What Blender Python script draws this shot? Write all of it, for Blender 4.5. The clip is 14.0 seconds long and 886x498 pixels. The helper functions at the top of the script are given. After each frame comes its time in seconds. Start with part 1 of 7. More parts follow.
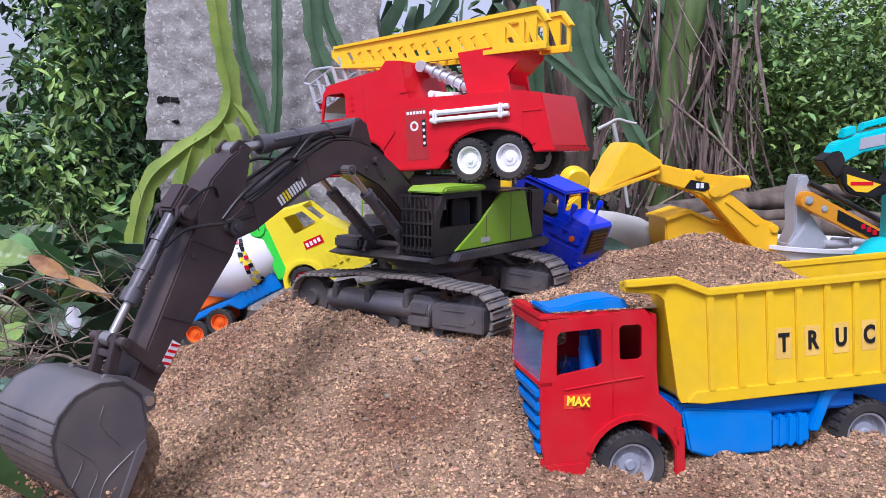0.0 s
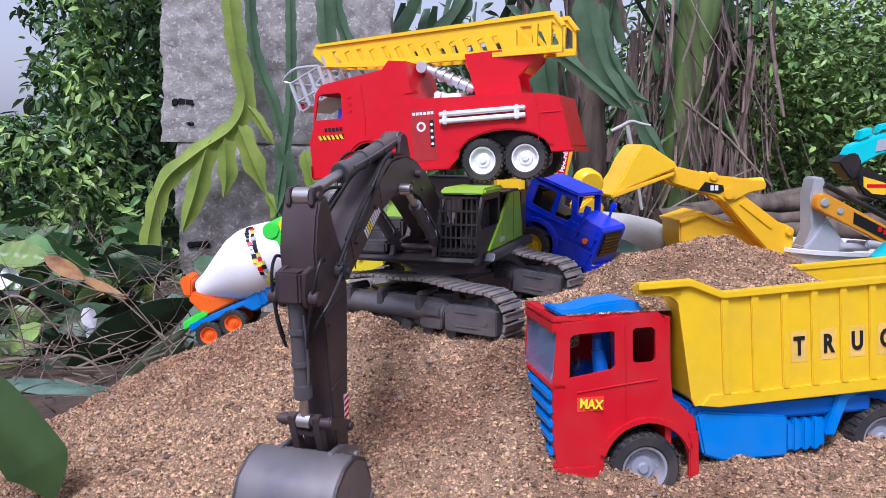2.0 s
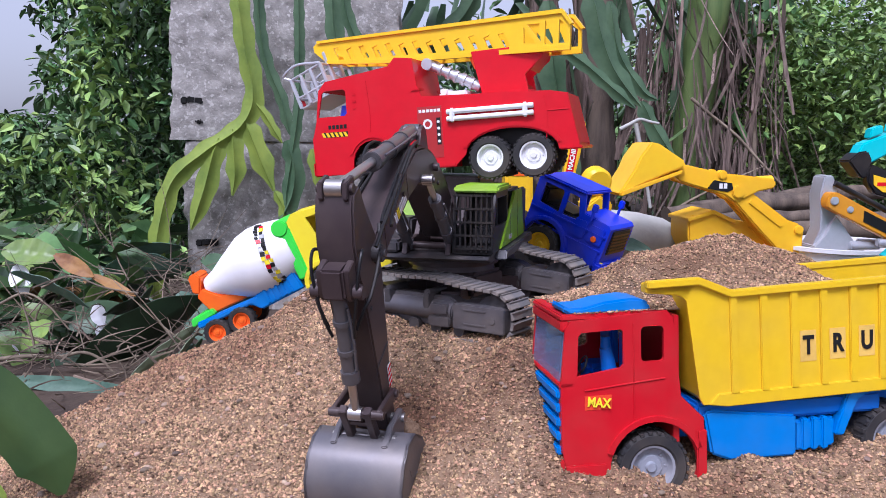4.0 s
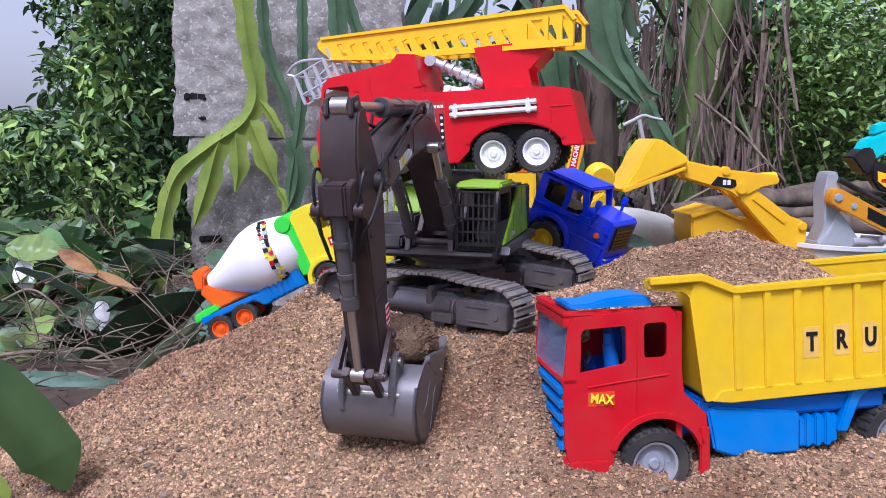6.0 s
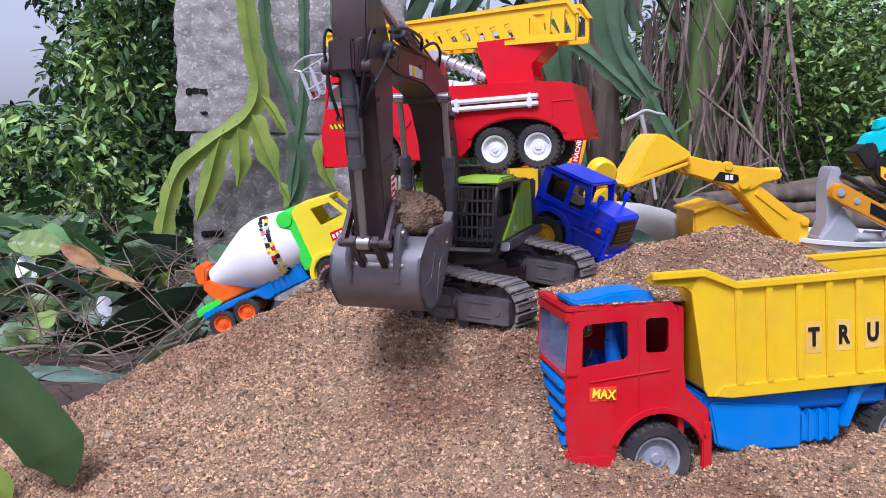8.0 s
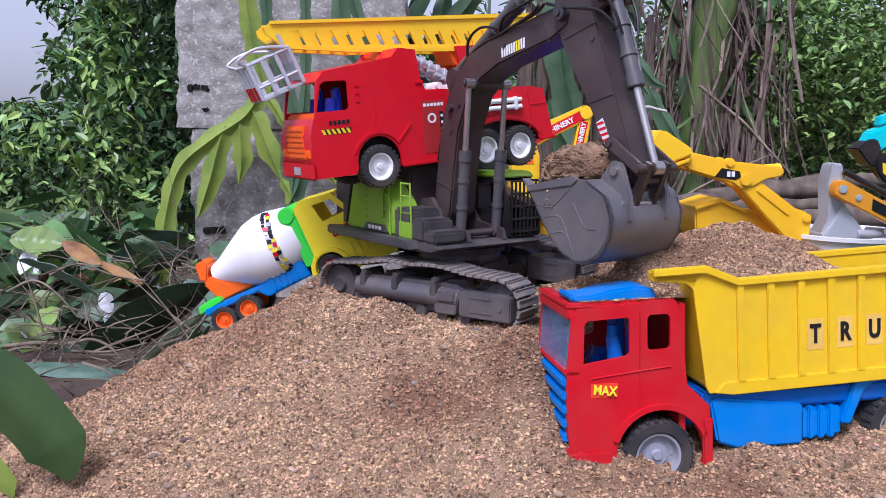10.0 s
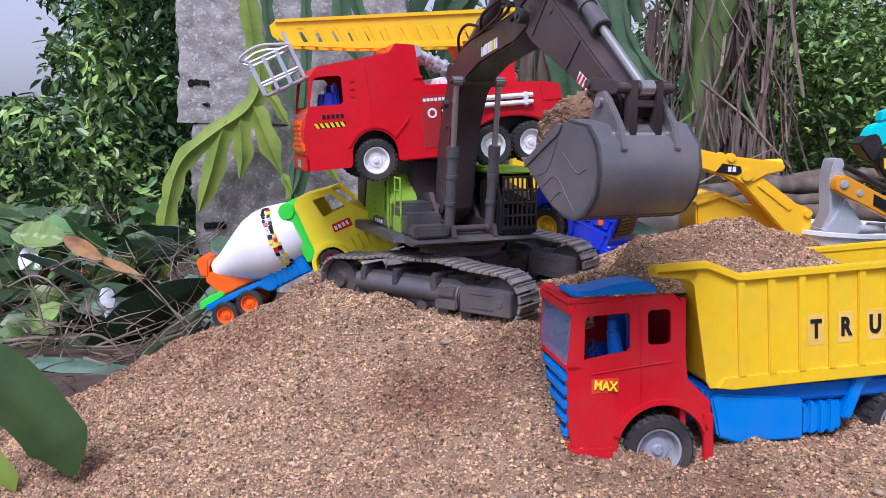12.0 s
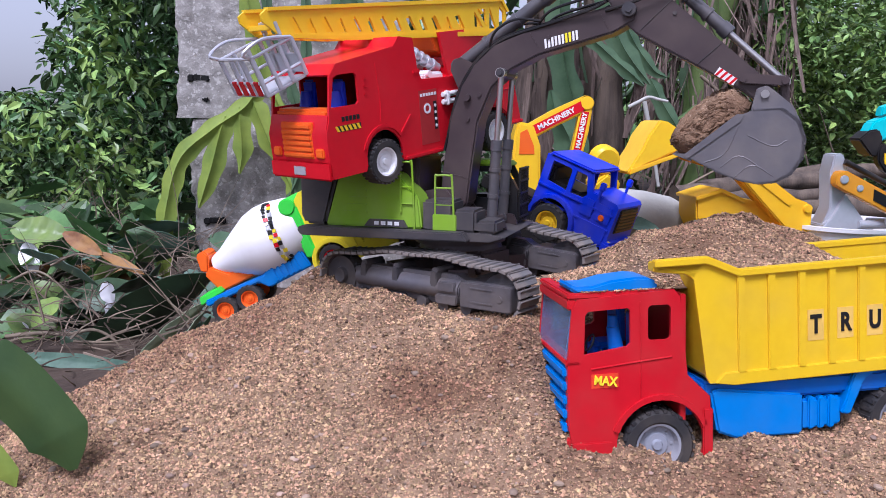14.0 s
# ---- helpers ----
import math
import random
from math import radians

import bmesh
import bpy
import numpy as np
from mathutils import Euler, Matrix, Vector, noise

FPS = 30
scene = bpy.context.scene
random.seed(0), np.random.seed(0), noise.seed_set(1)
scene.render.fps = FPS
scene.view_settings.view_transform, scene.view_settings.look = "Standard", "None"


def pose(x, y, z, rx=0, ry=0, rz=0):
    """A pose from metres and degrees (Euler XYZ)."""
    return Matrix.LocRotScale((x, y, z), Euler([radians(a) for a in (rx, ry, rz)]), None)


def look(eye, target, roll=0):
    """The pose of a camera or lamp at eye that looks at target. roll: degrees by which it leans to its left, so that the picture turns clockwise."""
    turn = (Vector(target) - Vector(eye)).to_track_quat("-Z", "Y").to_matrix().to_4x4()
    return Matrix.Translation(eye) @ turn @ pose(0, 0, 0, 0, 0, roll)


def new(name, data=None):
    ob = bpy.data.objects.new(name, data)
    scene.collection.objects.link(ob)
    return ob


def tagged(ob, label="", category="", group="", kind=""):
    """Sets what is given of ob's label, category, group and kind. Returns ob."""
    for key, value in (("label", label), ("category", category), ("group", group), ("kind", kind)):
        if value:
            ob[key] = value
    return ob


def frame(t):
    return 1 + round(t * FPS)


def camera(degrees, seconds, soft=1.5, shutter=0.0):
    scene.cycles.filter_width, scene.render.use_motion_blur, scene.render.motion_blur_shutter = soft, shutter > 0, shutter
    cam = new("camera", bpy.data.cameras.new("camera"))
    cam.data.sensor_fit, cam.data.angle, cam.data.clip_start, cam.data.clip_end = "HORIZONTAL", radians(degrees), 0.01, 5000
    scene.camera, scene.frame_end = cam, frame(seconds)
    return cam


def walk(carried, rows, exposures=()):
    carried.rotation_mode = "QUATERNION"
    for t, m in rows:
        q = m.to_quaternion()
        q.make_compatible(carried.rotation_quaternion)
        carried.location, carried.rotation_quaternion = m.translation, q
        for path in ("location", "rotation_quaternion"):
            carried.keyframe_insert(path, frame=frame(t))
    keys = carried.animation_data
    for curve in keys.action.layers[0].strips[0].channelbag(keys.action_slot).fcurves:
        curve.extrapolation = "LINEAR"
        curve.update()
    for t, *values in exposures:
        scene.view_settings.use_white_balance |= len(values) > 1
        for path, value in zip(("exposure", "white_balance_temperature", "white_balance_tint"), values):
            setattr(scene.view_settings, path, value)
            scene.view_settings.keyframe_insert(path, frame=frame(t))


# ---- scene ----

# ---- camera: it stands on one spot and turns by a few degrees ----
EYE = (0.0, 0.0, 0.48)
cam = camera(58, 14.0, soft=0.9)
# seconds, degrees turned to the right, degrees looking down
TURNS = [
    (0.0, 2.02, 7.66), (0.5, 1.78, 7.62), (1.0, 1.58, 7.58), (1.5, 1.34, 7.54), (2.0, 1.09, 7.52), (2.5, 0.85, 7.52),
    (3.0, 0.71, 7.54), (4.0, 0.52, 7.66), (5.5, 0.34, 7.86), (6.0, 0.30, 7.92), (6.5, 0.26, 8.03), (7.0, 0.22, 8.09), (7.5, 0.18, 8.19),
    (8.0, 0.16, 8.27), (9.2, 0.09, 8.45), (10.5, 0.04, 8.59), (11.0, 0.03, 8.69), (11.5, 0.01, 8.75), (12.0, 0.0, 8.86),
    (12.5, 0.0, 8.94), (13.0, 0.0, 9.0), (13.5, 0.0, 9.1), (14.0, 0.0, 9.2),
]
walk(cam, [(t, pose(*EYE, 90 - down, 0, -turn)) for t, turn, down in TURNS],
     exposures=[(0.0, 0.64, 5450, 27), (14.0, 0.64, 5450, 27)])

# ---- light: bright overcast sky over a garden ----
world = bpy.data.worlds.new("sky")
scene.world = world
world.use_nodes = True
sky = world.node_tree.nodes.new("ShaderNodeTexSky")
sky.sky_type = "NISHITA"
sky.sun_disc = False
sky.sun_elevation, sky.sun_rotation = radians(58), radians(200)
sky.dust_density, sky.air_density = 4.0, 1.0
back = world.node_tree.nodes["Background"]
haze = world.node_tree.nodes.new("ShaderNodeHueSaturation")
haze.inputs["Saturation"].default_value = 0.45
world.node_tree.links.new(sky.outputs[0], haze.inputs["Color"])
cloud = world.node_tree.nodes.new("ShaderNodeMix")
cloud.data_type = "RGBA"
cloud.inputs[0].default_value = 0.5
cloud.inputs[7].default_value = (3.3, 3.35, 3.4, 1)
world.node_tree.links.new(haze.outputs[0], cloud.inputs[6])
world.node_tree.links.new(cloud.outputs[2], back.inputs[0])
back.inputs[1].default_value = 0.12
sun = new("sun", bpy.data.lights.new("sun", "SUN"))
sun.data.energy, sun.data.angle, sun.data.color = 2.45, radians(22), (1.0, 0.975, 0.95)
sun.matrix_world = look((-0.5, -1.3, 2.2), (0, 0, 0))


# ---- materials ----
def material(name, colour, rough=0.5, metal=0.0, colour2=None, scale=30.0, amount=0.5, bump=0.0, bump_scale=200.0, dust=0.0,
             island=0.0, thing=0.0, detail=6.0, clear=0.0, stretch=None, spots=None, damp=None, relief=0.3, gloss=0.33):
    """Principled surface: two colours mixed by coarse and fine noise, optional grain relief, dust and change from piece to piece."""
    m = bpy.data.materials.new(name)
    m.use_nodes = True
    nt = m.node_tree
    n, link = nt.nodes, nt.links.new
    b = n["Principled BSDF"]
    co = n.new("ShaderNodeTexCoord")
    vec = co.outputs["Object"]
    if stretch:
        mp = n.new("ShaderNodeMapping")
        mp.inputs["Scale"].default_value = stretch
        link(vec, mp.inputs[0])
        vec = mp.outputs[0]
    c2 = colour2 or tuple(x * 0.75 for x in colour)

    def noise_tex(sc, det=detail):
        t = n.new("ShaderNodeTexNoise")
        t.inputs["Scale"].default_value, t.inputs["Detail"].default_value = sc, det
        link(vec, t.inputs["Vector"])
        return t.outputs["Fac"]

    def ramp(fac, lo, hi):
        r = n.new("ShaderNodeMapRange")
        r.inputs[1].default_value, r.inputs[2].default_value = lo, hi
        link(fac, r.inputs[0])
        return r.outputs[0]

    def mix(fac, a, c, kind="MIX"):
        x = n.new("ShaderNodeMix")
        x.data_type, x.blend_type = "RGBA", kind
        if isinstance(fac, float):
            x.inputs[0].default_value = fac
        else:
            link(fac, x.inputs[0])
        for i, v in ((6, a), (7, c)):
            if isinstance(v, tuple):
                x.inputs[i].default_value = (*v, 1)
            else:
                link(v, x.inputs[i])
        return x.outputs[2]

    def times(a, k):
        x = n.new("ShaderNodeMath")
        x.operation = "MULTIPLY"
        link(a, x.inputs[0])
        x.inputs[1].default_value = k
        return x.outputs[0]

    fac = ramp(noise_tex(scale), 0.5 - 0.25 / max(amount, 0.01) * 0.5, 0.5 + 0.25 / max(amount, 0.01) * 0.5)
    col = mix(times(fac, min(1.0, amount * 1.6)), colour, c2)
    fine = ramp(noise_tex(scale * 7), 0.35, 0.65)
    col = mix(times(fine, 0.18 * amount), col, tuple(min(1, x * 1.5) for x in colour))
    if spots:
        sc, lo, sp = spots
        col = mix(ramp(noise_tex(sc, 3), lo, lo + 0.06), col, sp)
    if damp:
        col = mix(times(ramp(noise_tex(damp[0], 4), 0.42, 0.68), damp[1]), col, damp[2])
    if island or thing:
        g = n.new("ShaderNodeNewGeometry").outputs["Random Per Island"] if island else n.new("ShaderNodeObjectInfo").outputs["Random"]
        k = island or thing
        hs = n.new("ShaderNodeHueSaturation")
        r = n.new("ShaderNodeMapRange")
        r.inputs[3].default_value, r.inputs[4].default_value = 1 - k, 1 + k
        link(g, r.inputs[0])
        link(r.outputs[0], hs.inputs["Value"])
        r2 = n.new("ShaderNodeMapRange")
        r2.inputs[3].default_value, r2.inputs[4].default_value = 0.5 - 0.025 * k, 0.5 + 0.02 * k
        w = n.new("ShaderNodeMath")
        w.operation = "FRACT"
        link(times(g, 7.31), w.inputs[0])
        link(w.outputs[0], r2.inputs[0])
        link(r2.outputs[0], hs.inputs["Hue"])
        link(col, hs.inputs["Color"])
        col = hs.outputs[0]
    rough_out = None
    if dust:
        d = times(ramp(noise_tex(18, 8), 0.42, 0.75), dust)
        col = mix(d, col, (0.42, 0.33, 0.24))
        rr = n.new("ShaderNodeMath")
        rr.operation = "ADD"
        link(d, rr.inputs[0])
        rr.inputs[1].default_value = rough
        rough_out = rr.outputs[0]
    link(col, b.inputs["Base Color"])
    b.inputs["Roughness"].default_value = rough
    if rough_out:
        link(rough_out, b.inputs["Roughness"])
    b.inputs["Metallic"].default_value = metal
    b.inputs["Specular IOR Level"].default_value = gloss
    b.inputs["Coat Weight"].default_value = clear
    if bump:
        bp = n.new("ShaderNodeBump")
        bp.inputs["Strength"].default_value, bp.inputs["Distance"].default_value = bump, relief / bump_scale
        link(noise_tex(bump_scale, 8), bp.inputs["Height"])
        link(bp.outputs[0], b.inputs["Normal"])
    return m


def plastic(name, colour, rough=0.32, dust=0.12, bump=0.03):
    return material(name, colour, rough, 0, tuple(x * 0.86 for x in colour), 9.0, 0.5, bump, 140.0, dust, gloss=0.24)


M_SAND = material("sand", (0.30, 0.195, 0.115), 0.92, 0, (0.150, 0.096, 0.058), 55.0, 0.8, 1.0, 330.0, spots=(420, 0.62, (0.55, 0.42, 0.30)), damp=(4.5, 0.85, (0.135, 0.068, 0.036)), relief=1.1)
M_GRAIN = material("gravel", (0.46, 0.304, 0.168), 0.85, 0, (0.20, 0.124, 0.067), 60.0, 0.6, 0.3, 600.0, island=0.78, damp=(4.5, 0.8, (0.19, 0.100, 0.054)))
M_STONE = material("river stones", (0.35, 0.25, 0.175), 0.8, 0, (0.19, 0.145, 0.11), 40.0, 0.7, 0.2, 400.0, island=0.6)
M_SOIL = material("soil", (0.085, 0.060, 0.042), 0.95, 0, (0.045, 0.032, 0.024), 6.0, 0.9, 0.8, 60.0)
M_RED = plastic("red plastic", (0.52, 0.007, 0.014), 0.34, 0.05)
M_FIRE = plastic("bright red plastic", (0.62, 0.009, 0.018), 0.25, 0.02)
M_YELLOW = plastic("yellow plastic", (0.76, 0.49, 0.002), 0.4, 0.05)
M_LADDER = plastic("ladder yellow plastic", (0.90, 0.55, 0.01), 0.3, 0.03)
M_BLUE = plastic("blue plastic", (0.008, 0.13, 0.52), 0.35, 0.05)
M_SKYBLUE = plastic("light blue plastic", (0.006, 0.19, 0.58), 0.35, 0.05)
M_NAVY = plastic("deep blue plastic", (0.012, 0.040, 0.62))
M_WHITE = plastic("white plastic", (0.80, 0.80, 0.80), 0.35, 0.05)
M_SILVER = material("silver plastic", (0.52, 0.53, 0.56), 0.35, 0.35, (0.42, 0.43, 0.46), 20, 0.4)
M_HUB = material("grey hub plastic", (0.27, 0.29, 0.33), 0.45, 0, (0.22, 0.23, 0.26), 20, 0.5, dust=0.25)
M_RUBBER = material("black rubber", (0.022, 0.022, 0.024), 0.75, 0, (0.04, 0.036, 0.032), 30, 0.6, 0.2, 400, dust=0.10)
M_STEEL = material("dark brown painted metal", (0.050, 0.036, 0.037), 0.36, 0.15, (0.066, 0.048, 0.048), 14, 0.5, 0.05, 200, dust=0.07)
M_GREYMET = material("dark grey painted metal", (0.046, 0.045, 0.050), 0.42, 0.2, (0.075, 0.068, 0.066), 18, 0.6, 0.06, 220, dust=0.12)
M_BUCKET = material("worn bucket metal", (0.128, 0.124, 0.134), 0.36, 0.35, (0.165, 0.156, 0.156), 16, 0.7, 0.08, 180, dust=0.16)
M_TRACK = material("track metal", (0.15, 0.145, 0.145), 0.42, 0.25, (0.20, 0.185, 0.17), 40, 0.6, 0.1, 300, dust=0.35)
M_RAM = material("grey ram barrel paint", (0.105, 0.103, 0.110), 0.30, 0.3, (0.085, 0.082, 0.088), 20, 0.5, dust=0.08)
M_CHROME = material("dull steel rod", (0.48, 0.46, 0.44), 0.30, 0.9, (0.42, 0.40, 0.38), 30, 0.3)
M_BLACK = plastic("black plastic", (0.012, 0.012, 0.013), 0.4, 0.06)
M_LIME = plastic("lime green paint", (0.20, 0.38, 0.015), 0.35, 0.15)
M_GREEN = plastic("bright green plastic", (0.06, 0.72, 0.06), 0.35, 0.03)
M_ORANGE = plastic("orange plastic", (0.90, 0.14, 0.01), 0.35, 0.04)
M_LEMON = plastic("lemon yellow plastic", (0.88, 0.72, 0.02), 0.35, 0.03)
M_DIGGER = plastic("digger yellow plastic", (0.92, 0.50, 0.008), 0.35, 0.05)
M_TEAL = plastic("turquoise plastic", (0.01, 0.55, 0.58), 0.35, 0.04)
M_CONCRETE = material("rough concrete", (0.345, 0.33, 0.30), 0.95, 0, (0.20, 0.19, 0.17), 30.0, 0.8, 1.0, 130.0, spots=(90, 0.57, (0.44, 0.425, 0.39)))
M_CACTUS = material("green cactus stem", (0.23, 0.30, 0.050), 0.42, 0, (0.14, 0.21, 0.038), 12, 0.7, 0.15, 90)
M_CACTUSDARK = material("dark green cactus stem", (0.085, 0.145, 0.075), 0.42, 0, (0.045, 0.090, 0.045), 12, 0.7, 0.15, 90)
M_PADDLE = material("deep green cactus paddle", (0.026, 0.060, 0.016), 0.6, 0, (0.045, 0.085, 0.022), 14, 0.7, 0.12, 70)
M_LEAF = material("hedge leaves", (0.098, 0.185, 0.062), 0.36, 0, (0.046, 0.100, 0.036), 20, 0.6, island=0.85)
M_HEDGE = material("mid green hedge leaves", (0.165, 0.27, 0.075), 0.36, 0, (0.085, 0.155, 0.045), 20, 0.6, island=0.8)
# paler copy of the leaf green: sunlight is put into the base colour
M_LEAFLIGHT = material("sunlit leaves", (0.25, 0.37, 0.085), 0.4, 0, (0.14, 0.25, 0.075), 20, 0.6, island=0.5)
M_DRY = material("dry palm leaves", (0.21, 0.155, 0.125), 0.85, 0, (0.09, 0.066, 0.052), 14, 0.8, 0.3, 120, island=0.4, stretch=(8, 8, 1))
M_TWIG = material("dry twigs", (0.22, 0.175, 0.125), 0.9, 0, (0.10, 0.076, 0.055), 14, 0.8, island=0.4)
M_TRUNK = material("banana trunk", (0.15, 0.115, 0.085), 0.85, 0, (0.07, 0.055, 0.045), 5, 0.9, 0.5, 60, stretch=(6, 6, 0.7))
M_STALK = material("green stalk", (0.12, 0.17, 0.05), 0.5, 0, (0.07, 0.12, 0.035), 6, 0.8, 0.1, 80, stretch=(6, 6, 0.7))
M_INK = material("black lettering", (0.01, 0.01, 0.01), 0.5)
M_TAPE = material("cream sticker", (0.78, 0.50, 0.10), 0.5)


def glass_material(name, colour, rough=0.08):
    m = bpy.data.materials.new(name)
    m.use_nodes = True
    b = m.node_tree.nodes["Principled BSDF"]
    b.inputs["Base Color"].default_value = (*colour, 1)
    b.inputs["Transmission Weight"].default_value = 0.85
    b.inputs["Roughness"].default_value = rough
    b.inputs["IOR"].default_value = 1.2
    return m


M_GLASS = glass_material("blue tinted plastic pane", (0.35, 0.55, 0.85))


# ---- mesh helpers ----
def finish(bm, name, mat, smooth=40):
    me = bpy.data.meshes.new(name)
    bmesh.ops.recalc_face_normals(bm, faces=bm.faces)
    bm.to_mesh(me)
    bm.free()
    me.materials.append(mat)
    if smooth:
        for p in me.polygons:
            p.use_smooth = True
        me.set_sharp_from_angle(angle=radians(smooth))
    return me


def part(name, bm, mat, parent=None, label="", at=None, smooth=40):
    ob = new(name, finish(bm, name, mat, smooth))
    if parent:
        ob.parent = parent
    if at is not None:
        ob.matrix_basis = at
    return tagged(ob, label) if label else ob


def empty(name, m, label, category, group="", kind=""):
    ob = new(name)
    ob.empty_display_size = 0.02
    ob.matrix_basis = m
    return tagged(ob, label, category, group, kind)


def absorb(bm, piece, bevel=0.0, m=None, seg=2):
    """Adds the bmesh piece, its sharp edges rounded, to bm."""
    if bevel:
        bmesh.ops.recalc_face_normals(piece, faces=piece.faces)
        ed = [e for e in piece.edges if len(e.link_faces) == 2 and e.calc_face_angle(0) > 0.5]
        bmesh.ops.bevel(piece, geom=ed, offset=bevel, segments=seg, affect="EDGES", clamp_overlap=True)
    if m is not None:
        bmesh.ops.transform(piece, matrix=m, verts=piece.verts)
    me = bpy.data.meshes.new("tmp")
    piece.to_mesh(me)
    piece.free()
    bm.from_mesh(me)
    bpy.data.meshes.remove(me)
    return bm


def box(bm, x0, x1, y0, y1, z0, z1, bevel=0.002, m=None):
    p = bmesh.new()
    bmesh.ops.create_cube(p, size=1, matrix=Matrix.Translation(((x0 + x1) / 2, (y0 + y1) / 2, (z0 + z1) / 2)) @ Matrix.Diagonal((abs(x1 - x0), abs(y1 - y0), abs(z1 - z0), 1)))
    return absorb(bm, p, bevel, m)


def plate(bm, outline, y0, y1, holes=(), bevel=0.0, m=None):
    """A plate cut from an outline in x and z, with holes through it, from y0 to y1."""
    p = bmesh.new()
    for loop in (outline, *holes):
        vs = [p.verts.new((x, y0, z)) for x, z in loop]
        for a, b in zip(vs, vs[1:] + vs[:1]):
            p.edges.new((a, b))
    if holes:
        bmesh.ops.triangle_fill(p, edges=p.edges, use_beauty=True, use_dissolve=False)
    else:
        bmesh.ops.contextual_create(p, geom=p.edges[:])
    r = bmesh.ops.extrude_face_region(p, geom=p.faces[:])
    bmesh.ops.translate(p, vec=(0, y1 - y0, 0), verts=[v for v in r["geom"] if isinstance(v, bmesh.types.BMVert)])
    return absorb(bm, p, bevel, m)


def rod(bm, a, b, r, r2=None, seg=12, m=None, bevel=0.0):
    a, b = Vector(a), Vector(b)
    d = b - a
    p = bmesh.new()
    bmesh.ops.create_cone(p, cap_ends=True, segments=seg, radius1=r, radius2=r if r2 is None else r2, depth=d.length,
                          matrix=Matrix.Translation((a + b) / 2) @ d.to_track_quat("Z", "Y").to_matrix().to_4x4())
    return absorb(bm, p, bevel, m)


def lathe(bm, profile, seg=32, m=None):
    """Turns a profile of (radius, y) round the y axis."""
    p = bmesh.new()
    rings = []
    for r, y in profile:
        if r < 1e-5:
            rings.append([p.verts.new((0, y, 0))])
        else:
            rings.append([p.verts.new((r * math.cos(k * math.tau / seg), y, r * math.sin(k * math.tau / seg))) for k in range(seg)])
    for a, b in zip(rings, rings[1:]):
        for k in range(seg):
            j = (k + 1) % seg
            vs = [a[k % len(a)], a[j % len(a)], b[j % len(b)], b[k % len(b)]]
            vs = list(dict.fromkeys(vs))
            if len(vs) > 2:
                p.faces.new(vs)
    return absorb(bm, p, 0, m)


def pipe(bm, points, r, seg=8, close=False):
    """A round tube through points, smoothed."""
    pts = [Vector(q) for q in points]
    fine = []
    cnt = len(pts)
    for i in range(cnt if close else cnt - 1):
        p0 = pts[i - 1] if (i or close) else pts[0] * 2 - pts[1]
        p1, p2 = pts[i], pts[(i + 1) % cnt]
        p3 = pts[(i + 2) % cnt] if (close or i + 2 < cnt) else p2 * 2 - p1
        for k in range(5):
            t = k / 5
            fine.append(0.5 * ((2 * p1) + (p2 - p0) * t + (2 * p0 - 5 * p1 + 4 * p2 - p3) * t * t + (3 * p1 - p0 - 3 * p2 + p3) * t ** 3))
    if not close:
        fine.append(pts[-1])
    p = bmesh.new()
    rings = []
    up = None
    for i, q in enumerate(fine):
        d = (fine[(i + 1) % len(fine)] if (close or i + 1 < len(fine)) else q) - (fine[i - 1] if (i or close) else q)
        d.normalize()
        up = d.orthogonal() if up is None else (up - d * up.dot(d))
        up.normalize()
        s = d.cross(up)
        rr = r(i / (len(fine) - 1)) if callable(r) else r
        rings.append([p.verts.new(q + up * rr * math.cos(k * math.tau / seg) + s * rr * math.sin(k * math.tau / seg)) for k in range(seg)])
    pairs = list(zip(rings, rings[1:])) + ([(rings[-1], rings[0])] if close else [])
    for a, b in pairs:
        for k in range(seg):
            p.faces.new((a[k], a[(k + 1) % seg], b[(k + 1) % seg], b[k]))
    if not close:
        p.faces.new(rings[0])
        p.faces.new(rings[-1])
    return absorb(bm, p)


def arc(cx, cz, r, a0, a1, steps=12):
    return [(cx + r * math.cos(radians(a0 + (a1 - a0) * k / steps)), cz + r * math.sin(radians(a0 + (a1 - a0) * k / steps))) for k in range(steps + 1)]


def rounded(x0, x1, z0, z1, r, steps=4):
    return (arc(x1 - r, z0 + r, r, -90, 0, steps) + arc(x1 - r, z1 - r, r, 0, 90, steps)
            + arc(x0 + r, z1 - r, r, 90, 180, steps) + arc(x0 + r, z0 + r, r, 180, 270, steps))


def lettering(name, text, size, mat, parent, m, depth=0.0006, label="", bold=0.035):
    """Flat letters with the built-in font, turned into a mesh; they read along x, upright along y of the pose."""
    cu = bpy.data.curves.new(name, "FONT")
    cu.body, cu.size, cu.extrude, cu.align_x, cu.align_y = text, size, depth, "CENTER", "CENTER"
    cu.resolution_u, cu.offset = 3, size * bold
    tmp = bpy.data.objects.new("tmp", cu)
    scene.collection.objects.link(tmp)
    me = bpy.data.meshes.new_from_object(tmp.evaluated_get(bpy.context.evaluated_depsgraph_get()))
    bpy.data.objects.remove(tmp)
    bpy.data.curves.remove(cu)
    me.materials.clear()
    me.materials.append(mat)
    ob = new(name, me)
    ob.parent = parent
    ob.matrix_basis = m
    return tagged(ob, label) if label else ob


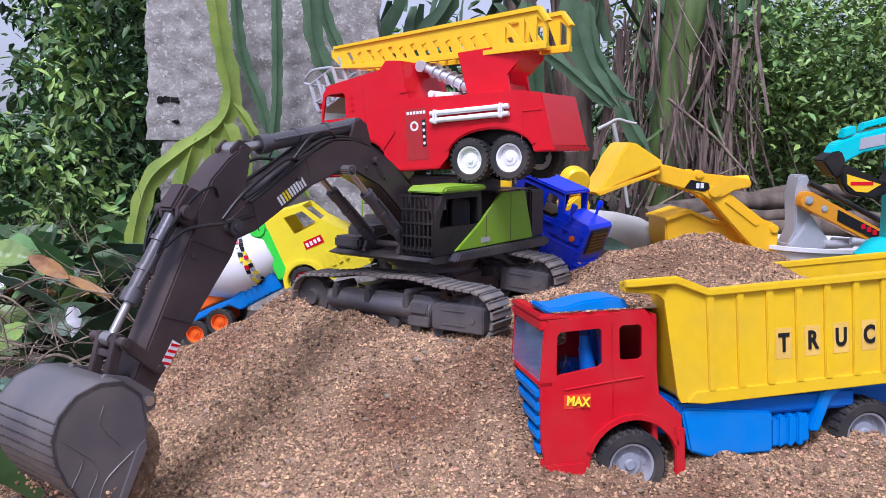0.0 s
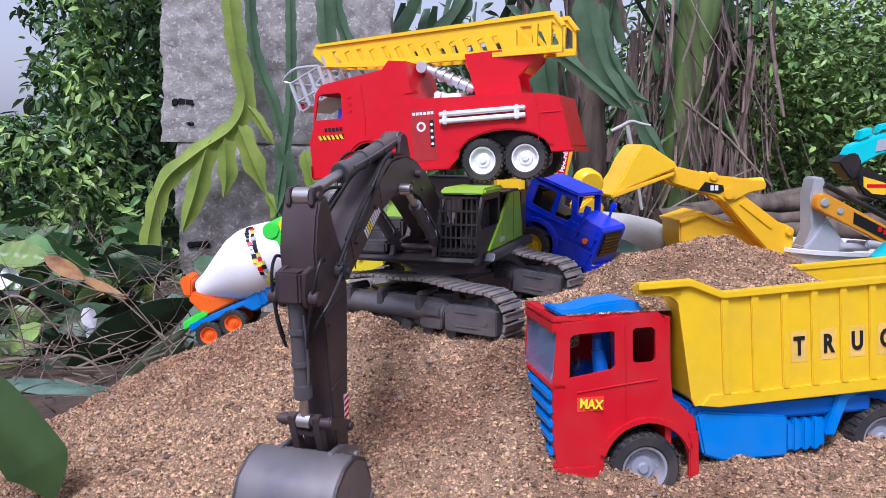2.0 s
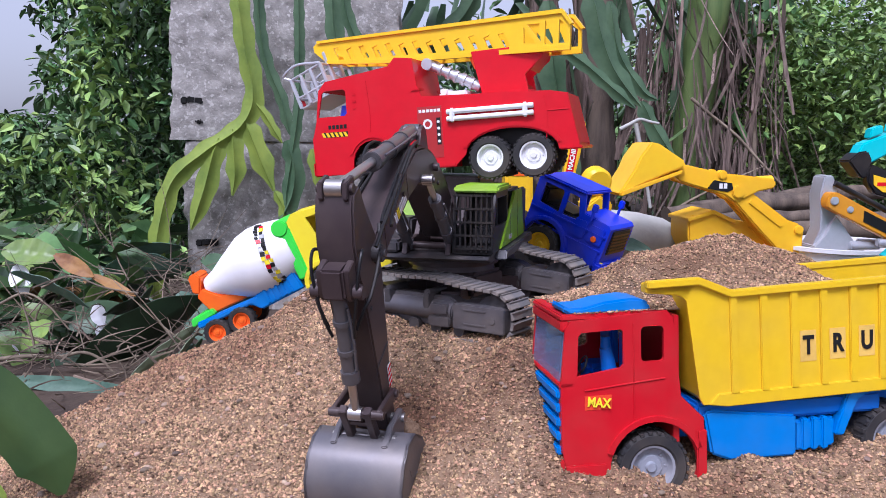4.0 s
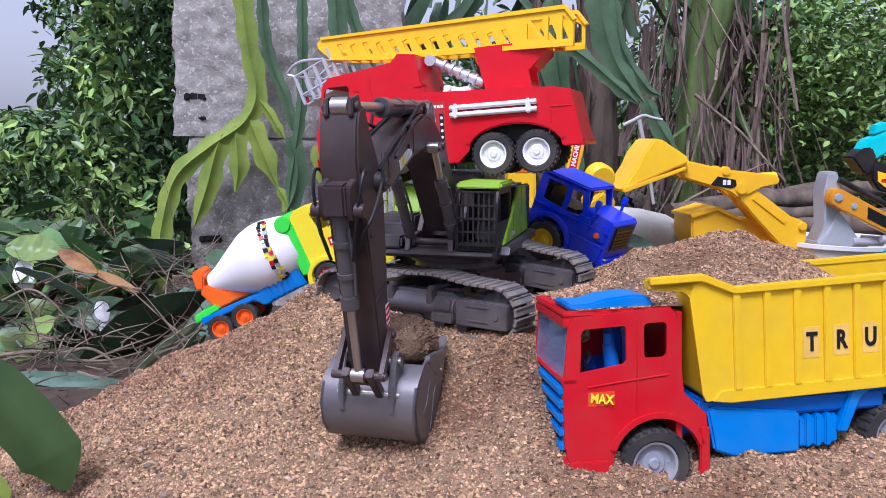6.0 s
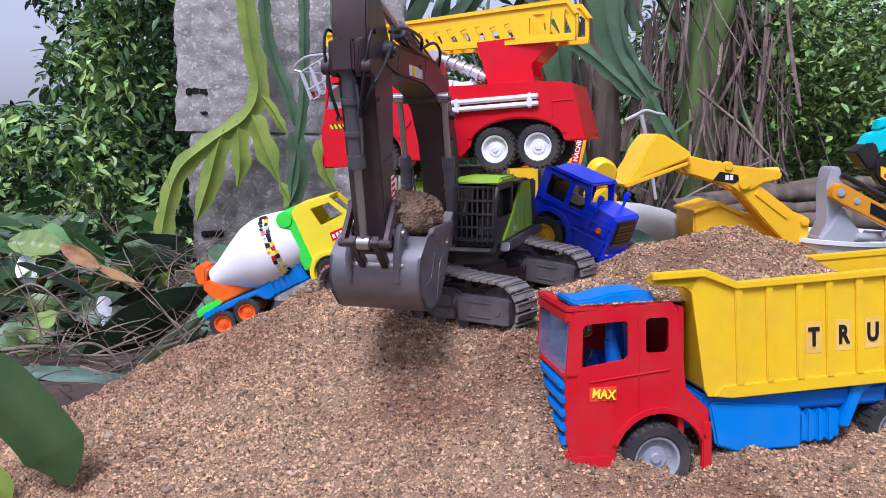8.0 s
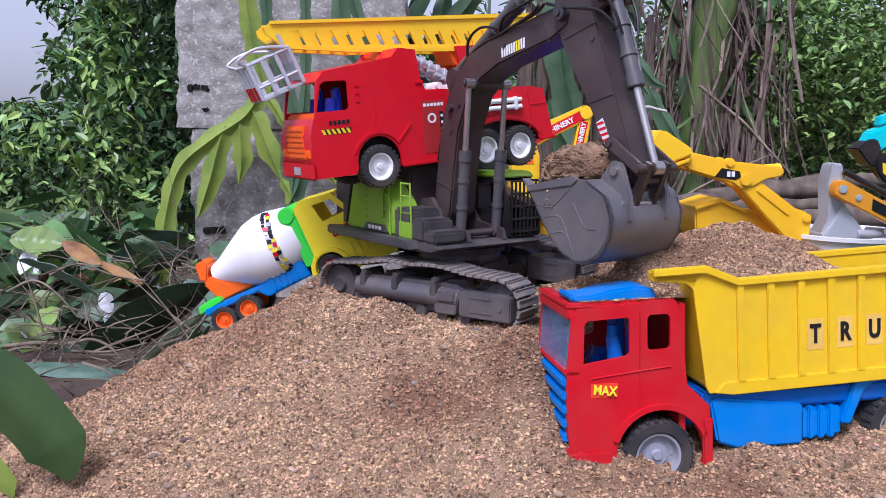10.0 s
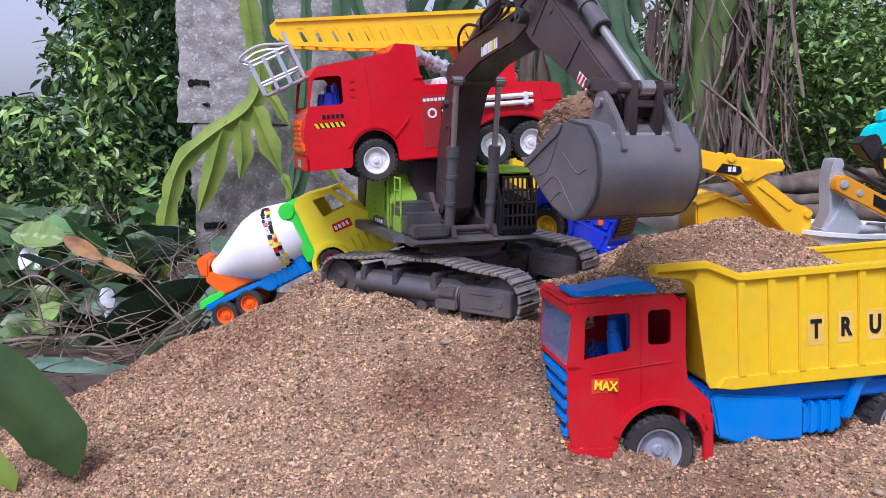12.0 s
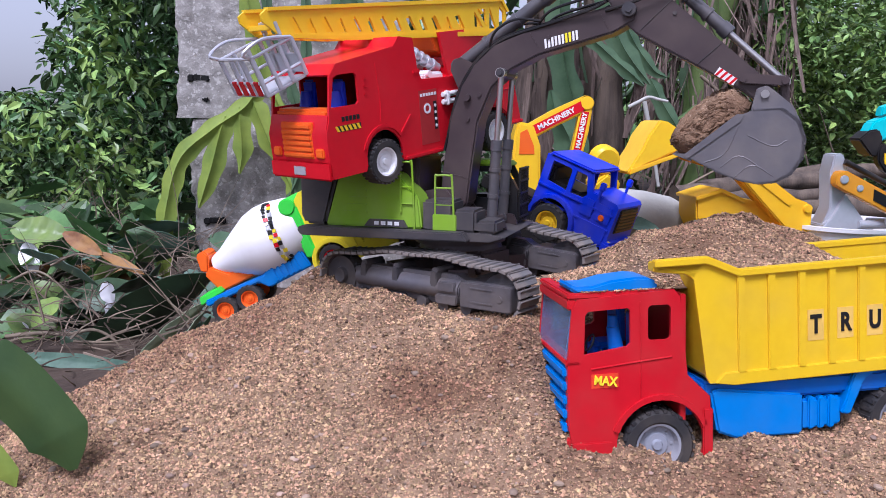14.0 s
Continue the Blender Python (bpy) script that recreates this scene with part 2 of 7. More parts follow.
def wheel(parent, x, y, z, r, w, rim_mat, face, tyre_mat=None, lugs=26, label=""):
    """A toy wheel on the y axis; face is the side (+1 or -1) that its hub cap turns to."""
    bm = bmesh.new()
    h = w / 2
    lathe(bm, [(r * 0.60, -h * 0.85), (r * 0.68, -h), (r * 0.9, -h), (r * 0.975, -h * 0.72), (r * 0.975, h * 0.72), (r * 0.9, h), (r * 0.68, h), (r * 0.60, h * 0.85)], 40)
    for k in range(lugs):
        a = math.tau * k / lugs
        for s in (-1, 1):
            box(bm, -r * 0.055, r * 0.055, min(s * h * 0.08, s * h * 0.98), max(s * h * 0.08, s * h * 0.98), r * 0.93, r, 0, Matrix.Rotation(a + s * 0.06, 4, "Y"))
    ob = part("wheel", bm, tyre_mat or M_RUBBER, parent, label or "black ribbed rubber tyre", Matrix.Translation((x, y, z)), smooth=30)
    bm = bmesh.new()
    f = face * h
    lathe(bm, [(0, f * 0.72), (r * 0.12, f * 0.72), (r * 0.16, f * 0.55), (r * 0.30, f * 0.55), (r * 0.34, f * 0.38), (r * 0.50, f * 0.38), (r * 0.56, f * 0.85),
               (r * 0.63, f * 0.9), (r * 0.63, -f * 0.8), (0, -f * 0.8)], 32)
    for k in range(8):
        rod(bm, (r * 0.42 * math.cos(k * math.tau / 8), f * 0.3, r * 0.42 * math.sin(k * math.tau / 8)), (r * 0.42 * math.cos(k * math.tau / 8), f * 0.46, r * 0.42 * math.sin(k * math.tau / 8)), r * 0.035, seg=6)
    part("rim", bm, rim_mat, ob)
    return ob


# ---- ground and the sand heap ----
def hill_noise(x, y, scale, seed):
    """Smooth noise on arrays: a sum of turned waves."""
    rng = np.random.RandomState(seed)
    out = np.zeros_like(x)
    for k in range(14):
        a, ph, f = rng.uniform(0, math.tau), rng.uniform(0, math.tau), rng.uniform(0.6, 1.8) * scale
        out += np.sin(f * (x * math.cos(a) + y * math.sin(a)) + ph)
    return out / 14 ** 0.5


HEAP = [(-0.21, 1.42), (0.13, 1.16), (0.27, 1.34), (-0.06, 1.60)]  # the flat top on which the excavator stands


def sand_height(x, y):
    x, y = np.asarray(x, float), np.asarray(y, float)
    inside = np.full_like(x, 9.0)
    dist = np.full_like(x, 9.0)
    for (ax, ay), (bx, by) in zip(HEAP, HEAP[1:] + HEAP[:1]):
        ex, ey = bx - ax, by - ay
        length = math.hypot(ex, ey)
        k = np.clip(((x - ax) * ex + (y - ay) * ey) / length ** 2, 0, 1)
        dist = np.minimum(dist, np.hypot(x - ax - k * ex, y - ay - k * ey))
        inside = np.minimum(inside, (ex * (y - ay) - ey * (x - ax)) / length)
    d = np.where(inside > 0, 0, dist)
    # front face runs out at about 30 degrees, then flattens
    z = 0.178 - 0.56 * (np.sqrt(d * d + 0.0009) - 0.03)
    # rim of pushed-up sand before the tracks
    z += 0.044 * np.exp(-(((x + 0.13) * 0.8 - (y - 1.27) * 0.6) / 0.10) ** 2 - (((x + 0.13) * 0.6 + (y - 1.27) * 0.8) / 0.06) ** 2)
    # left shoulder under the mixer
    z = np.maximum(z, 0.188 - 0.37 * np.sqrt(((x + 0.20) * 1.0) ** 2 + ((y - 1.42) * 1.0) ** 2 + 0.0016) + 0.004)
    floor = 0.002 + 0.014 * np.exp(-((x - 0.48) / 0.22) ** 2)
    k = 0.03
    h = np.clip(0.5 + 0.5 * (z - floor) / k, 0, 1)
    z = floor * (1 - h) + z * h + k * h * (1 - h)
    # crest behind the tracks, where the mixer climbs
    z += 0.034 * np.exp(-((x + 0.232) / 0.055) ** 2 - ((y - 1.44) / 0.09) ** 2)
    # second mound behind the dump truck
    m = 0.305 - 0.50 * (np.sqrt(((x - 0.52) * 0.80) ** 2 + ((y - 1.42) * 1.25) ** 2 + 0.0025) - 0.05)
    k = 0.03
    h = np.clip(0.5 + 0.5 * (m - z) / k, 0, 1)
    z = z * (1 - h) + m * h + k * h * (1 - h)
    # sand heaped under the front of the further track
    z += 0.026 * np.exp(-((x - 0.225) / 0.07) ** 2 - ((y - 1.34) / 0.06) ** 2)
    # its lobe behind the cab, steep towards the truck
    m = 0.278 - 0.45 * (np.sqrt((x - 0.37) ** 2 + ((y - 1.28) * np.where(y < 1.28, 2.4, 1.2)) ** 2 + 0.0016) - 0.04)
    h = np.clip(0.5 + 0.5 * (m - z) / k, 0, 1)
    z = z * (1 - h) + m * h + k * h * (1 - h)
    # ridges thrown up along the truck's wheels
    for cx, cy, amp, wx, wy in ((0.41, 0.955, 0.038, 0.07, 0.05), (0.19, 0.915, -0.014, 0.05, 0.04), (0.60, 0.975, 0.030, 0.09, 0.05), (0.105, 1.065, 0.050, 0.035, 0.06), (0.29, 0.92, -0.010, 0.06, 0.04)):
        z += amp * np.exp(-((x - cx) / wx) ** 2 - ((y - cy) / wy) ** 2)
    # the heap runs out into the garden soil
    edge = np.clip((1.75 - y) / 0.25, 0, 1) * np.clip((x + 1.25) / 0.4, 0, 1) * np.clip((x + 0.71 + (1.28 - y) * 0.9) / 0.16 + 0.5, 0, 1)
    edge = edge * np.clip((y - 0.40 + 0.05 * np.sin(x * 6) + 0.03 * np.sin(x * 17)) / 0.2, 0, 1) * np.clip((1.40 - x + 0.06 * np.sin(y * 9)) / 0.3, 0, 1)
    z = z * edge - 0.075 * (1 - edge)
    z += 0.0050 * hill_noise(x, y, 22, 3) + 0.0030 * hill_noise(x, y, 70, 4) + 0.0016 * hill_noise(x, y, 190, 5)
    return z


def grid_mesh(name, xs, ys, fn, mat):
    X, Y = np.meshgrid(xs, ys)
    Z = fn(X, Y)
    v = np.stack([X.ravel(), Y.ravel(), Z.ravel()], 1)
    nx, ny = len(xs), len(ys)
    i = (np.arange(ny - 1)[:, None] * nx + np.arange(nx - 1)[None]).ravel()
    f = np.stack([i, i + 1, i + nx + 1, i + nx], 1)
    me = bpy.data.meshes.new(name)
    me.from_pydata(v.tolist(), [], f.tolist())
    me.polygons.foreach_set("use_smooth", [True] * len(me.polygons))
    me.materials.append(mat)
    return new(name, me)


def soil_height(x, y):
    near = np.clip(1.0 - np.hypot(x - 0.1, y - 1.3) / 0.9, 0, 1)
    return -0.02 + 0.02 * hill_noise(x, y, 5, 8) * np.clip(1.5 - np.hypot(x, y) / 6, 0, 1) - 0.05 * near


soil = tagged(grid_mesh("ground", np.concatenate([[-900, -200, -40, -12], np.arange(-6, 6.01, 0.1), [12, 40, 200, 900]]),
                        np.concatenate([[-900, -200, -40, -12, -5], np.arange(-2, 7.01, 0.1), [12, 40, 200, 900]]), soil_height, M_SOIL),
              "dark damp garden soil reaching far out", "ground", kind="structure")
sand = tagged(grid_mesh("sand_heap", np.arange(-1.3, 1.5, 0.006), np.arange(0.35, 1.9, 0.006), sand_height, M_SAND),
              "heap of coarse brown building sand", "sand", kind="stuff")


def pebbles(name, count, x0, x1, y0, y1, size0, size1, seed, height, mat, label, round_stones=False):
    """Loose grains lying on a surface: small uneven lumps in one mesh."""
    rng = np.random.RandomState(seed)
    base = np.array([(1, 0, 0), (0, 0.9, 0.1), (-1, 0, -0.1), (0, -0.9, 0), (0.1, 0.1, 0.9), (0, 0, -0.8)])
    tri = np.array([(0, 1, 4), (1, 2, 4), (2, 3, 4), (3, 0, 4), (1, 0, 5), (2, 1, 5), (3, 2, 5), (0, 3, 5)])
    if round_stones:
        bm = bmesh.new()
        bmesh.ops.create_icosphere(bm, subdivisions=2, radius=1)
        base = np.array([tuple(q.co) for q in bm.verts]) * (1.0, 0.75, 0.6)
        tri = np.array([[q.index for q in f.verts] for f in bm.faces])
        bm.free()
    nb = len(base)
    px, py = rng.uniform(x0, x1, count), rng.uniform(y0, y1, count)
    pz = height(px, py)
    s = size0 * (size1 / size0) ** (rng.uniform(0, 1, count) ** 2.5)
    ang = rng.uniform(0, math.tau, count)
    v = base[None] * s[:, None, None] * (rng.uniform(0.9, 1.1, (count, nb, 3)) if round_stones else rng.uniform(0.6, 1.4, (count, nb, 3)))
    c, sn = np.cos(ang)[:, None], np.sin(ang)[:, None]
    v = np.stack([v[..., 0] * c - v[..., 1] * sn, v[..., 0] * sn + v[..., 1] * c, v[..., 2] * 0.95], -1)
    v += np.stack([px, py, pz + s * 0.25], 1)[:, None]
    f = tri[None] + (np.arange(count) * nb)[:, None, None]
    me = bpy.data.meshes.new(name)
    me.from_pydata(v.reshape(-1, 3).tolist(), [], f.reshape(-1, 3).tolist())
    me.materials.append(mat)
    return tagged(new(name, me), label, "gravel", kind="stuff")


pebbles("sand_grains", 170000, -0.70, 0.78, 0.84, 1.50, 0.0010, 0.0038, 11, sand_height, M_GRAIN, "loose sand grains and small gravel on the heap")
pebbles("pebbles", 900, -0.75, 0.85, 0.80, 1.5, 0.0022, 0.008, 12, sand_height, M_STONE, "scattered brown pebbles lying on the sand", True)


# ---- the big toy dump truck ----
def dump_truck():
    # x forward, y to the truck's left, z up from the wheels' foot
    root = empty("dump_truck", pose(0.141, 1.026, 0.027, 3.0, 1.5, 187), "red, blue and yellow plastic toy dump truck half sunk in sand", "toy truck")
    W = 0.076
    # cab: two side walls with window openings and wheel arch, front, roof and back
    cab = bmesh.new()
    outline = [(-0.015, -0.002), (-0.013, 0.050), (-0.010, 0.070), (-0.010, 0.15), (-0.017, 0.218), (-0.024, 0.228), (-0.148, 0.236), (-0.156, 0.226), (-0.166, 0.125),
               (-0.196, 0.095), (-0.199, 0.030)] + [(-0.130 + 0.058 * math.cos(radians(a)), 0.036 + 0.058 * math.sin(radians(a))) for a in range(200, -36, -12)] + [(-0.070, -0.002)]
    win1 = [(-0.031, 0.158), (-0.033, 0.208), (-0.037, 0.213), (-0.088, 0.215), (-0.091, 0.212), (-0.091, 0.170), (-0.087, 0.166)]
    win2 = rounded(-0.144, -0.114, 0.172, 0.217, 0.006)
    box(cab, -0.166, -0.158, -W + 0.005, W - 0.005, 0.04, 0.228, 0.001)
    box(cab, -0.022, -0.014, -W + 0.005, W - 0.005, 0.0, 0.065, 0.002)
    box(cab, -0.018, -0.010, -W + 0.005, -W + 0.013, 0.06, 0.15, 0.001)
    box(cab, -0.018, -0.010, W - 0.013, W - 0.005, 0.06, 0.15, 0.001)
    body = part("cab", cab, M_RED, root, "glossy red plastic cab dusted with sand", smooth=30)
    for y0, y1 in ((W - 0.005, W), (-W, -W + 0.005)):
        bm = bmesh.new()
        plate(bm, outline, y0, y1, (win1, win2))
        part("side_wall", bm, M_RED, body, smooth=30)
    bm = bmesh.new()
    box(bm, -0.150, -0.012, -W + 0.004, W - 0.004, 0.228, 0.2355, 0.002)
    box(bm, -0.023, -0.012, -W + 0.004, W - 0.004, 0.215, 0.229, 0.002)
    part("roof", bm, M_RED, body)
    bm = bmesh.new()
    for s in (1, -1):
        y0, y1 = (W, W + 0.004) if s > 0 else (-W - 0.004, -W)
        rim = [(-0.130 + 0.066 * math.cos(radians(a)), 0.036 + 0.066 * math.sin(radians(a))) for a in range(20, 170, 10)]
        rim += [(-0.130 + 0.059 * math.cos(radians(a)), 0.036 + 0.059 * math.sin(radians(a))) for a in range(160, 10, -10)]
        plate(bm, rim, y0, y1)
        box(bm, -0.066, -0.014, y0, y1, -0.004, 0.046, 0.0015)
        box(bm, -0.199, -0.186, y0, y1, 0.016, 0.080, 0.0015)
    box(bm, -0.014, -0.008, -W - 0.002, W + 0.002, -0.002, 0.052, 0.002)
    part("bumper", bm, M_RED, body)
    bm = bmesh.new()
    for s in (1, -1):
        pipe(bm, [(-0.145, s * (W + 0.0006), 0.150), (-0.10, s * (W + 0.0006), 0.146), (-0.04, s * (W + 0.0006), 0.140)], 0.0011, 6)
        pipe(bm, [(-0.104, s * (W + 0.0006), 0.222), (-0.104, s * (W + 0.0006), 0.17), (-0.104, s * (W + 0.0006), 0.10)], 0.0008, 6)
    part("door_seam", bm, M_RED, body)
    bm = bmesh.new()
    box(bm, -0.017, -0.012, -W + 0.012, W - 0.012, 0.056, 0.146, 0.001)
    for k in range(5):
        box(bm, -0.014, -0.005, -W + 0.006, W - 0.006, 0.058 + k * 0.018, 0.069 + k * 0.018, 0.002)
    part("grille", bm, M_SKYBLUE, root, "light blue slatted front grille")
    bm = bmesh.new()
    plate(bm, [(-0.010, 0.150), (-0.013, 0.150), (-0.020, 0.218), (-0.017, 0.218)], -W + 0.008, W - 0.008)
    ob = part("windscreen", bm, M_GLASS, root, "blue tinted clear windscreen")
    ob.visible_shadow = False
    bm = bmesh.new()
    for s in (1, -1):
        box(bm, -0.026, -0.008, s * W - s * 0.006 - 0.003, s * W - s * 0.006 + 0.003, 0.146, 0.152, 0.001)
    box(bm, -0.026, -0.008, -W, W, 0.145, 0.151, 0.001)
    part("windscreen_frame", bm, M_RED, root)
    # roof spoiler
    bm = bmesh.new()
    prof = [(-0.026, 0.234), (-0.016, 0.240), (-0.017, 0.247), (-0.026, 0.243), (-0.045, 0.243), (-0.070, 0.249), (-0.105, 0.252), (-0.122, 0.250), (-0.130, 0.244), (-0.132, 0.234)]
    plate(bm, prof, 0.006, W - 0.010, bevel=0.003)
    part("roof_spoiler", bm, M_SKYBLUE, root, "light blue wind deflector on the roof")
    # seats and wheel inside the cab
    bm = bmesh.new()
    box(bm, -0.115, -0.075, 0.015, 0.060, 0.120, 0.150, 0.006)
    box(bm, -0.118, -0.105, 0.015, 0.060, 0.145, 0.205, 0.005)
    box(bm, -0.115, -0.075, -0.060, -0.015, 0.120, 0.150, 0.006)
    box(bm, -0.118, -0.105, -0.060, -0.015, 0.145, 0.205, 0.005)
    rod(bm, (-0.085, 0.04, 0.15), (-0.080, 0.04, 0.185), 0.011, 0.008)
    rod(bm, (-0.080, 0.04, 0.185), (-0.080, 0.04, 0.200), 0.007, 0.006)
    box(bm, -0.155, -0.015, -W + 0.006, W - 0.006, 0.115, 0.121, 0.001)
    part("seat", bm, M_BLUE, root, "blue plastic seats in the cab")
    bm = bmesh.new()
    lathe(bm, [(0.011, -0.0015), (0.0125, 0), (0.011, 0.0015), (0.0095, 0), (0.011, -0.0015)], 20, pose(-0.050, 0.038, 0.165, 0, 0, 0) @ pose(0, 0, 0, 0, 0, 90) @ pose(0, 0, 0, -25, 0, 0))
    part("steering_wheel", bm, M_BLACK, root)
    # chassis
    bm = bmesh.new()
    box(bm, -0.70, -0.165, -0.045, 0.045, 0.060, 0.110, 0.004)
    box(bm, -0.445, -0.188, -W + 0.006, W - 0.004, 0.085, 0.112, 0.004)
    part("chassis", bm, M_BLUE, root, "blue plastic chassis frame")
    for s in (1, -1):
        bm = bmesh.new()
        y0, y1 = sorted((s * 0.040, s * (W + 0.002)))
        plate(bm, [(-0.196, 0.100), (-0.206, 0.046), (-0.232, 0.036), (-0.322, 0.036), (-0.322, 0.090), (-0.205, 0.104)], y0, y1, bevel=0.003)
        plate(bm, [(-0.322, 0.040), (-0.379, 0.044), (-0.379, 0.082), (-0.322, 0.080)], *sorted((s * 0.040, s * (W - 0.003))), bevel=0.003)
        tank = part("side_tank", bm, M_SKYBLUE, root, "blue plastic side tank")
        for k in range(3):
            bm = bmesh.new()
            box(bm, -0.340 - k * 0.014, -0.331 - k * 0.014, *sorted((s * 0.05, s * W)), 0.041, 0.084, 0.002)
            part("tank_rib", bm, M_SKYBLUE, tank)
        # mudguard over the rear wheels
        bm = bmesh.new()
        y0, y1 = sorted((s * 0.035, s * (W + 0.003)))
        plate(bm, [(-0.375, 0.060), (-0.388, 0.058), (-0.407, 0.104), (-0.422, 0.113), (-0.66, 0.113), (-0.66, 0.124), (-0.412, 0.124), (-0.392, 0.112)], y0, y1, bevel=0.002)
        part("mudguard", bm, M_SKYBLUE, root)
    # tipping bed: ribbed walls, sloped front with a canopy lip
    bed = bmesh.new()
    z0, z1 = 0.114, 0.256
    side = [(-0.192, z0), (-0.187, z0 + 0.010), (-0.174, 0.248), (-0.166, 0.258), (-0.128, 0.263), (-0.128, 0.270), (-0.190, 0.274), (-0.232, z1), (-0.70, z1 + 0.004), (-0.70, z0)]
    plate(bed, side, W + 0.004, W + 0.009)
    plate(bed, [(-0.192, z0), (-0.187, z0 + 0.010), (-0.176, 0.236), (-0.232, z1), (-0.70, z1 + 0.004), (-0.70, z0)], -W - 0.009, -W - 0.004)
    plate(bed, [(-0.198, z0), (-0.191, z0 + 0.008), (-0.178, 0.256), (-0.184, 0.258), (-0.198, z0 + 0.012)], -W - 0.005, W + 0.005)
    box(bed, -0.70, -0.198, -W - 0.005, W + 0.005, z0, z0 + 0.006, 0.001)
    box(bed, -0.70, -0.694, -W - 0.005, W + 0.005, z0, z1, 0.001)
    bedob = part("bed", bed, M_YELLOW, root, "yellow ribbed plastic tipping bed", Matrix.Translation((-0.2, 0, 0.115)) @ pose(0, 0, 0, 0, 1.6, 0) @ Matrix.Translation((0.2, 0, -0.115)), smooth=30)
    # lip above the cab
    bm = bmesh.new()
    plate(bm, [(-0.122, 0.274), (-0.122, 0.262), (-0.164, 0.256), (-0.175, 0.249), (-0.181, 0.262), (-0.190, 0.267), (-0.192, 0.275)], W - 0.010, W + 0.009, bevel=0.0015)
    part("bed_lip", bm, M_YELLOW, bedob)
    for s in (1, -1):
        bm = bmesh.new()
        ya, yb = sorted((s * (W + 0.002), s * (W + 0.015)))
        front = [(-0.122, 0.277), (-0.122, 0.268), (-0.188, 0.268), (-0.230, 0.249)] if s > 0 else [(-0.200, 0.255), (-0.205, 0.249)]
        plate(bm, front + [(-0.70, 0.253), (-0.70, 0.262), (-0.233, 0.258)] + ([(-0.192, 0.277)] if s > 0 else []), ya, yb, bevel=0.0012)
        part("rim", bm, M_YELLOW, bedob)
        for k in range(11):
            bm = bmesh.new()
            x = -0.229 - k * 0.0405
            plate(bm, [(x, z0 + 0.012), (x, 0.252), (x - 0.010, 0.252), (x - 0.010, z0 + 0.012)], *sorted((s * (W + 0.008), s * (W + 0.013))), bevel=0.001)
            part("rib", bm, M_YELLOW, bedob)
        bm = bmesh.new()
        plate(bm, [(-0.199, z0), (-0.211, z0 + 0.013), (-0.70, z0 + 0.015), (-0.70, z0 - 0.002), (-0.223, z0 - 0.004)], *sorted((s * (W + 0.006), s * (W + 0.012))), bevel=0.001)
        part("bottom_rail", bm, M_YELLOW, bedob)
    # letters on cream stickers, one between each pair of ribs
    for k, ch in enumerate("TRUCK"):
        x = -0.3345 - k * 0.0405
        bm = bmesh.new()
        box(bm, x - 0.0110, x + 0.0110, W + 0.009, W + 0.0094, 0.158, 0.198, 0)
        part("sticker", bm, M_TAPE, bedob, "cream letter sticker")
        lettering("letter", ch, 0.033, M_INK, bedob, Matrix.Translation((x, W + 0.0100, 0.178)) @ Matrix.Rotation(math.pi, 4, "Z") @ Matrix.Rotation(math.pi / 2, 4, "X") @ Matrix.Diagonal((0.72, 1, 1, 1)), label="black capital letter " + ch)
    bm = bmesh.new()
    box(bm, -0.075, -0.040, W, W + 0.0005, 0.115, 0.133, 0)
    part("badge", bm, material("badge red", (0.72, 0.06, 0.02), 0.4), root, "small red name badge")
    lettering("letter", "MAX", 0.0160, M_LEMON, root, Matrix.Translation((-0.0575, W + 0.0026, 0.124)) @ Matrix.Rotation(math.pi, 4, "Z") @ Matrix.Rotation(math.pi / 2, 4, "X") @ Matrix(((0.85, 0.22, 0, 0), (0, 1, 0, 0), (0, 0, 1, 0), (0, 0, 0, 1))), label="yellow word MAX", bold=0.03)
    for s in (1, -1):
        wheel(root, -0.128, s * 0.058, 0.033, 0.048, 0.040, M_HUB, s)
        wheel(root, -0.461, s * 0.058, 0.047, 0.048, 0.040, M_HUB, s)
        wheel(root, -0.565, s * 0.058, 0.047, 0.048, 0.040, M_HUB, s)
    return root


truck = dump_truck()


def load_top(x, y):
    return 0.246 + 0.062 * np.exp(-((x + 0.27) / 0.13) ** 2) * np.clip((0.075 - y) / 0.12, 0, 1) - 0.05 * np.clip((-0.40 - x) / 0.15, 0, 1) + 0.0022 * hill_noise(x, y, 75, 9)


def truck_load():
    """Sand filled into the tipping bed."""
    xs, ys = np.linspace(-0.62, -0.165, 90), np.linspace(-0.082, 0.082, 34)
    X, Y = np.meshgrid(xs, ys)
    Z = load_top(X, Y)
    front = -0.182 - (0.256 - Z) * 0.12 - 0.004
    X = np.minimum(X, front)
    v = np.stack([X.ravel(), Y.ravel(), Z.ravel()], 1).tolist()
    nx, ny = len(xs), len(ys)
    i = (np.arange(ny - 1)[:, None] * nx + np.arange(nx - 1)[None]).ravel()
    f = np.stack([i, i + 1, i + nx + 1, i + nx], 1).tolist()
    me = bpy.data.meshes.new("truck_sand")
    me.from_pydata(v, [], f)
    bm = bmesh.new()
    bm.from_mesh(me)
    bpy.data.meshes.remove(me)
    r = bmesh.ops.extrude_face_region(bm, geom=bm.faces[:])
    for q in r["geom"]:
        if isinstance(q, bmesh.types.BMVert):
            q.co.z = 0.124
            q.co.x = min(q.co.x, -0.222)
    ob = part("truck_sand", bm, M_SAND, None, smooth=60)
    ob.matrix_basis = truck.matrix_basis.copy()
    return tagged(ob, "brown sand heaped in the yellow truck bed", "sand", kind="stuff")


truck_load()


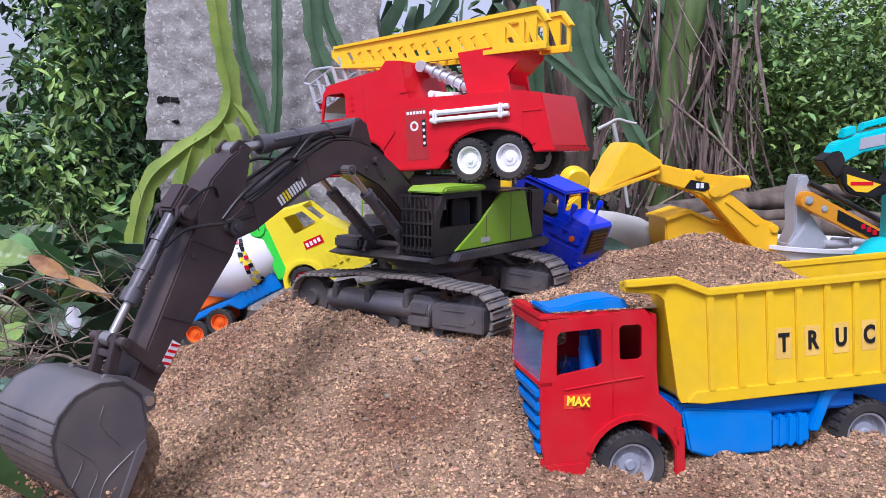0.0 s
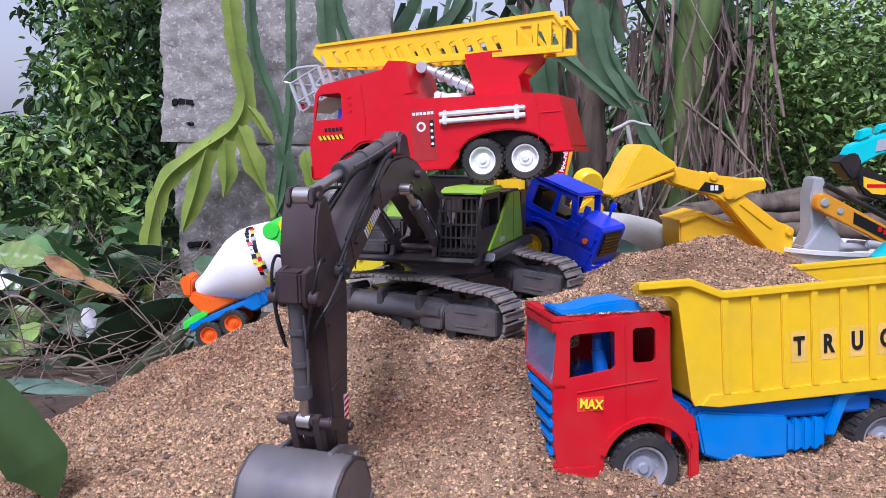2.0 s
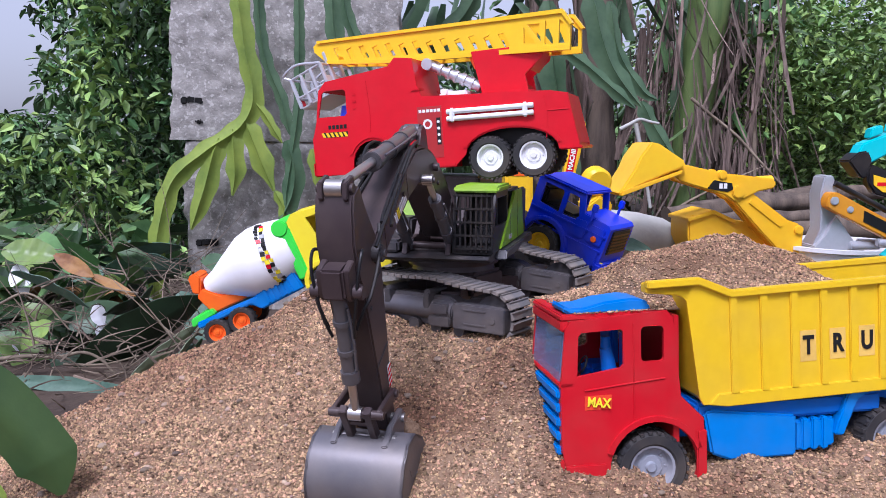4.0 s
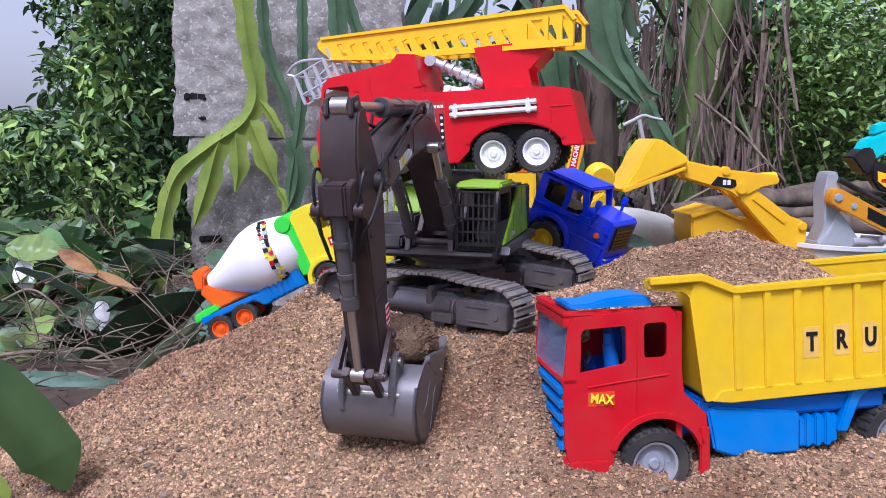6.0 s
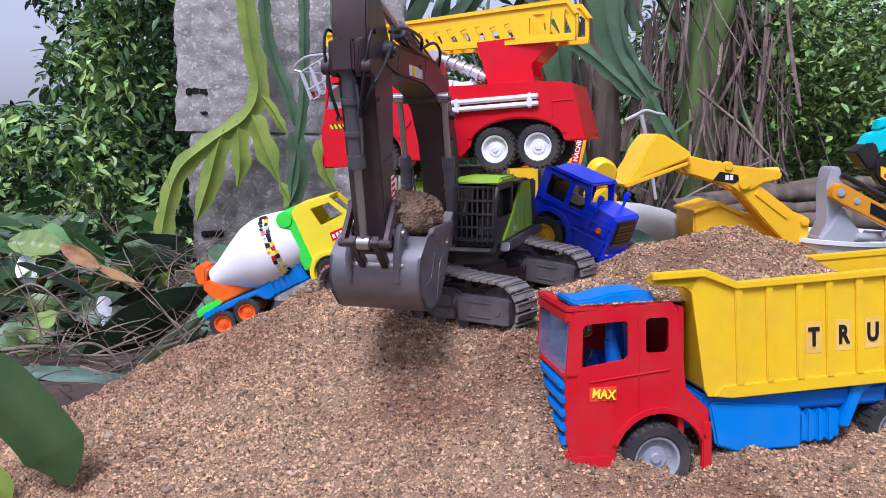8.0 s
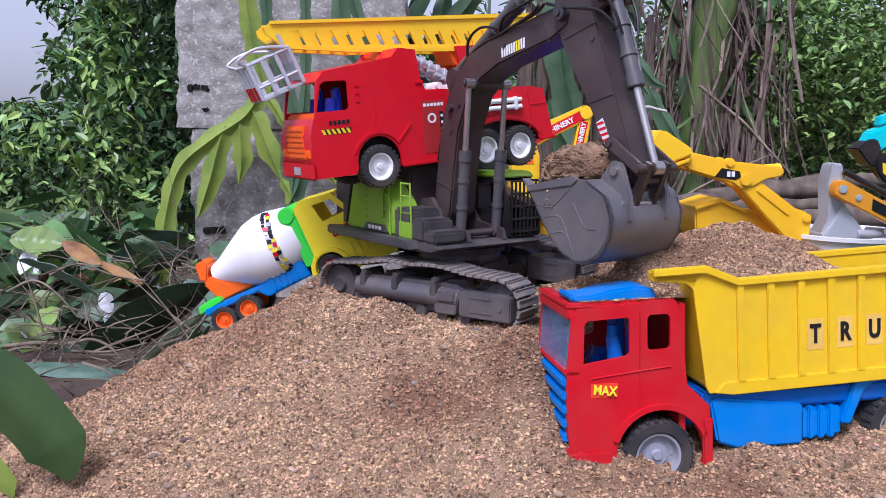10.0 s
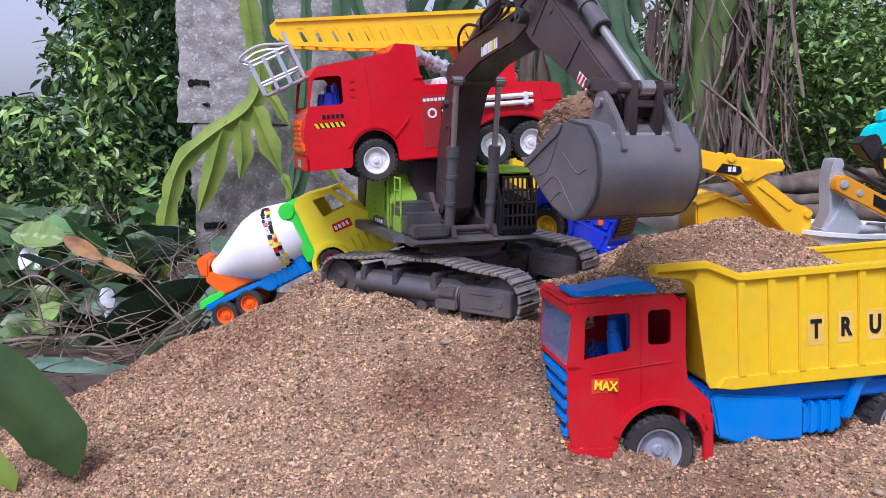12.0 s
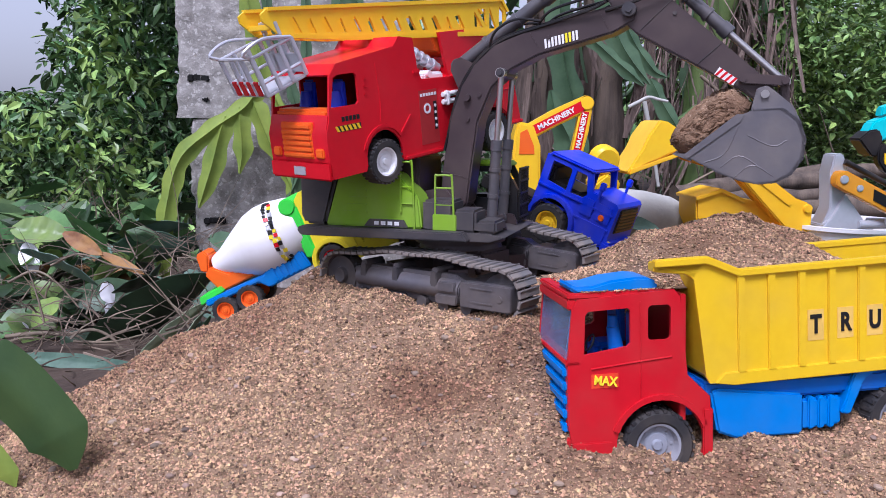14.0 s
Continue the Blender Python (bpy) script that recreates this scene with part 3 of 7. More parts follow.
pebbles("load_grains", 9000, -0.56, -0.175, -0.079, 0.079, 0.0011, 0.0030, 14, load_top, M_GRAIN, "loose sand grains on the truck load").matrix_basis = truck.matrix_basis.copy()


def lip_sand_top(x, y):
    def ease(k):
        k = np.clip(k, 0, 1)
        return k * k * (3 - 2 * k)
    return 0.231 + 0.016 * ease((0.018 - y) / 0.03) * ease((-0.028 - x) / 0.04) * ease((y + 0.085) / 0.03) + 0.050 * ease((-0.100 - x) / 0.055) * ease((0.050 - y) / 0.06) * ease((y + 0.125) / 0.04) * ease((x + 0.33) / 0.08) + 0.002 * hill_noise(x, y, 80, 15)


def spilled_sand():
    """Sand heaped over the bed's front lip and fallen on the cab roof."""
    ob = grid_mesh("spilled_sand", np.linspace(-0.33, -0.026, 90), np.linspace(-0.125, 0.050, 52), lip_sand_top, M_SAND)
    ob.matrix_basis = truck.matrix_basis.copy()
    tagged(ob, "brown sand heaped over the front lip of the bed", "sand", kind="stuff")
    pebbles("spilled_grains", 8000, -0.32, -0.034, -0.115, 0.042, 0.0011, 0.0030, 16, lip_sand_top, M_GRAIN, "loose sand grains on the lip").matrix_basis = truck.matrix_basis.copy()
    roof = lambda x, y: 0.2365 + 0.0 * x
    for seed, x0, x1, y0, y1, n in ((17, -0.152, -0.132, -0.06, 0.07, 700), (18, -0.046, -0.025, -0.07, 0.066, 300), (19, -0.15, -0.03, 0.062, 0.074, 200)):
        pebbles("roof_grains", n, x0, x1, y0, y1, 0.0010, 0.0024, seed, roof, M_GRAIN, "sand grains strewn on the cab roof").matrix_basis = truck.matrix_basis.copy()


spilled_sand()


# ---- the toy excavator ----
# its slewing centre, and the lengths of its arm
CX, CY = 0.012, 1.378
FOOT_U, FOOT_Z, BOOM, STICK = 0.011, 0.339, 0.418, 0.2365
BOOM_PIN = (0.232, 20.8)  # boom ram's pin: distance from the boom foot, degrees above the chord
# seconds; degrees: house heading, boom chord, stick, bucket
ARM = [
    (0.0, -128.5, 4.5, -53.8, 89), (0.7, -122, -1.4, -72, 84), (1.5, -113, -2.1, -86.7, 78), (2.2, -108.5, -1.5, -94, 68), (3.0, -105.5, -0.6, -100, 56),
    (4.2, -104.8, 1.5, -106, 30), (5.5, -104.8, 6.1, -104.5, -5), (6.0, -105.2, 12.3, -99, -24), (6.5, -105, 18.4, -95, -40), (7.0, -105.8, 24, -94.4, -36), (7.5, -106.5, 29.2, -94.3, -33),
    (8.2, -107.5, 38.0, -94.5, -30), (9.2, -82, 45, -75, -24), (10.3, -52, 45.0, -55.5, -16), (11.0, -52, 45.0, -43.5, 0), (11.5, -53, 44.6, -34.5, 8),
    (12.0, -68.5, 42.3, -29.5, 0), (12.5, -83.5, 41.8, -36, 0), (13.0, -65.5, 43.5, -34.5, 4), (13.5, -39, 45.6, -34.5, 8), (14.0, -19.1, 47.0, -32.8, 10),
]


def glide(t):
    """The four angles at t, on a smooth curve without overshoot."""
    T = [r[0] for r in ARM]
    i = max(0, min(len(T) - 2, int(np.searchsorted(T, t, side="right")) - 1))
    k = (t - T[i]) / (T[i + 1] - T[i])
    out = []
    for c in range(1, 5):
        def slope(j):
            if j <= 0 or j >= len(T) - 1:
                return 0.0
            a = (ARM[j][c] - ARM[j - 1][c]) / (T[j] - T[j - 1])
            b = (ARM[j + 1][c] - ARM[j][c]) / (T[j + 1] - T[j])
            return 0.0 if a * b <= 0 else 2 * a * b / (a + b)
        h, p, q = T[i + 1] - T[i], ARM[i][c], ARM[i + 1][c]
        m0, m1 = slope(i) * h, slope(i + 1) * h
        out.append((2 * k ** 3 - 3 * k * k + 1) * p + (k ** 3 - 2 * k * k + k) * m0 + (3 * k * k - 2 * k ** 3) * q + (k ** 3 - k * k) * m1)
    return out


def arm_poses(t):
    """Poses of house, boom, stick and bucket in the excavator's space; x forward along each, y to the machine's left."""
    s, b, k, q = glide(t)
    house = pose(0, 0, 0, 0, 0, s)
    boom = house @ Matrix.Translation((FOOT_U, 0, FOOT_Z)) @ pose(0, 0, 0, 0, -b, 0)
    stick = boom @ Matrix.Translation((BOOM, 0, 0)) @ pose(0, 0, 0, 0, b - k, 0)
    bucket = stick @ Matrix.Translation((STICK, 0, 0)) @ pose(0, 0, 0, 0, k - q, 0)
    return house, boom, stick, bucket


def aim(a, b, side):
    """A pose at a whose x axis points to b and whose y axis keeps to side."""
    x = (b - a).normalized()
    z = x.cross(side).normalized()
    y = z.cross(x)
    return Matrix(((x.x, y.x, z.x, a.x), (x.y, y.y, z.y, a.y), (x.z, y.z, z.z, a.z), (0, 0, 0, 1)))


M_FRAME = material("grey track frame paint", (0.115, 0.110, 0.120), 0.34, 0.25, (0.075, 0.070, 0.072), 16, 0.7, 0.06, 200, dust=0.2)


def excavator():
    root = empty("excavator", pose(CX, CY, 0), "dark brown and green metal toy excavator on a sand heap", "toy excavator")
    # undercarriage
    under = Matrix.Translation((0.020, 0, 0.178)) @ pose(0, 0, 0, 0, -1.0, -37)
    bm = bmesh.new()
    box(bm, -0.075, 0.075, -0.045, 0.045, 0.045, 0.085, 0.006)
    for s in (1, -1):
        for e in (1, -1):
            plate(bm, [(0, -0.010), (0.10, -0.018), (0.10, 0.014), (0, 0.018)], -0.016, 0.016, m=Matrix.Translation((e * 0.03, s * 0.015, 0.05)) @ pose(0, 0, 0, 0, 0, s * (90 - e * 24)))
    rod(bm, (0, 0, 0.085), (0, 0, 0.112), 0.072, 0.066, 32)
    rod(bm, (0, 0, 0.095), (0, 0, 0.104), 0.078, seg=32)
    part("undercarriage", bm, M_STEEL, root, "dark brown cross-shaped undercarriage", under)
    R, L, HW = 0.037, 0.166, 0.028

    def loop_point(s):
        """Along the track chain: position and heading at length s, with the upper run sagging a little."""
        run, bow = 2 * L, math.pi * R
        s = s % (2 * run + 2 * bow)
        if s < run:
            k = s / run
            return Vector((-L + s, 0, 2 * R + 0.013 * math.sin(k * math.pi) - 0.003 * math.sin(k * math.tau * 1.5) ** 2)), 0
        if s < run + bow:
            a = (s - run) / R
            return Vector((L + R * math.sin(a), 0, R + R * math.cos(a))), math.degrees(a)
        if s < 2 * run + bow:
            return Vector((L - (s - run - bow), 0, 0)), 180
        a = (s - 2 * run - bow) / R
        return Vector((-L - R * math.sin(a), 0, R - R * math.cos(a))), 180 + math.degrees(a)

    shoe = bmesh.new()
    box(shoe, -0.0068, 0.0056, -HW, HW, -0.0026, 0.0022, 0.0008)
    box(shoe, -0.0066, -0.0046, -HW, HW, 0.001, 0.0040, 0.0004)
    shoe_mesh = finish(shoe, "track_shoe", M_TRACK, 30)
    for side in (1, -1):
        base = under @ Matrix.Translation((0, side * 0.112, 0))
        if side > 0:  # this track rides higher on the sand and dips at its front
            base = base @ Matrix.Translation((L - 0.014, 0, 0.022)) @ pose(0, 0, 0, 0, 4, 0) @ Matrix.Translation((-L, 0, 0))
        bm = bmesh.new()
        plate(bm, [(-0.150, 0.012), (-0.160, 0.036), (-0.145, 0.052), (-0.10, 0.060), (0.08, 0.060), (0.10, 0.050), (0.158, 0.050), (0.162, 0.018), (0.15, 0.010)], -0.012, 0.012, bevel=0.002)
        for s in (1, -1):
            rod(bm, (-0.125, s * 0.010, 0.040), (0.094, s * 0.010, 0.036), 0.0165, seg=20, bevel=0.002)
        for x0, x1, z0, z1 in ((0.098, 0.192, 0.014, 0.054), (0.050, 0.092, 0.014, 0.030), (0.055, 0.088, 0.034, 0.050)):
            plate(bm, rounded(x0, x1, z0, z1, 0.005), -0.0290, 0.0290, bevel=0.0015)
        for z in (0.022, 0.044):
            box(bm, 0.118, 0.160, -0.0302, 0.0302, z, z + 0.004, 0.001)
        rod(bm, (0.172, -0.0305, 0.034), (0.172, 0.0305, 0.034), 0.005, seg=14)
        frame_ob = part("track_frame", bm, M_FRAME, root, "dark metal track frame", base)
        for x in (-0.105, -0.035, 0.045):
            bm = bmesh.new()
            plate(bm, [(-0.007, 0.046), (-0.005, 0.064), (0.005, 0.064), (0.007, 0.046), (0.004, 0.036), (-0.004, 0.036)], -0.026, 0.026, bevel=0.001, m=Matrix.Translation((x, 0, 0)))
            rod(bm, (x, -0.022, 0.064), (x, 0.022, 0.064), 0.006, seg=14)
            part("carrier_roller", bm, M_GREYMET, frame_ob)
        bm = bmesh.new()
        lathe(bm, [(0, -0.018), (0.012, -0.021), (0.014, -0.014), (0.026, -0.012), (0.033, -0.014), (0.033, 0.014), (0.026, 0.012), (0.014, 0.014), (0.012, 0.021), (0, 0.018)], 28, Matrix.Translation((-L, 0, R)))
        for k in range(14):
            box(bm, -0.002, 0.002, -0.006, 0.006, 0.030, 0.036, 0, Matrix.Translation((-L, 0, R)) @ Matrix.Rotation(k * math.tau / 14, 4, "Y"))
        part("sprocket", bm, M_GREYMET, frame_ob)
        bm = bmesh.new()
        lathe(bm, [(0, -0.016), (0.010, -0.018), (0.024, -0.012), (0.033, -0.014), (0.033, 0.014), (0.024, 0.012), (0.010, 0.018), (0, 0.016)], 28, Matrix.Translation((L, 0, R)))
        part("idler", bm, M_GREYMET, frame_ob)
        for k in range(6):
            bm = bmesh.new()
            x = -0.115 + k * 0.044
            rod(bm, (x, -0.022, 0.011), (x, 0.022, 0.011), 0.010, seg=16)
            part("road_roller", bm, M_GREYMET, frame_ob)
        total = 4 * L + 2 * math.pi * R
        n = round(total / 0.0142)
        chain = bmesh.new()
        for yy in (-0.010, 0.010):
            pipe(chain, [loop_point(total * k / 60)[0] * 1.0 + Vector((0, yy, 0)) + Vector((0, 0, -0.0)) for k in range(60)], 0.0035, 6, True)
        chain_ob = part("track_chain", chain, M_STEEL, root, "steel crawler track with ribbed shoes", base)
        for k in range(n):
            p, a = loop_point(total * k / n)
            ob = new("track_shoe", shoe_mesh)
            ob.parent = chain_ob
            ob.matrix_basis = Matrix.Translation(p) @ pose(0, 0, 0, 0, a, 0) @ Matrix.Translation((0, 0, 0.003))

    # slewing house
    bm = bmesh.new()
    plate(bm, [(-0.225, 0.296), (-0.222, 0.302), (0.10, 0.302), (0.125, 0.296), (0.10, 0.288), (-0.20, 0.288)], -0.105, 0.105, bevel=0.001)
    rod(bm, (0, 0, 0.280), (0, 0, 0.29), 0.075, seg=32)
    house = part("house", bm, M_GREYMET, root, "slewing upper deck in dark grey metal")
    bm = bmesh.new()
    for s in (1, -1):
        plate(bm, [(-0.225, 0.288), (-0.232, 0.298), (-0.225, 0.304), (0.06, 0.304), (0.07, 0.290)], s * 0.112 - 0.012, s * 0.112 + 0.012, bevel=0.002)
    part("walkway", bm, M_GREYMET, house, "dark grey side walkway")
    bm = bmesh.new()
    plate(bm, [(-0.228, 0.304), (-0.236, 0.32), (-0.236, 0.385), (-0.226, 0.394), (-0.165, 0.394), (-0.190, 0.304)], -0.100, 0.100, bevel=0.005)
    part("counterweight", bm, M_GREYMET, house, "dark grey counterweight")
    for s in (1, -1):
        bm = bmesh.new()
        y0, y1 = sorted((s * 0.052, s * 0.101))
        top = 0.394
        front = -0.020 if s < 0 else -0.045
        plate(bm, [(-0.188, 0.304), (-0.160, top), (front - 0.040, top), (front, 0.355), (front + 0.006, 0.304)], y0, y1, bevel=0.003)
        hood = part("engine_cover", bm, M_LIME if s < 0 else M_STEEL, house, "lime green engine cover with louvres" if s < 0 else "dark brown engine cover with a lime panel")
        if s > 0:
            bm = bmesh.new()
            plate(bm, [(0.058, 0.306), (-0.186, 0.306), (-0.156, 0.393), (-0.078, 0.393), (-0.010, 0.345)], 0.1085, 0.1135, bevel=0.001)
            panel = part("lime_panel", bm, M_LIME, hood, "slanted lime green side panel")
            bm = bmesh.new()
            for x, za, zb in ((-0.030, 0.308, 0.358), (-0.108, 0.308, 0.391)):
                box(bm, x - 0.0006, x + 0.0006, 0.1134, 0.1139, za, zb, 0)
            part("panel_seam", bm, M_STEEL, panel)
            bm = bmesh.new()
            box(bm, -0.042, -0.014, 0.1134, 0.1142, 0.313, 0.321, 0)
            part("panel_label", bm, M_SILVER, panel, "small pale label")
            bm = bmesh.new()
            box(bm, -0.232, -0.186, 0.098, 0.1095, 0.306, 0.392, 0.003)
            part("rear_cover", bm, M_STEEL, hood, "dark brown rear cover")
        for k in range(5 if s < 0 else 0):
            bm = bmesh.new()
            box(bm, -0.155 + k * 0.004, -0.110, s * 0.101 - 0.001, s * 0.101 + 0.002, 0.325 + k * 0.012, 0.331 + k * 0.012, 0.001)
            part("louvre", bm, M_LIME, hood)
    bm = bmesh.new()
    box(bm, -0.165, -0.035, -0.058, 0.058, 0.304, 0.420, 0.004)
    part("engine_deck", bm, M_STEEL, house)
    bm = bmesh.new()
    plate(bm, [(-0.115, 0.306), (-0.105, 0.318), (-0.045, 0.318), (-0.038, 0.306)], -0.106, -0.101)
    part("name_plate", bm, M_GREYMET, house)
    bm = bmesh.new()
    for k in range(4):
        box(bm, -0.096 + k * 0.012, -0.088 + k * 0.012, -0.1068, -0.106, 0.309, 0.315, 0)
    part("plate_mark", bm, M_WHITE, house, "small pale lettering bars")
    # stepped tool boxes at the right front, with green rails
    bm = bmesh.new()
    box(bm, -0.012, 0.040, -0.104, -0.045, 0.302, 0.352, 0.004)
    box(bm, 0.040, 0.078, -0.104, -0.045, 0.302, 0.338, 0.004)
    box(bm, 0.078, 0.112, -0.104, -0.045, 0.302, 0.322, 0.004)
    part("tool_box", bm, M_GREYMET, house, "stepped dark grey tool box")
    for x0, x1, z in ((-0.050, -0.026, 0.412), (0.010, 0.042, 0.392)):
        bm = bmesh.new()
        pipe(bm, [(x0, -0.103, 0.33), (x0, -0.103, z - 0.004), (x0 + 0.004, -0.103, z), (x1 - 0.008, -0.103, z), (x1 - 0.004, -0.103, z - 0.006), (x1, -0.103, 0.304)], 0.0018, 6)
        for zz in (0.345, 0.372):
            rod(bm, (x0, -0.103, zz), (x1 - 0.003, -0.103, zz), 0.0014, seg=6)
        part("hand_rail", bm, M_LIME, house, "lime green ladder rail")
    bm = bmesh.new()
    box(bm, 0.006, 0.046, -0.106, -0.103, 0.304, 0.330, 0.001)
    part("rail_foot", bm, M_LIME, house)
    # boom foot brackets
    bm = bmesh.new()
    for s in (1, -1):
        plate(bm, [(-0.05, 0.302), (-0.03, 0.362), (0.004, 0.366), (0.04, 0.325), (0.105, 0.318), (0.112, 0.300)], s * 0.036 - 0.004, s * 0.036 + 0.004, bevel=0.001)
    rod(bm, (FOOT_U, -0.042, FOOT_Z), (FOOT_U, 0.042, FOOT_Z), 0.008)
    rod(bm, (0.085, -0.045, 0.312), (0.085, 0.045, 0.312), 0.006)
    part("boom_bracket", bm, M_STEEL, house)
    # cab with a barred guard
    bm = bmesh.new()
    side = [(-0.040, 0.304), (-0.036, 0.400), (0.070, 0.400), (0.092, 0.360), (0.094, 0.304)]
    hole = [(-0.028, 0.345), (-0.026, 0.390), (0.062, 0.390), (0.080, 0.356), (0.080, 0.345)]
    for y0, y1 in ((0.044, 0.048), (0.106, 0.110)):
        plate(bm, side, y0, y1, (hole,))
    box(bm, -0.040, -0.034, 0.046, 0.108, 0.304, 0.400, 0.001)
    box(bm, 0.088, 0.094, 0.046, 0.108, 0.304, 0.316, 0.001)
    box(bm, -0.04, 0.094, 0.046, 0.108, 0.302, 0.308, 0.001)
    cab = part("cab", bm, M_BLACK, house, "black cab with barred front guard", Matrix.Translation((0.016, 0, 0)))
    bm = bmesh.new()
    plate(bm, [(-0.048, 0.400), (-0.044, 0.410), (0.066, 0.410), (0.078, 0.400)], 0.040, 0.114, bevel=0.003)
    part("cab_roof", bm, M_LIME, cab, "lime green cab roof")
    for k in range(8):
        bm = bmesh.new()
        box(bm, 0.094, 0.097, 0.047 + k * 0.0085, 0.050 + k * 0.0085, 0.306, 0.398, 0.0005)
        part("guard_bar", bm, M_BLACK, cab)
    for k in range(5):
        bm = bmesh.new()
        box(bm, 0.095, 0.098, 0.045, 0.110, 0.310 + k * 0.021, 0.3135 + k * 0.021, 0.0005)
        part("guard_bar", bm, M_BLACK, cab)
    bm = bmesh.new()
    box(bm, -0.02, 0.02, 0.06, 0.095, 0.308, 0.34, 0.004)
    box(bm, -0.028, -0.018, 0.06, 0.095, 0.33, 0.385, 0.004)
    part("seat", bm, M_GREYMET, cab)

    # boom
    bm = bmesh.new()
    outline = [(-0.016, -0.004), (-0.012, 0.014), (0.03, 0.050), (0.10, 0.100), (0.150, 0.122), (0.190, 0.130), (0.235, 0.126), (0.29, 0.098), (0.395, 0.026), (0.416, 0.010),
               (0.418, -0.008), (0.404, -0.018), (0.37, -0.006), (0.27, 0.058), (0.225, 0.076), (0.185, 0.080), (0.13, 0.060), (0.06, 0.010), (0.02, -0.020), (-0.004, -0.018)]
    plate(bm, outline, -0.026, 0.026, bevel=0.003)
    boom = part("boom", bm, M_STEEL, root, "dark brown bent steel boom")
    a = radians(BOOM_PIN[1])
    pin = Vector((BOOM_PIN[0] * math.cos(a), 0, BOOM_PIN[0] * math.sin(a)))
    bm = bmesh.new()
    rod(bm, (pin.x, -0.044, pin.z), (pin.x, 0.044, pin.z), 0.008, seg=20, bevel=0.001)
    rod(bm, (pin.x, -0.047, pin.z), (pin.x, 0.047, pin.z), 0.004, seg=12)
    rod(bm, (BOOM, -0.036, 0), (BOOM, 0.036, 0), 0.011, seg=20, bevel=0.001)
    rod(bm, (BOOM, -0.039, 0), (BOOM, 0.039, 0), 0.005, seg=12)
    part("boom_pin", bm, M_GREYMET, boom)
    bm = bmesh.new()
    for s in (1, -1):
        for x, z in ((0.162, 0.088), (0.30, 0.066), (0.12, 0.075)):
            rod(bm, (x, s * 0.0255, z), (x, s * 0.029, z), 0.0035, seg=10)
        plate(bm, [(0.276, 0.062), (0.286, 0.095), (0.287, 0.095), (0.277, 0.062)], s * 0.0262 - 0.0006, s * 0.0262 + 0.0006)
        plate(bm, [(0.365, -0.006), (0.378, 0.034), (0.379, 0.034), (0.366, -0.006)], s * 0.0262 - 0.0006, s * 0.0262 + 0.0006)
        plate(bm, [(0.052, 0.004), (0.030, 0.045), (0.031, 0.046), (0.054, 0.005)], s * 0.0262 - 0.0006, s * 0.0262 + 0.0006)
        rod(bm, (0.145, s * 0.026, 0.10), (0.145, s * 0.034, 0.10), 0.006, seg=14)
    part("boom_fitting", bm, M_STEEL, boom)
    bm = bmesh.new()
    for s in (1, -1):
        plate(bm, [(0.138, 0.112), (0.156, 0.156), (0.170, 0.162), (0.182, 0.156), (0.192, 0.126)], s * 0.014 - 0.003, s * 0.014 + 0.003, bevel=0.0008)
    part("ram_bracket", bm, M_STEEL, boom)
    # maker's mark: plain pale bars with one yellow stroke
    for s in (1, -1):
        tilt = Matrix.Translation((0.318, s * 0.0265, 0.048)) @ pose(0, 0, 0, 0, 33.5, 0)
        for k in range(5):
            bm = bmesh.new()
            x = -0.028 + k * 0.0112
            for h in (0.0, 0.0056):
                plate(bm, [(x + h, -0.0072), (x + h + 0.0034, -0.0072), (x + h + 0.0052, 0.0072), (x + h + 0.0018, 0.0072)], -0.0004, 0.0004)
            part("mark", bm, M_LEMON if k == 3 else M_WHITE, boom, "pale lettering bar", tilt)
    # hoses over the boom
    for k, (s, lift) in enumerate(((0.016, -0.004), (0.023, -0.008), (-0.016, -0.004), (-0.023, -0.008))):
        bm = bmesh.new()
        pipe(bm, [(0.055, s, 0.070), (0.10, s, 0.104 + lift), (0.15, s, 0.128 + lift), (0.20, s, 0.136 + lift), (0.25, s, 0.127 + lift), (0.31, s * 1.2, 0.090 + lift), (0.37, s * 1.5, 0.052 + lift), (0.395, s * 1.8, 0.040 + lift)], 0.0024, 7)
        part("hose", bm, M_BLACK, boom)
    for s in (1, -1):
        bm = bmesh.new()
        pipe(bm, [(0.30, s * 0.022, 0.092), (0.33, s * 0.032, 0.090), (0.37, s * 0.036, 0.066), (0.405, s * 0.037, 0.040), (0.43, s * 0.034, 0.010)], 0.0024, 7)
        pipe(bm, [(0.22, s * 0.02, 0.126), (0.25, s * 0.03, 0.136), (0.285, s * 0.032, 0.124), (0.31, s * 0.026, 0.092)], 0.0022, 7)
        part("hose", bm, M_BLACK, boom)

    for ob in (boom, *boom.children):
        if not ob.name.startswith(("boom_pin", "mark")):
            ob.data.transform(Matrix.Diagonal((BOOM / 0.409, 1, 1, 1)))

    # stick
    bm = bmesh.new()
    plate(bm, [(-0.094, 0.022), (-0.090, 0.042), (-0.072, 0.050), (-0.034, 0.058), (0.004, 0.055), (0.03, 0.046), (0.232, 0.018), (0.252, 0.010), (0.254, -0.008), (0.242, -0.016), (0.21, -0.012),
               (0.03, -0.024), (-0.016, -0.016), (-0.06, 0.008)], -0.0235, 0.0235, bevel=0.0025)
    stick = part("stick", bm, M_STEEL, root, "dark brown tapered dipper arm")
    bm = bmesh.new()
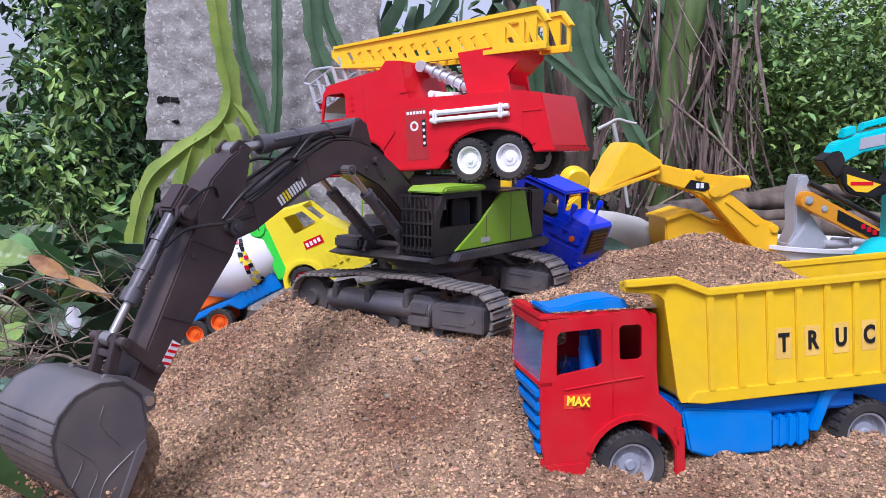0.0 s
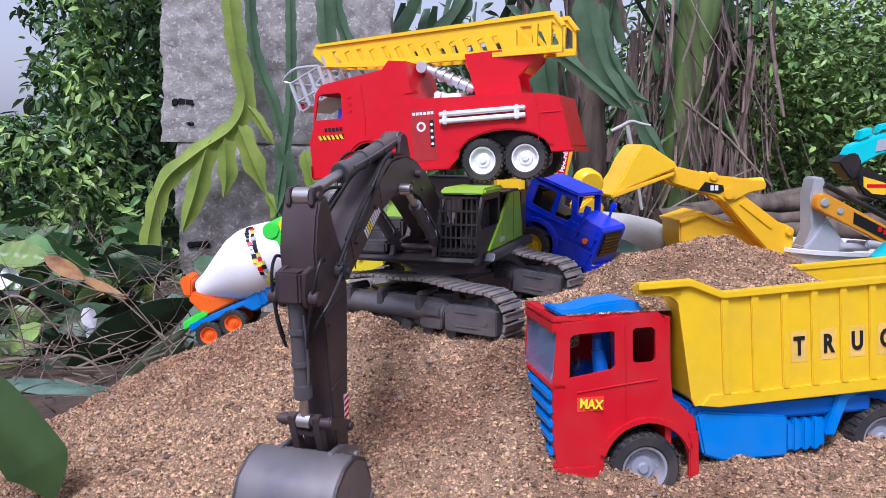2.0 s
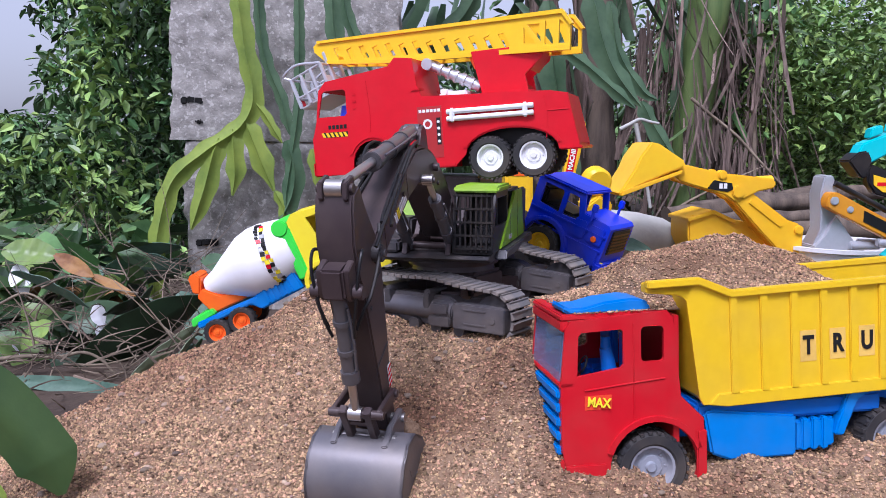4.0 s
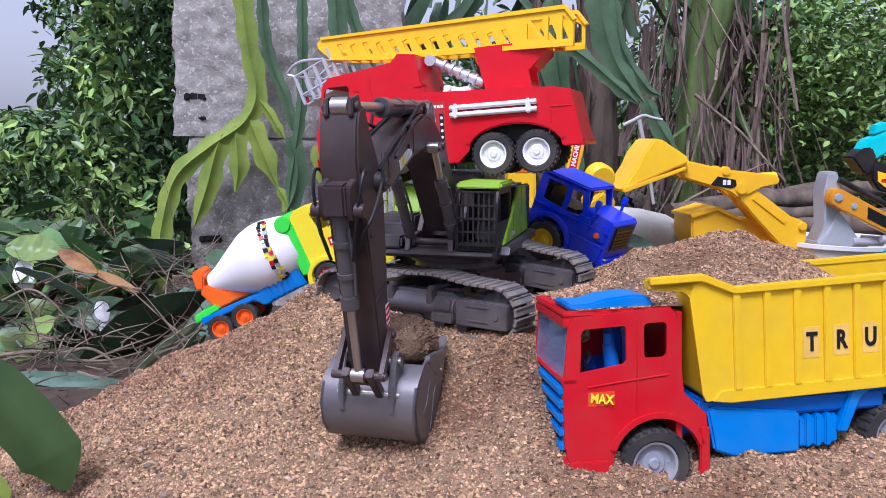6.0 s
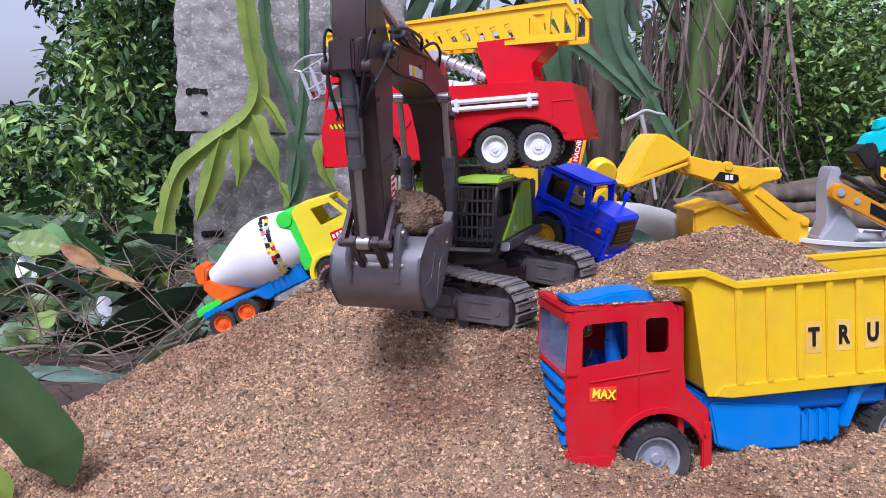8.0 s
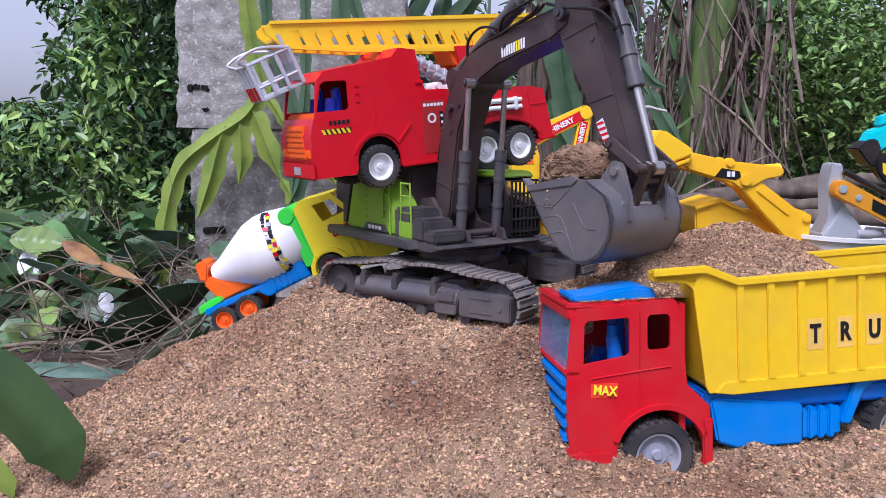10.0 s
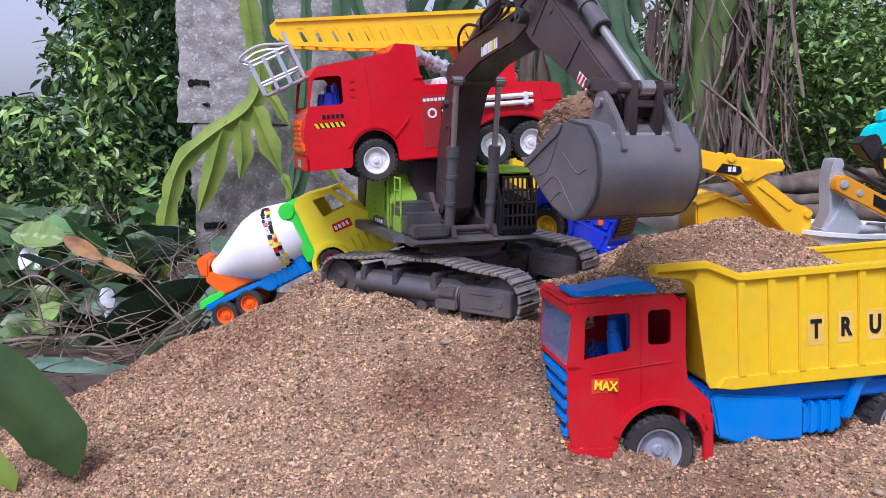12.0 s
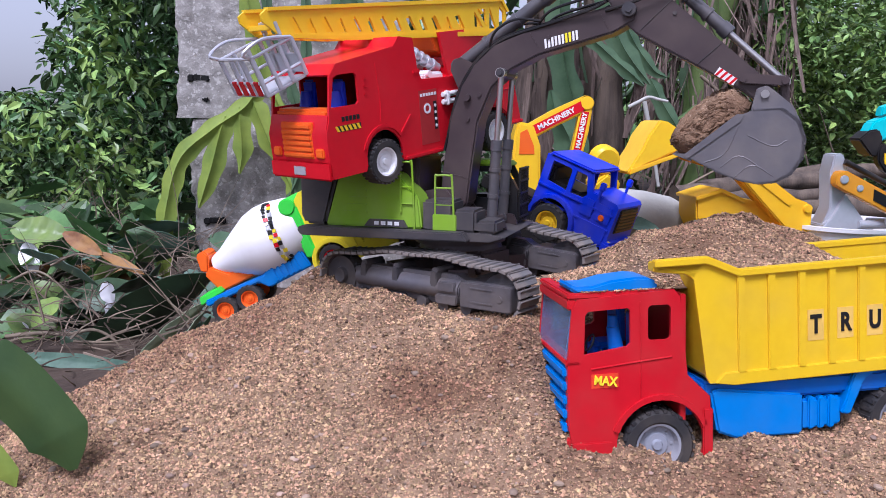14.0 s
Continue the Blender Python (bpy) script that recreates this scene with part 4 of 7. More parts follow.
    for s in (1, -1):
        plate(bm, [(-0.106, 0.022), (-0.104, 0.046), (-0.086, 0.050), (-0.074, 0.038), (-0.086, 0.022)], s * 0.015 - 0.003, s * 0.015 + 0.003, bevel=0.001)
        plate(bm, [(-0.016, 0.052), (-0.010, 0.076), (0.020, 0.078), (0.032, 0.070), (0.032, 0.044)], s * 0.016 - 0.004, s * 0.016 + 0.004, bevel=0.001)
        rod(bm, (0.020, s * 0.02, 0.067), (0.020, s * 0.032, 0.067), 0.009, seg=16, bevel=0.001)
    rod(bm, (0.020, -0.03, 0.067), (0.020, 0.03, 0.067), 0.004)
    rod(bm, (-0.094, -0.022, 0.036), (-0.094, 0.022, 0.036), 0.006)
    box(bm, -0.012, 0.026, -0.014, 0.014, 0.052, 0.082, 0.003)
    part("ram_bracket", bm, M_STEEL, stick)
    bm = bmesh.new()
    for s in (1, -1):
        plate(bm, [(0.03, -0.016), (0.045, 0.046), (0.0458, 0.046), (0.031, -0.016)], s * 0.0242 - 0.0006, s * 0.0242 + 0.0006)
        plate(bm, [(0.13, -0.014), (0.142, 0.030), (0.1428, 0.030), (0.131, -0.014)], s * 0.0242 - 0.0006, s * 0.0242 + 0.0006)
        rod(bm, (0.06, s * 0.024, 0.03), (0.06, s * 0.0256, 0.03), 0.003, seg=10)
    part("panel_seam", bm, M_GREYMET, stick)
    # red and white warning stripes
    for s in (1, -1):
        bm = bmesh.new()
        plate(bm, [(0.160, -0.014), (0.160, -0.001), (0.192, -0.002), (0.192, -0.013)], *sorted((s * 0.024, s * 0.0246)))
        part("warning_panel", bm, M_WHITE, stick, "white warning panel with red stripes")
        bm = bmesh.new()
        for k in range(4):
            x = 0.161 + k * 0.0080
            plate(bm, [(x, -0.0135), (x + 0.0030, -0.0013), (x + 0.0066, -0.0015), (x + 0.0036, -0.0135)], *sorted((s * 0.0244, s * 0.0250)))
        part("warning_stripe", bm, M_FIRE, stick)
    for s in (1, -1):
        bm = bmesh.new()
        pipe(bm, [(-0.03, s * 0.027, -0.02), (0.0, s * 0.034, 0.012), (0.03, s * 0.034, 0.050), (0.045, s * 0.028, 0.062), (0.07, s * 0.018, 0.066)], 0.0023, 7)
        pipe(bm, [(-0.02, s * 0.026, 0.04), (-0.024, s * 0.030, 0.056), (0.0, s * 0.028, 0.070), (0.05, s * 0.020, 0.074), (0.08, s * 0.014, 0.068)], 0.0020, 7)
        part("hose", bm, M_BLACK, stick)

    # bucket: curved shell, side plates, ears, teeth
    bw = 0.065
    shell_out = [(-0.1188, -0.07), (-0.1008, -0.085), (-0.0765, -0.103), (-0.0504, -0.118), (-0.0252, -0.127), (-0.0018, -0.128), (0.02, -0.12), (0.038, -0.1), (0.045, -0.072), (0.04, -0.045), (0.02, -0.024), (-0.018, -0.018)]
    inner = [(x * 0.95 - 0.003, (z + 0.06) * 0.94 - 0.0605) for x, z in shell_out[1:-1]]
    bm = bmesh.new()
    plate(bm, shell_out + [(-0.020, -0.0215)] + [q for q in reversed(inner)], -bw, bw)
    bucket = part("bucket", bm, M_BUCKET, root, "worn dark grey metal digging bucket", smooth=50)
    for s in (1, -1):
        bm = bmesh.new()
        plate(bm, [(-0.118, -0.0715), *shell_out[1:-1], (-0.020, -0.020), (-0.036, -0.024)], *sorted((s * (bw - 0.004), s * bw)))
        plate(bm, [(-0.122, -0.068), (-0.119, -0.076), (-0.038, -0.034), (-0.032, -0.024), (-0.042, -0.022)], *sorted((s * (bw - 0.005), s * (bw + 0.002))), bevel=0.0008)
        sp = part("side_plate", bm, M_BUCKET, bucket)
        bm = bmesh.new()
        for line in ([(-0.095, -0.084), (-0.065, -0.075), (-0.042, -0.04)], [(-0.075, -0.095), (-0.046, -0.082), (-0.018, -0.104)], [(-0.058, -0.112), (-0.03, -0.098), (-0.004, -0.118)], [(-0.03, -0.055), (0.0, -0.075), (0.02, -0.07)]):
            pipe(bm, [(x, s * (bw + 0.0002), z) for x, z in line], 0.0007, 5)
        part("weld_line", bm, M_BUCKET, sp)
        bm = bmesh.new()
        plate(bm, [(-0.022, -0.020), (-0.010, 0.010), (0.004, 0.012), (0.012, 0.004), (0.034, -0.022), (0.044, -0.050), (0.030, -0.060), (0.0, -0.026)], s * 0.034 - 0.004, s * 0.034 + 0.004, bevel=0.0012)
        part("ear", bm, M_BUCKET, bucket)
    bm = bmesh.new()
    rod(bm, (0, -0.042, 0), (0, 0.042, 0), 0.006)
    rod(bm, (0.025, -0.042, -0.036), (0.025, 0.042, -0.036), 0.006)
    part("pin", bm, M_CHROME, bucket, "bright steel pins")
    for k in range(5):
        bm = bmesh.new()
        y = -0.056 + k * 0.028
        plate(bm, [(-0.112, -0.080), (-0.136, -0.066), (-0.139, -0.064), (-0.114, -0.069)], y - 0.007, y + 0.007, bevel=0.0008)
        part("tooth", bm, M_BUCKET, bucket)
    bm = bmesh.new()
    belly = shell_out[1:7]
    for (xa, za), (xb, zb) in zip(belly, belly[1:]):
        for h in (0.25, 0.75):
            x, z = xa + (xb - xa) * h, za + (zb - za) * h
            for y0, y1 in ((-0.062, -0.040), (-0.036, -0.004), (0.0, 0.030), (0.034, 0.062)):
                rod(bm, (x, y0, z), (x, y1, z), 0.0012, seg=5)
    part("wear_bar", bm, M_GREYMET, bucket)

    # rams: a barrel and a rod each
    rams = {}
    for key, r, cuff, blen, rlen in (("boom_ram", 0.0085, 0.010, 0.135, 0.150), ("boom_ram", 0.0085, 0.010, 0.135, 0.150), ("stick_ram", 0.0115, 0.0135, 0.19, 0.20), ("bucket_ram", 0.0095, 0.0115, 0.125, 0.13)):
        bm = bmesh.new()
        rod(bm, (0.0, 0, 0), (blen, 0, 0), r, seg=20)
        rod(bm, (blen - 0.018, 0, 0), (blen, 0, 0), cuff, seg=20, bevel=0.001)
        rod(bm, (blen * 0.3, 0, 0), (blen * 0.3 + 0.006, 0, 0), cuff, seg=20)
        rod(bm, (blen * 0.62, 0, 0), (blen * 0.62 + 0.006, 0, 0), cuff, seg=20)
        rod(bm, (0, -r, 0), (0, r, 0), r * 1.05, seg=16)
        pipe(bm, [(0.02, r + 0.001, 0.004), (blen * 0.5, r + 0.003, 0.004), (blen - 0.02, r + 0.001, 0.004)], 0.0018, 6)
        barrel = part(key, bm, M_RAM, root, "dark grey ram barrel")
        bm = bmesh.new()
        rod(bm, (-rlen, 0, 0), (0, 0, 0), r * 0.55, seg=16)
        rod(bm, (0, -r * 0.9, 0), (0, r * 0.9, 0), r * 0.95, seg=16)
        rams.setdefault(key, []).append((barrel, part("ram_rod", bm, M_CHROME, root, "bright steel ram rod")))
    # bucket linkage
    bm = bmesh.new()
    for s in (1, -1):
        plate(bm, [(-0.006, -0.005), (-0.007, 0.004), (0.0, 0.008), (0.058, 0.007), (0.064, 0.0), (0.058, -0.007), (0.0, -0.007)], s * 0.030 - 0.003, s * 0.030 + 0.003, bevel=0.001)
        rod(bm, (0, s * 0.03, 0), (0, s * 0.036, 0), 0.005)
        rod(bm, (0.058, s * 0.03, 0), (0.058, s * 0.036, 0), 0.005)
    rod(bm, (0.058, -0.034, 0), (0.058, 0.034, 0), 0.006)
    rocker = part("rocker", bm, M_STEEL, root, "dark steel bucket rocker")
    bm = bmesh.new()
    for s in (1, -1):
        plate(bm, [(-0.008, -0.006), (-0.008, 0.006), (0.050, 0.006), (0.058, 0.0), (0.050, -0.006)], s * 0.016 - 0.005, s * 0.016 + 0.005, bevel=0.001)
    rod(bm, (0.05, -0.04, 0), (0.05, 0.04, 0), 0.005)
    box(bm, 0.012, 0.020, -0.016, 0.016, -0.004, 0.004, 0.001)
    link = part("link", bm, M_STEEL, root, "dark steel bucket link")
    return root, house, boom, stick, bucket, rams, rocker, link, pin


digger, d_house, d_boom, d_stick, d_bucket, d_rams, d_rocker, d_link, d_pin = excavator()


def bucket_sand():
    bm = bmesh.new()
    bmesh.ops.create_icosphere(bm, subdivisions=6, radius=1)
    for v in bm.verts:
        c = v.co
        # a lens along the opening, bulging out of it
        sq = lambda q: math.copysign(abs(q) ** 0.7, q)
        a, b, d = sq(c.x) * 0.061, sq(c.y) * 0.058, sq(c.z) * 0.032 + 0.019 - 0.004 * c.x
        x, y, z = -0.072 - 0.903 * a - 0.43 * d, b, -0.046 - 0.43 * a + 0.903 * d
        k = noise.noise(Vector((x * 40, y * 40, z * 40))) * 0.007 + noise.noise(Vector((x * 130, y * 130, z * 130))) * 0.004 + noise.noise(Vector((x * 330, y * 330, z * 330))) * 0.0045
        v.co = (x + c.x * k, y + c.y * k, z + c.z * k)
    ob = part("bucket_sand", bm, M_SAND, None, smooth=60)
    return tagged(ob, "clump of damp brown sand in the excavator bucket", "sand")


scoop_sand = bucket_sand()


def falling_grains():
    """Small clumps of loose grains that drop off the bucket's lip."""
    out = []
    rng = random.Random(8)
    for k in range(9):
        bm = bmesh.new()
        for g in range(260):
            p = Vector((rng.gauss(0, 0.007), rng.gauss(0, 0.010), rng.gauss(0, 0.013)))
            bmesh.ops.create_icosphere(bm, subdivisions=1, radius=rng.uniform(0.0010, 0.0030), matrix=Matrix.Translation(p))
        ob = part("falling_sand", bm, M_GRAIN, None, smooth=0)
        out.append(tagged(ob, "loose sand grains dropping from the bucket", "sand", "falling sand clumps", kind="stuff"))
    return out


grains = falling_grains()


# ---- the toy fire engine that rides on the excavator's deck ----
RIDE = Matrix.Translation((-0.075, 0.0, 0.403)) @ pose(0, 0, 0, 0, 3.8, -93)


SLIP_T, SLIP = (0, 0.7, 1.5, 2.2, 3, 11.5, 12.5, 13.2, 14), (7, 5, 2, 1, 0, 0, 0, -5, -19)
NOD_T, NOD = (0, 8.2, 10.3, 11.5, 12.5, 13.2, 14), (0, 0, 1.6, 1.4, 0.3, 1.6, 4.2)
LIFT_T, LIFT = (0, 3, 8.2, 10.3, 14), (0.012, 0.016, 0.016, 0.004, 0.008)


def fire_engine():
    root = empty("fire_engine", Matrix.Identity(4), "glossy red plastic toy fire engine with a yellow ladder", "toy fire engine")
    W = 0.068
    body = bmesh.new()
    outline = ([(0.236, 0.014), (0.238, 0.080), (0.230, 0.100), (0.220, 0.165), (0.206, 0.180), (0.085, 0.196), (0.072, 0.210), (0.040, 0.206), (0.034, 0.158), (0.026, 0.140), (-0.195, 0.132), (-0.222, 0.126), (-0.240, 0.046), (-0.240, 0.036)]
               + [(-0.208, 0.036)] + [(-0.127 + 0.080 * math.cos(radians(a)), 0.036 + 0.040 * math.sin(radians(a))) for a in range(180, -1, -15)]
               + [(-0.030, 0.020), (0.081, 0.018)] + [(0.122 + 0.040 * math.cos(radians(a)), 0.030 + 0.042 * math.sin(radians(a))) for a in range(190, -11, -20)] + [(0.165, 0.014)])
    win = [(0.224, 0.118), (0.214, 0.160), (0.206, 0.164), (0.172, 0.164), (0.168, 0.160), (0.168, 0.122), (0.172, 0.118)]
    for y0, y1 in ((W - 0.004, W), (-W, -W + 0.004)):
        plate(body, outline, y0, y1, (win,))
    plate(body, [(0.206, 0.180), (0.085, 0.196), (0.072, 0.210), (0.040, 0.206), (0.040, 0.200), (0.070, 0.203), (0.083, 0.190), (0.204, 0.174)], -W + 0.002, W - 0.002)
    plate(body, [(0.040, 0.206), (0.034, 0.158), (0.026, 0.140), (0.026, 0.134), (0.040, 0.154), (0.046, 0.206)], -W + 0.002, W - 0.002)
    plate(body, [(0.026, 0.136), (-0.195, 0.128), (-0.220, 0.122), (-0.238, 0.044), (-0.240, 0.044), (-0.224, 0.126), (-0.195, 0.132), (0.026, 0.140)], -W + 0.002, W - 0.002)
    plate(body, [(0.236, 0.014), (0.238, 0.080), (0.230, 0.108), (0.224, 0.108), (0.232, 0.078), (0.231, 0.014)], -W + 0.002, W - 0.002)
    plate(body, [(0.220, 0.165), (0.206, 0.180), (0.200, 0.174), (0.214, 0.162)], -W + 0.002, W - 0.002)
    box(body, -0.030, 0.080, -W + 0.003, W - 0.003, 0.020, 0.030, 0.001)
    box(body, -0.238, -0.206, -W + 0.003, W - 0.003, 0.038, 0.046, 0.001)
    bod = part("body", body, M_FIRE, root, "glossy red moulded body", smooth=30)
    bm = bmesh.new()
    box(bm, -0.246, -0.208, -W - 0.004, W + 0.004, 0.034, 0.040, 0.002)
    box(bm, -0.030, 0.079, -W - 0.003, W + 0.003, 0.016, 0.024, 0.002)
    box(bm, 0.234, 0.240, -W - 0.003, W + 0.003, 0.012, 0.040, 0.003)
    for s in (1, -1):
        strip = [(0.122 + 0.049 * math.cos(radians(a)), 0.030 + 0.051 * math.sin(radians(a))) for a in range(20, 150, 10)] + [(0.060, 0.088), (0.060, 0.084)] + [(0.122 + 0.044 * math.cos(radians(a)), 0.030 + 0.046 * math.sin(radians(a))) for a in range(145, 15, -10)]
        plate(bm, strip, *sorted((s * W, s * (W + 0.002))))
        strip = [(-0.127 + 0.088 * math.cos(radians(a)), 0.036 + 0.050 * math.sin(radians(a))) for a in range(15, 166, 10)] + [(-0.127 + 0.081 * math.cos(radians(a)), 0.036 + 0.043 * math.sin(radians(a))) for a in range(165, 14, -10)]
        plate(bm, strip, *sorted((s * W, s * (W + 0.002))))
        for k in range(3):
            box(bm, 0.148, 0.156, *sorted((s * W, s * (W + 0.0015))), 0.128 + k * 0.012, 0.132 + k * 0.012, 0.001)
        pipe(bm, [(-0.19, s * (W + 0.0004), 0.100), (-0.225, s * (W + 0.0004), 0.100)], 0.0011, 6)
        pipe(bm, [(-0.185, s * (W + 0.0004), 0.126), (-0.19, s * (W + 0.0004), 0.09), (-0.186, s * (W + 0.0004), 0.05)], 0.0009, 6)
        pipe(bm, [(0.128, s * (W + 0.0004), 0.175), (0.124, s * (W + 0.0004), 0.12), (0.126, s * (W + 0.0004), 0.085)], 0.0009, 6)
        box(bm, 0.030, 0.046, *sorted((s * W * 0.6, s * (W + 0.002))), 0.150, 0.156, 0.001)
    part("trim", bm, M_FIRE, bod)
    # orange grille, headlights and dash
    bm = bmesh.new()
    for k in range(6):
        box(bm, 0.234, 0.241, -0.034, 0.034, 0.046 + k * 0.0085, 0.053 + k * 0.0085, 0.0015)
    box(bm, 0.232, 0.238, -0.036, 0.036, 0.044, 0.098, 0.001)
    part("grille", bm, M_ORANGE, root, "orange ribbed front grille")
    for s in (1, -1):
        bm = bmesh.new()
        box(bm, 0.234, 0.241, s * 0.050 - 0.009, s * 0.050 + 0.009, 0.046, 0.060, 0.002)
        part("headlight", bm, M_ORANGE, root, "orange headlight")
    bm = bmesh.new()
    box(bm, 0.196, 0.226, -0.060, 0.060, 0.104, 0.116, 0.004)
    part("dashboard", bm, M_ORANGE, root)
    bm = bmesh.new()
    box(bm, 0.239, 0.241, -0.014, 0.014, 0.018, 0.032, 0.001)
    part("bumper_plate", bm, M_SILVER, root)
    for s in (1, -1):
        bm = bmesh.new()
        rod(bm, (0.185, s * 0.034, 0.11), (0.183, s * 0.034, 0.138), 0.012, 0.008)
        box(bm, 0.170, 0.178, s * 0.034 - 0.014, s * 0.034 + 0.014, 0.105, 0.155, 0.004)
        part("seat", bm, M_NAVY, root, "blue plastic seat")
    bm = bmesh.new()
    box(bm, 0.05, 0.20, -W + 0.005, W - 0.005, 0.100, 0.105, 0.001)
    part("cab_floor", bm, M_BLACK, root)
    # pump panel stickers: plain marks
    for s in (1, -1):
        bm = bmesh.new()
        box(bm, -0.008, 0.036, *sorted((s * W, s * (W + 0.0005))), 0.034, 0.122, 0)
        part("pump_panel", bm, material("panel red", (0.42, 0.03, 0.03), 0.4), root, "pump panel sticker")
        bm = bmesh.new()
        for k in range(6):
            box(bm, -0.006 + k * 0.0068, -0.001 + k * 0.0068, *sorted((s * (W + 0.0003), s * (W + 0.0009))), 0.112, 0.117, 0)
        lathe(bm, [(0.005, -0.0004), (0.0085, -0.0004), (0.0085, 0.0004), (0.005, 0.0004), (0.005, -0.0004)], 20, Matrix.Translation((0.018, s * (W + 0.0008), 0.092)))
        for k in range(4):
            lathe(bm, [(0, -0.0004), (0.0026, -0.0004), (0.0026, 0.0004), (0, 0.0004)], 12, Matrix.Translation((-0.0015, s * (W + 0.0010), 0.062 + k * 0.011)))
        part("panel_mark", bm, M_WHITE, root, "white dial and gauge marks")
        bm = bmesh.new()
        box(bm, -0.0052, 0.0022, *sorted((s * (W + 0.0004), s * (W + 0.0008))), 0.056, 0.102, 0)
        part("gauge_ground", bm, M_INK, root, "black gauge strip")
        bm = bmesh.new()
        for k in range(6):
            x = 0.216 - k * 0.0085
            plate(bm, [(x, 0.082), (x + 0.004, 0.090), (x - 0.001, 0.090), (x - 0.005, 0.082)], *sorted((s * W, s * (W + 0.0006))))
        part("hazard_strip", bm, M_LADDER, root, "yellow and black hazard strip")
        bm = bmesh.new()
        box(bm, 0.168, 0.216, *sorted((s * W, s * (W + 0.0003))), 0.0815, 0.0905, 0)
        for k in range(5):
            box(bm, 0.170 + k * 0.0075, 0.1755 + k * 0.0075, *sorted((s * W, s * (W + 0.0006))), 0.096, 0.103, 0)
        part("hazard_ground", bm, M_INK, root, "unreadable dark lettering bars")
        # white hose tubes on the flank
        bm = bmesh.new()
        for z in (0.098, 0.110):
            rod(bm, (-0.018, s * (W + 0.004), z), (-0.168, s * (W + 0.004), z), 0.0046, seg=12, bevel=0.001)
        for x in (-0.024, -0.150):
            box(bm, x - 0.008, x, *sorted((s * W, s * (W + 0.010))), 0.092, 0.116, 0.002)
        part("suction_hose", bm, M_WHITE, root, "white suction hose tubes")
    # turret and ladder
    bm = bmesh.new()
    for s in (1, -1):
        plate(bm, [(-0.075, 0.135), (-0.068, 0.165), (-0.058, 0.210), (-0.186, 0.212), (-0.180, 0.190), (-0.150, 0.165), (-0.155, 0.133)], s * 0.036 - 0.003, s * 0.036 + 0.003)
    box(bm, -0.150, -0.075, -0.036, 0.036, 0.132, 0.15, 0.003)
    plate(bm, [(-0.16, 0.17), (-0.182, 0.195), (-0.184, 0.208), (-0.165, 0.208)], -0.036, 0.036)
    rod(bm, (-0.11, 0, 0.13), (-0.11, 0, 0.14), 0.05, seg=28)
    part("turret", bm, M_FIRE, root, "red turret")
    lad = bmesh.new()
    swing = Matrix.Translation((-0.11, 0, 0)) @ pose(0, 0, 0, 0, 0, -8) @ Matrix.Translation((0.11, 0, 0))
    tl = swing @ Matrix.Translation((-0.186, 0, 0.197)) @ pose(0, 0, 0, 0, -2.4, 0)
    outer = [(-0.034, 0.0), (-0.050, 0.006), (-0.050, 0.042), (-0.036, 0.062), (0.44, 0.048), (0.450, 0.040), (0.448, 0.030), (0.42, 0.008), (0.30, 0.002)]
    holes = []
    for k in range(13):
        x = 0.055 + k * 0.0275
        if k % 2 == 0:
            holes.append([(x - 0.002, 0.013), (x + 0.010, 0.012), (x + 0.021, 0.034), (x + 0.011, 0.036)])
        else:
            holes.append([(x, 0.012), (x + 0.012, 0.012), (x + 0.020, 0.030), (x + 0.010, 0.034)])
    holes += [[(0.0, 0.016), (0.024, 0.046), (0.003, 0.046)], [(0.008, 0.014), (0.030, 0.016), (0.030, 0.042)], [(-0.044, 0.012), (-0.030, 0.012), (-0.032, 0.050), (-0.044, 0.040)], [(-0.024, 0.012), (-0.006, 0.012), (-0.008, 0.050)]]
    box(lad, -0.016, 0.002, -0.034, 0.034, 0.004, 0.012, 0.001)
    box(lad, 0.424, 0.436, -0.034, 0.034, 0.018, 0.026, 0.001)
    lo = part("ladder", lad, M_LADDER, root, "yellow plastic lattice ladder", tl, smooth=30)
    for s in (1, -1):
        bm = bmesh.new()
        plate(bm, outer, s * 0.034 - 0.0025, s * 0.034 + 0.0025, holes)
        part("lattice_panel", bm, M_LADDER, lo, smooth=30)
        bm = bmesh.new()
        plate(bm, [(-0.05, 0.040), (-0.036, 0.059), (0.44, 0.045), (0.44, 0.050), (-0.037, 0.066), (-0.055, 0.042)], s * 0.034 - 0.006, s * 0.034 + 0.006)
        part("top_rail", bm, M_LADDER, lo)
        bm = bmesh.new()
        plate(bm, [(-0.05, 0.0), (0.30, 0.0), (0.42, 0.007), (0.42, 0.013), (0.30, 0.007), (-0.05, 0.008)], s * 0.034 - 0.005, s * 0.034 + 0.005)
        part("bottom_rail", bm, M_LADDER, lo)
    for k in range(18):
        bm = bmesh.new()
        rod(bm, (0.02 + k * 0.0235, -0.034, 0.010), (0.02 + k * 0.0235, 0.034, 0.010), 0.0028, seg=8)
        part("rung", bm, M_LADDER, lo)
    bm = bmesh.new()
    plate(bm, [(-0.12, 0.165), (-0.125, 0.204), (-0.050, 0.204), (-0.06, 0.18), (-0.08, 0.172)], -0.028, 0.028, bevel=0.002)
    part("ladder_mount", bm, M_ORANGE, root)
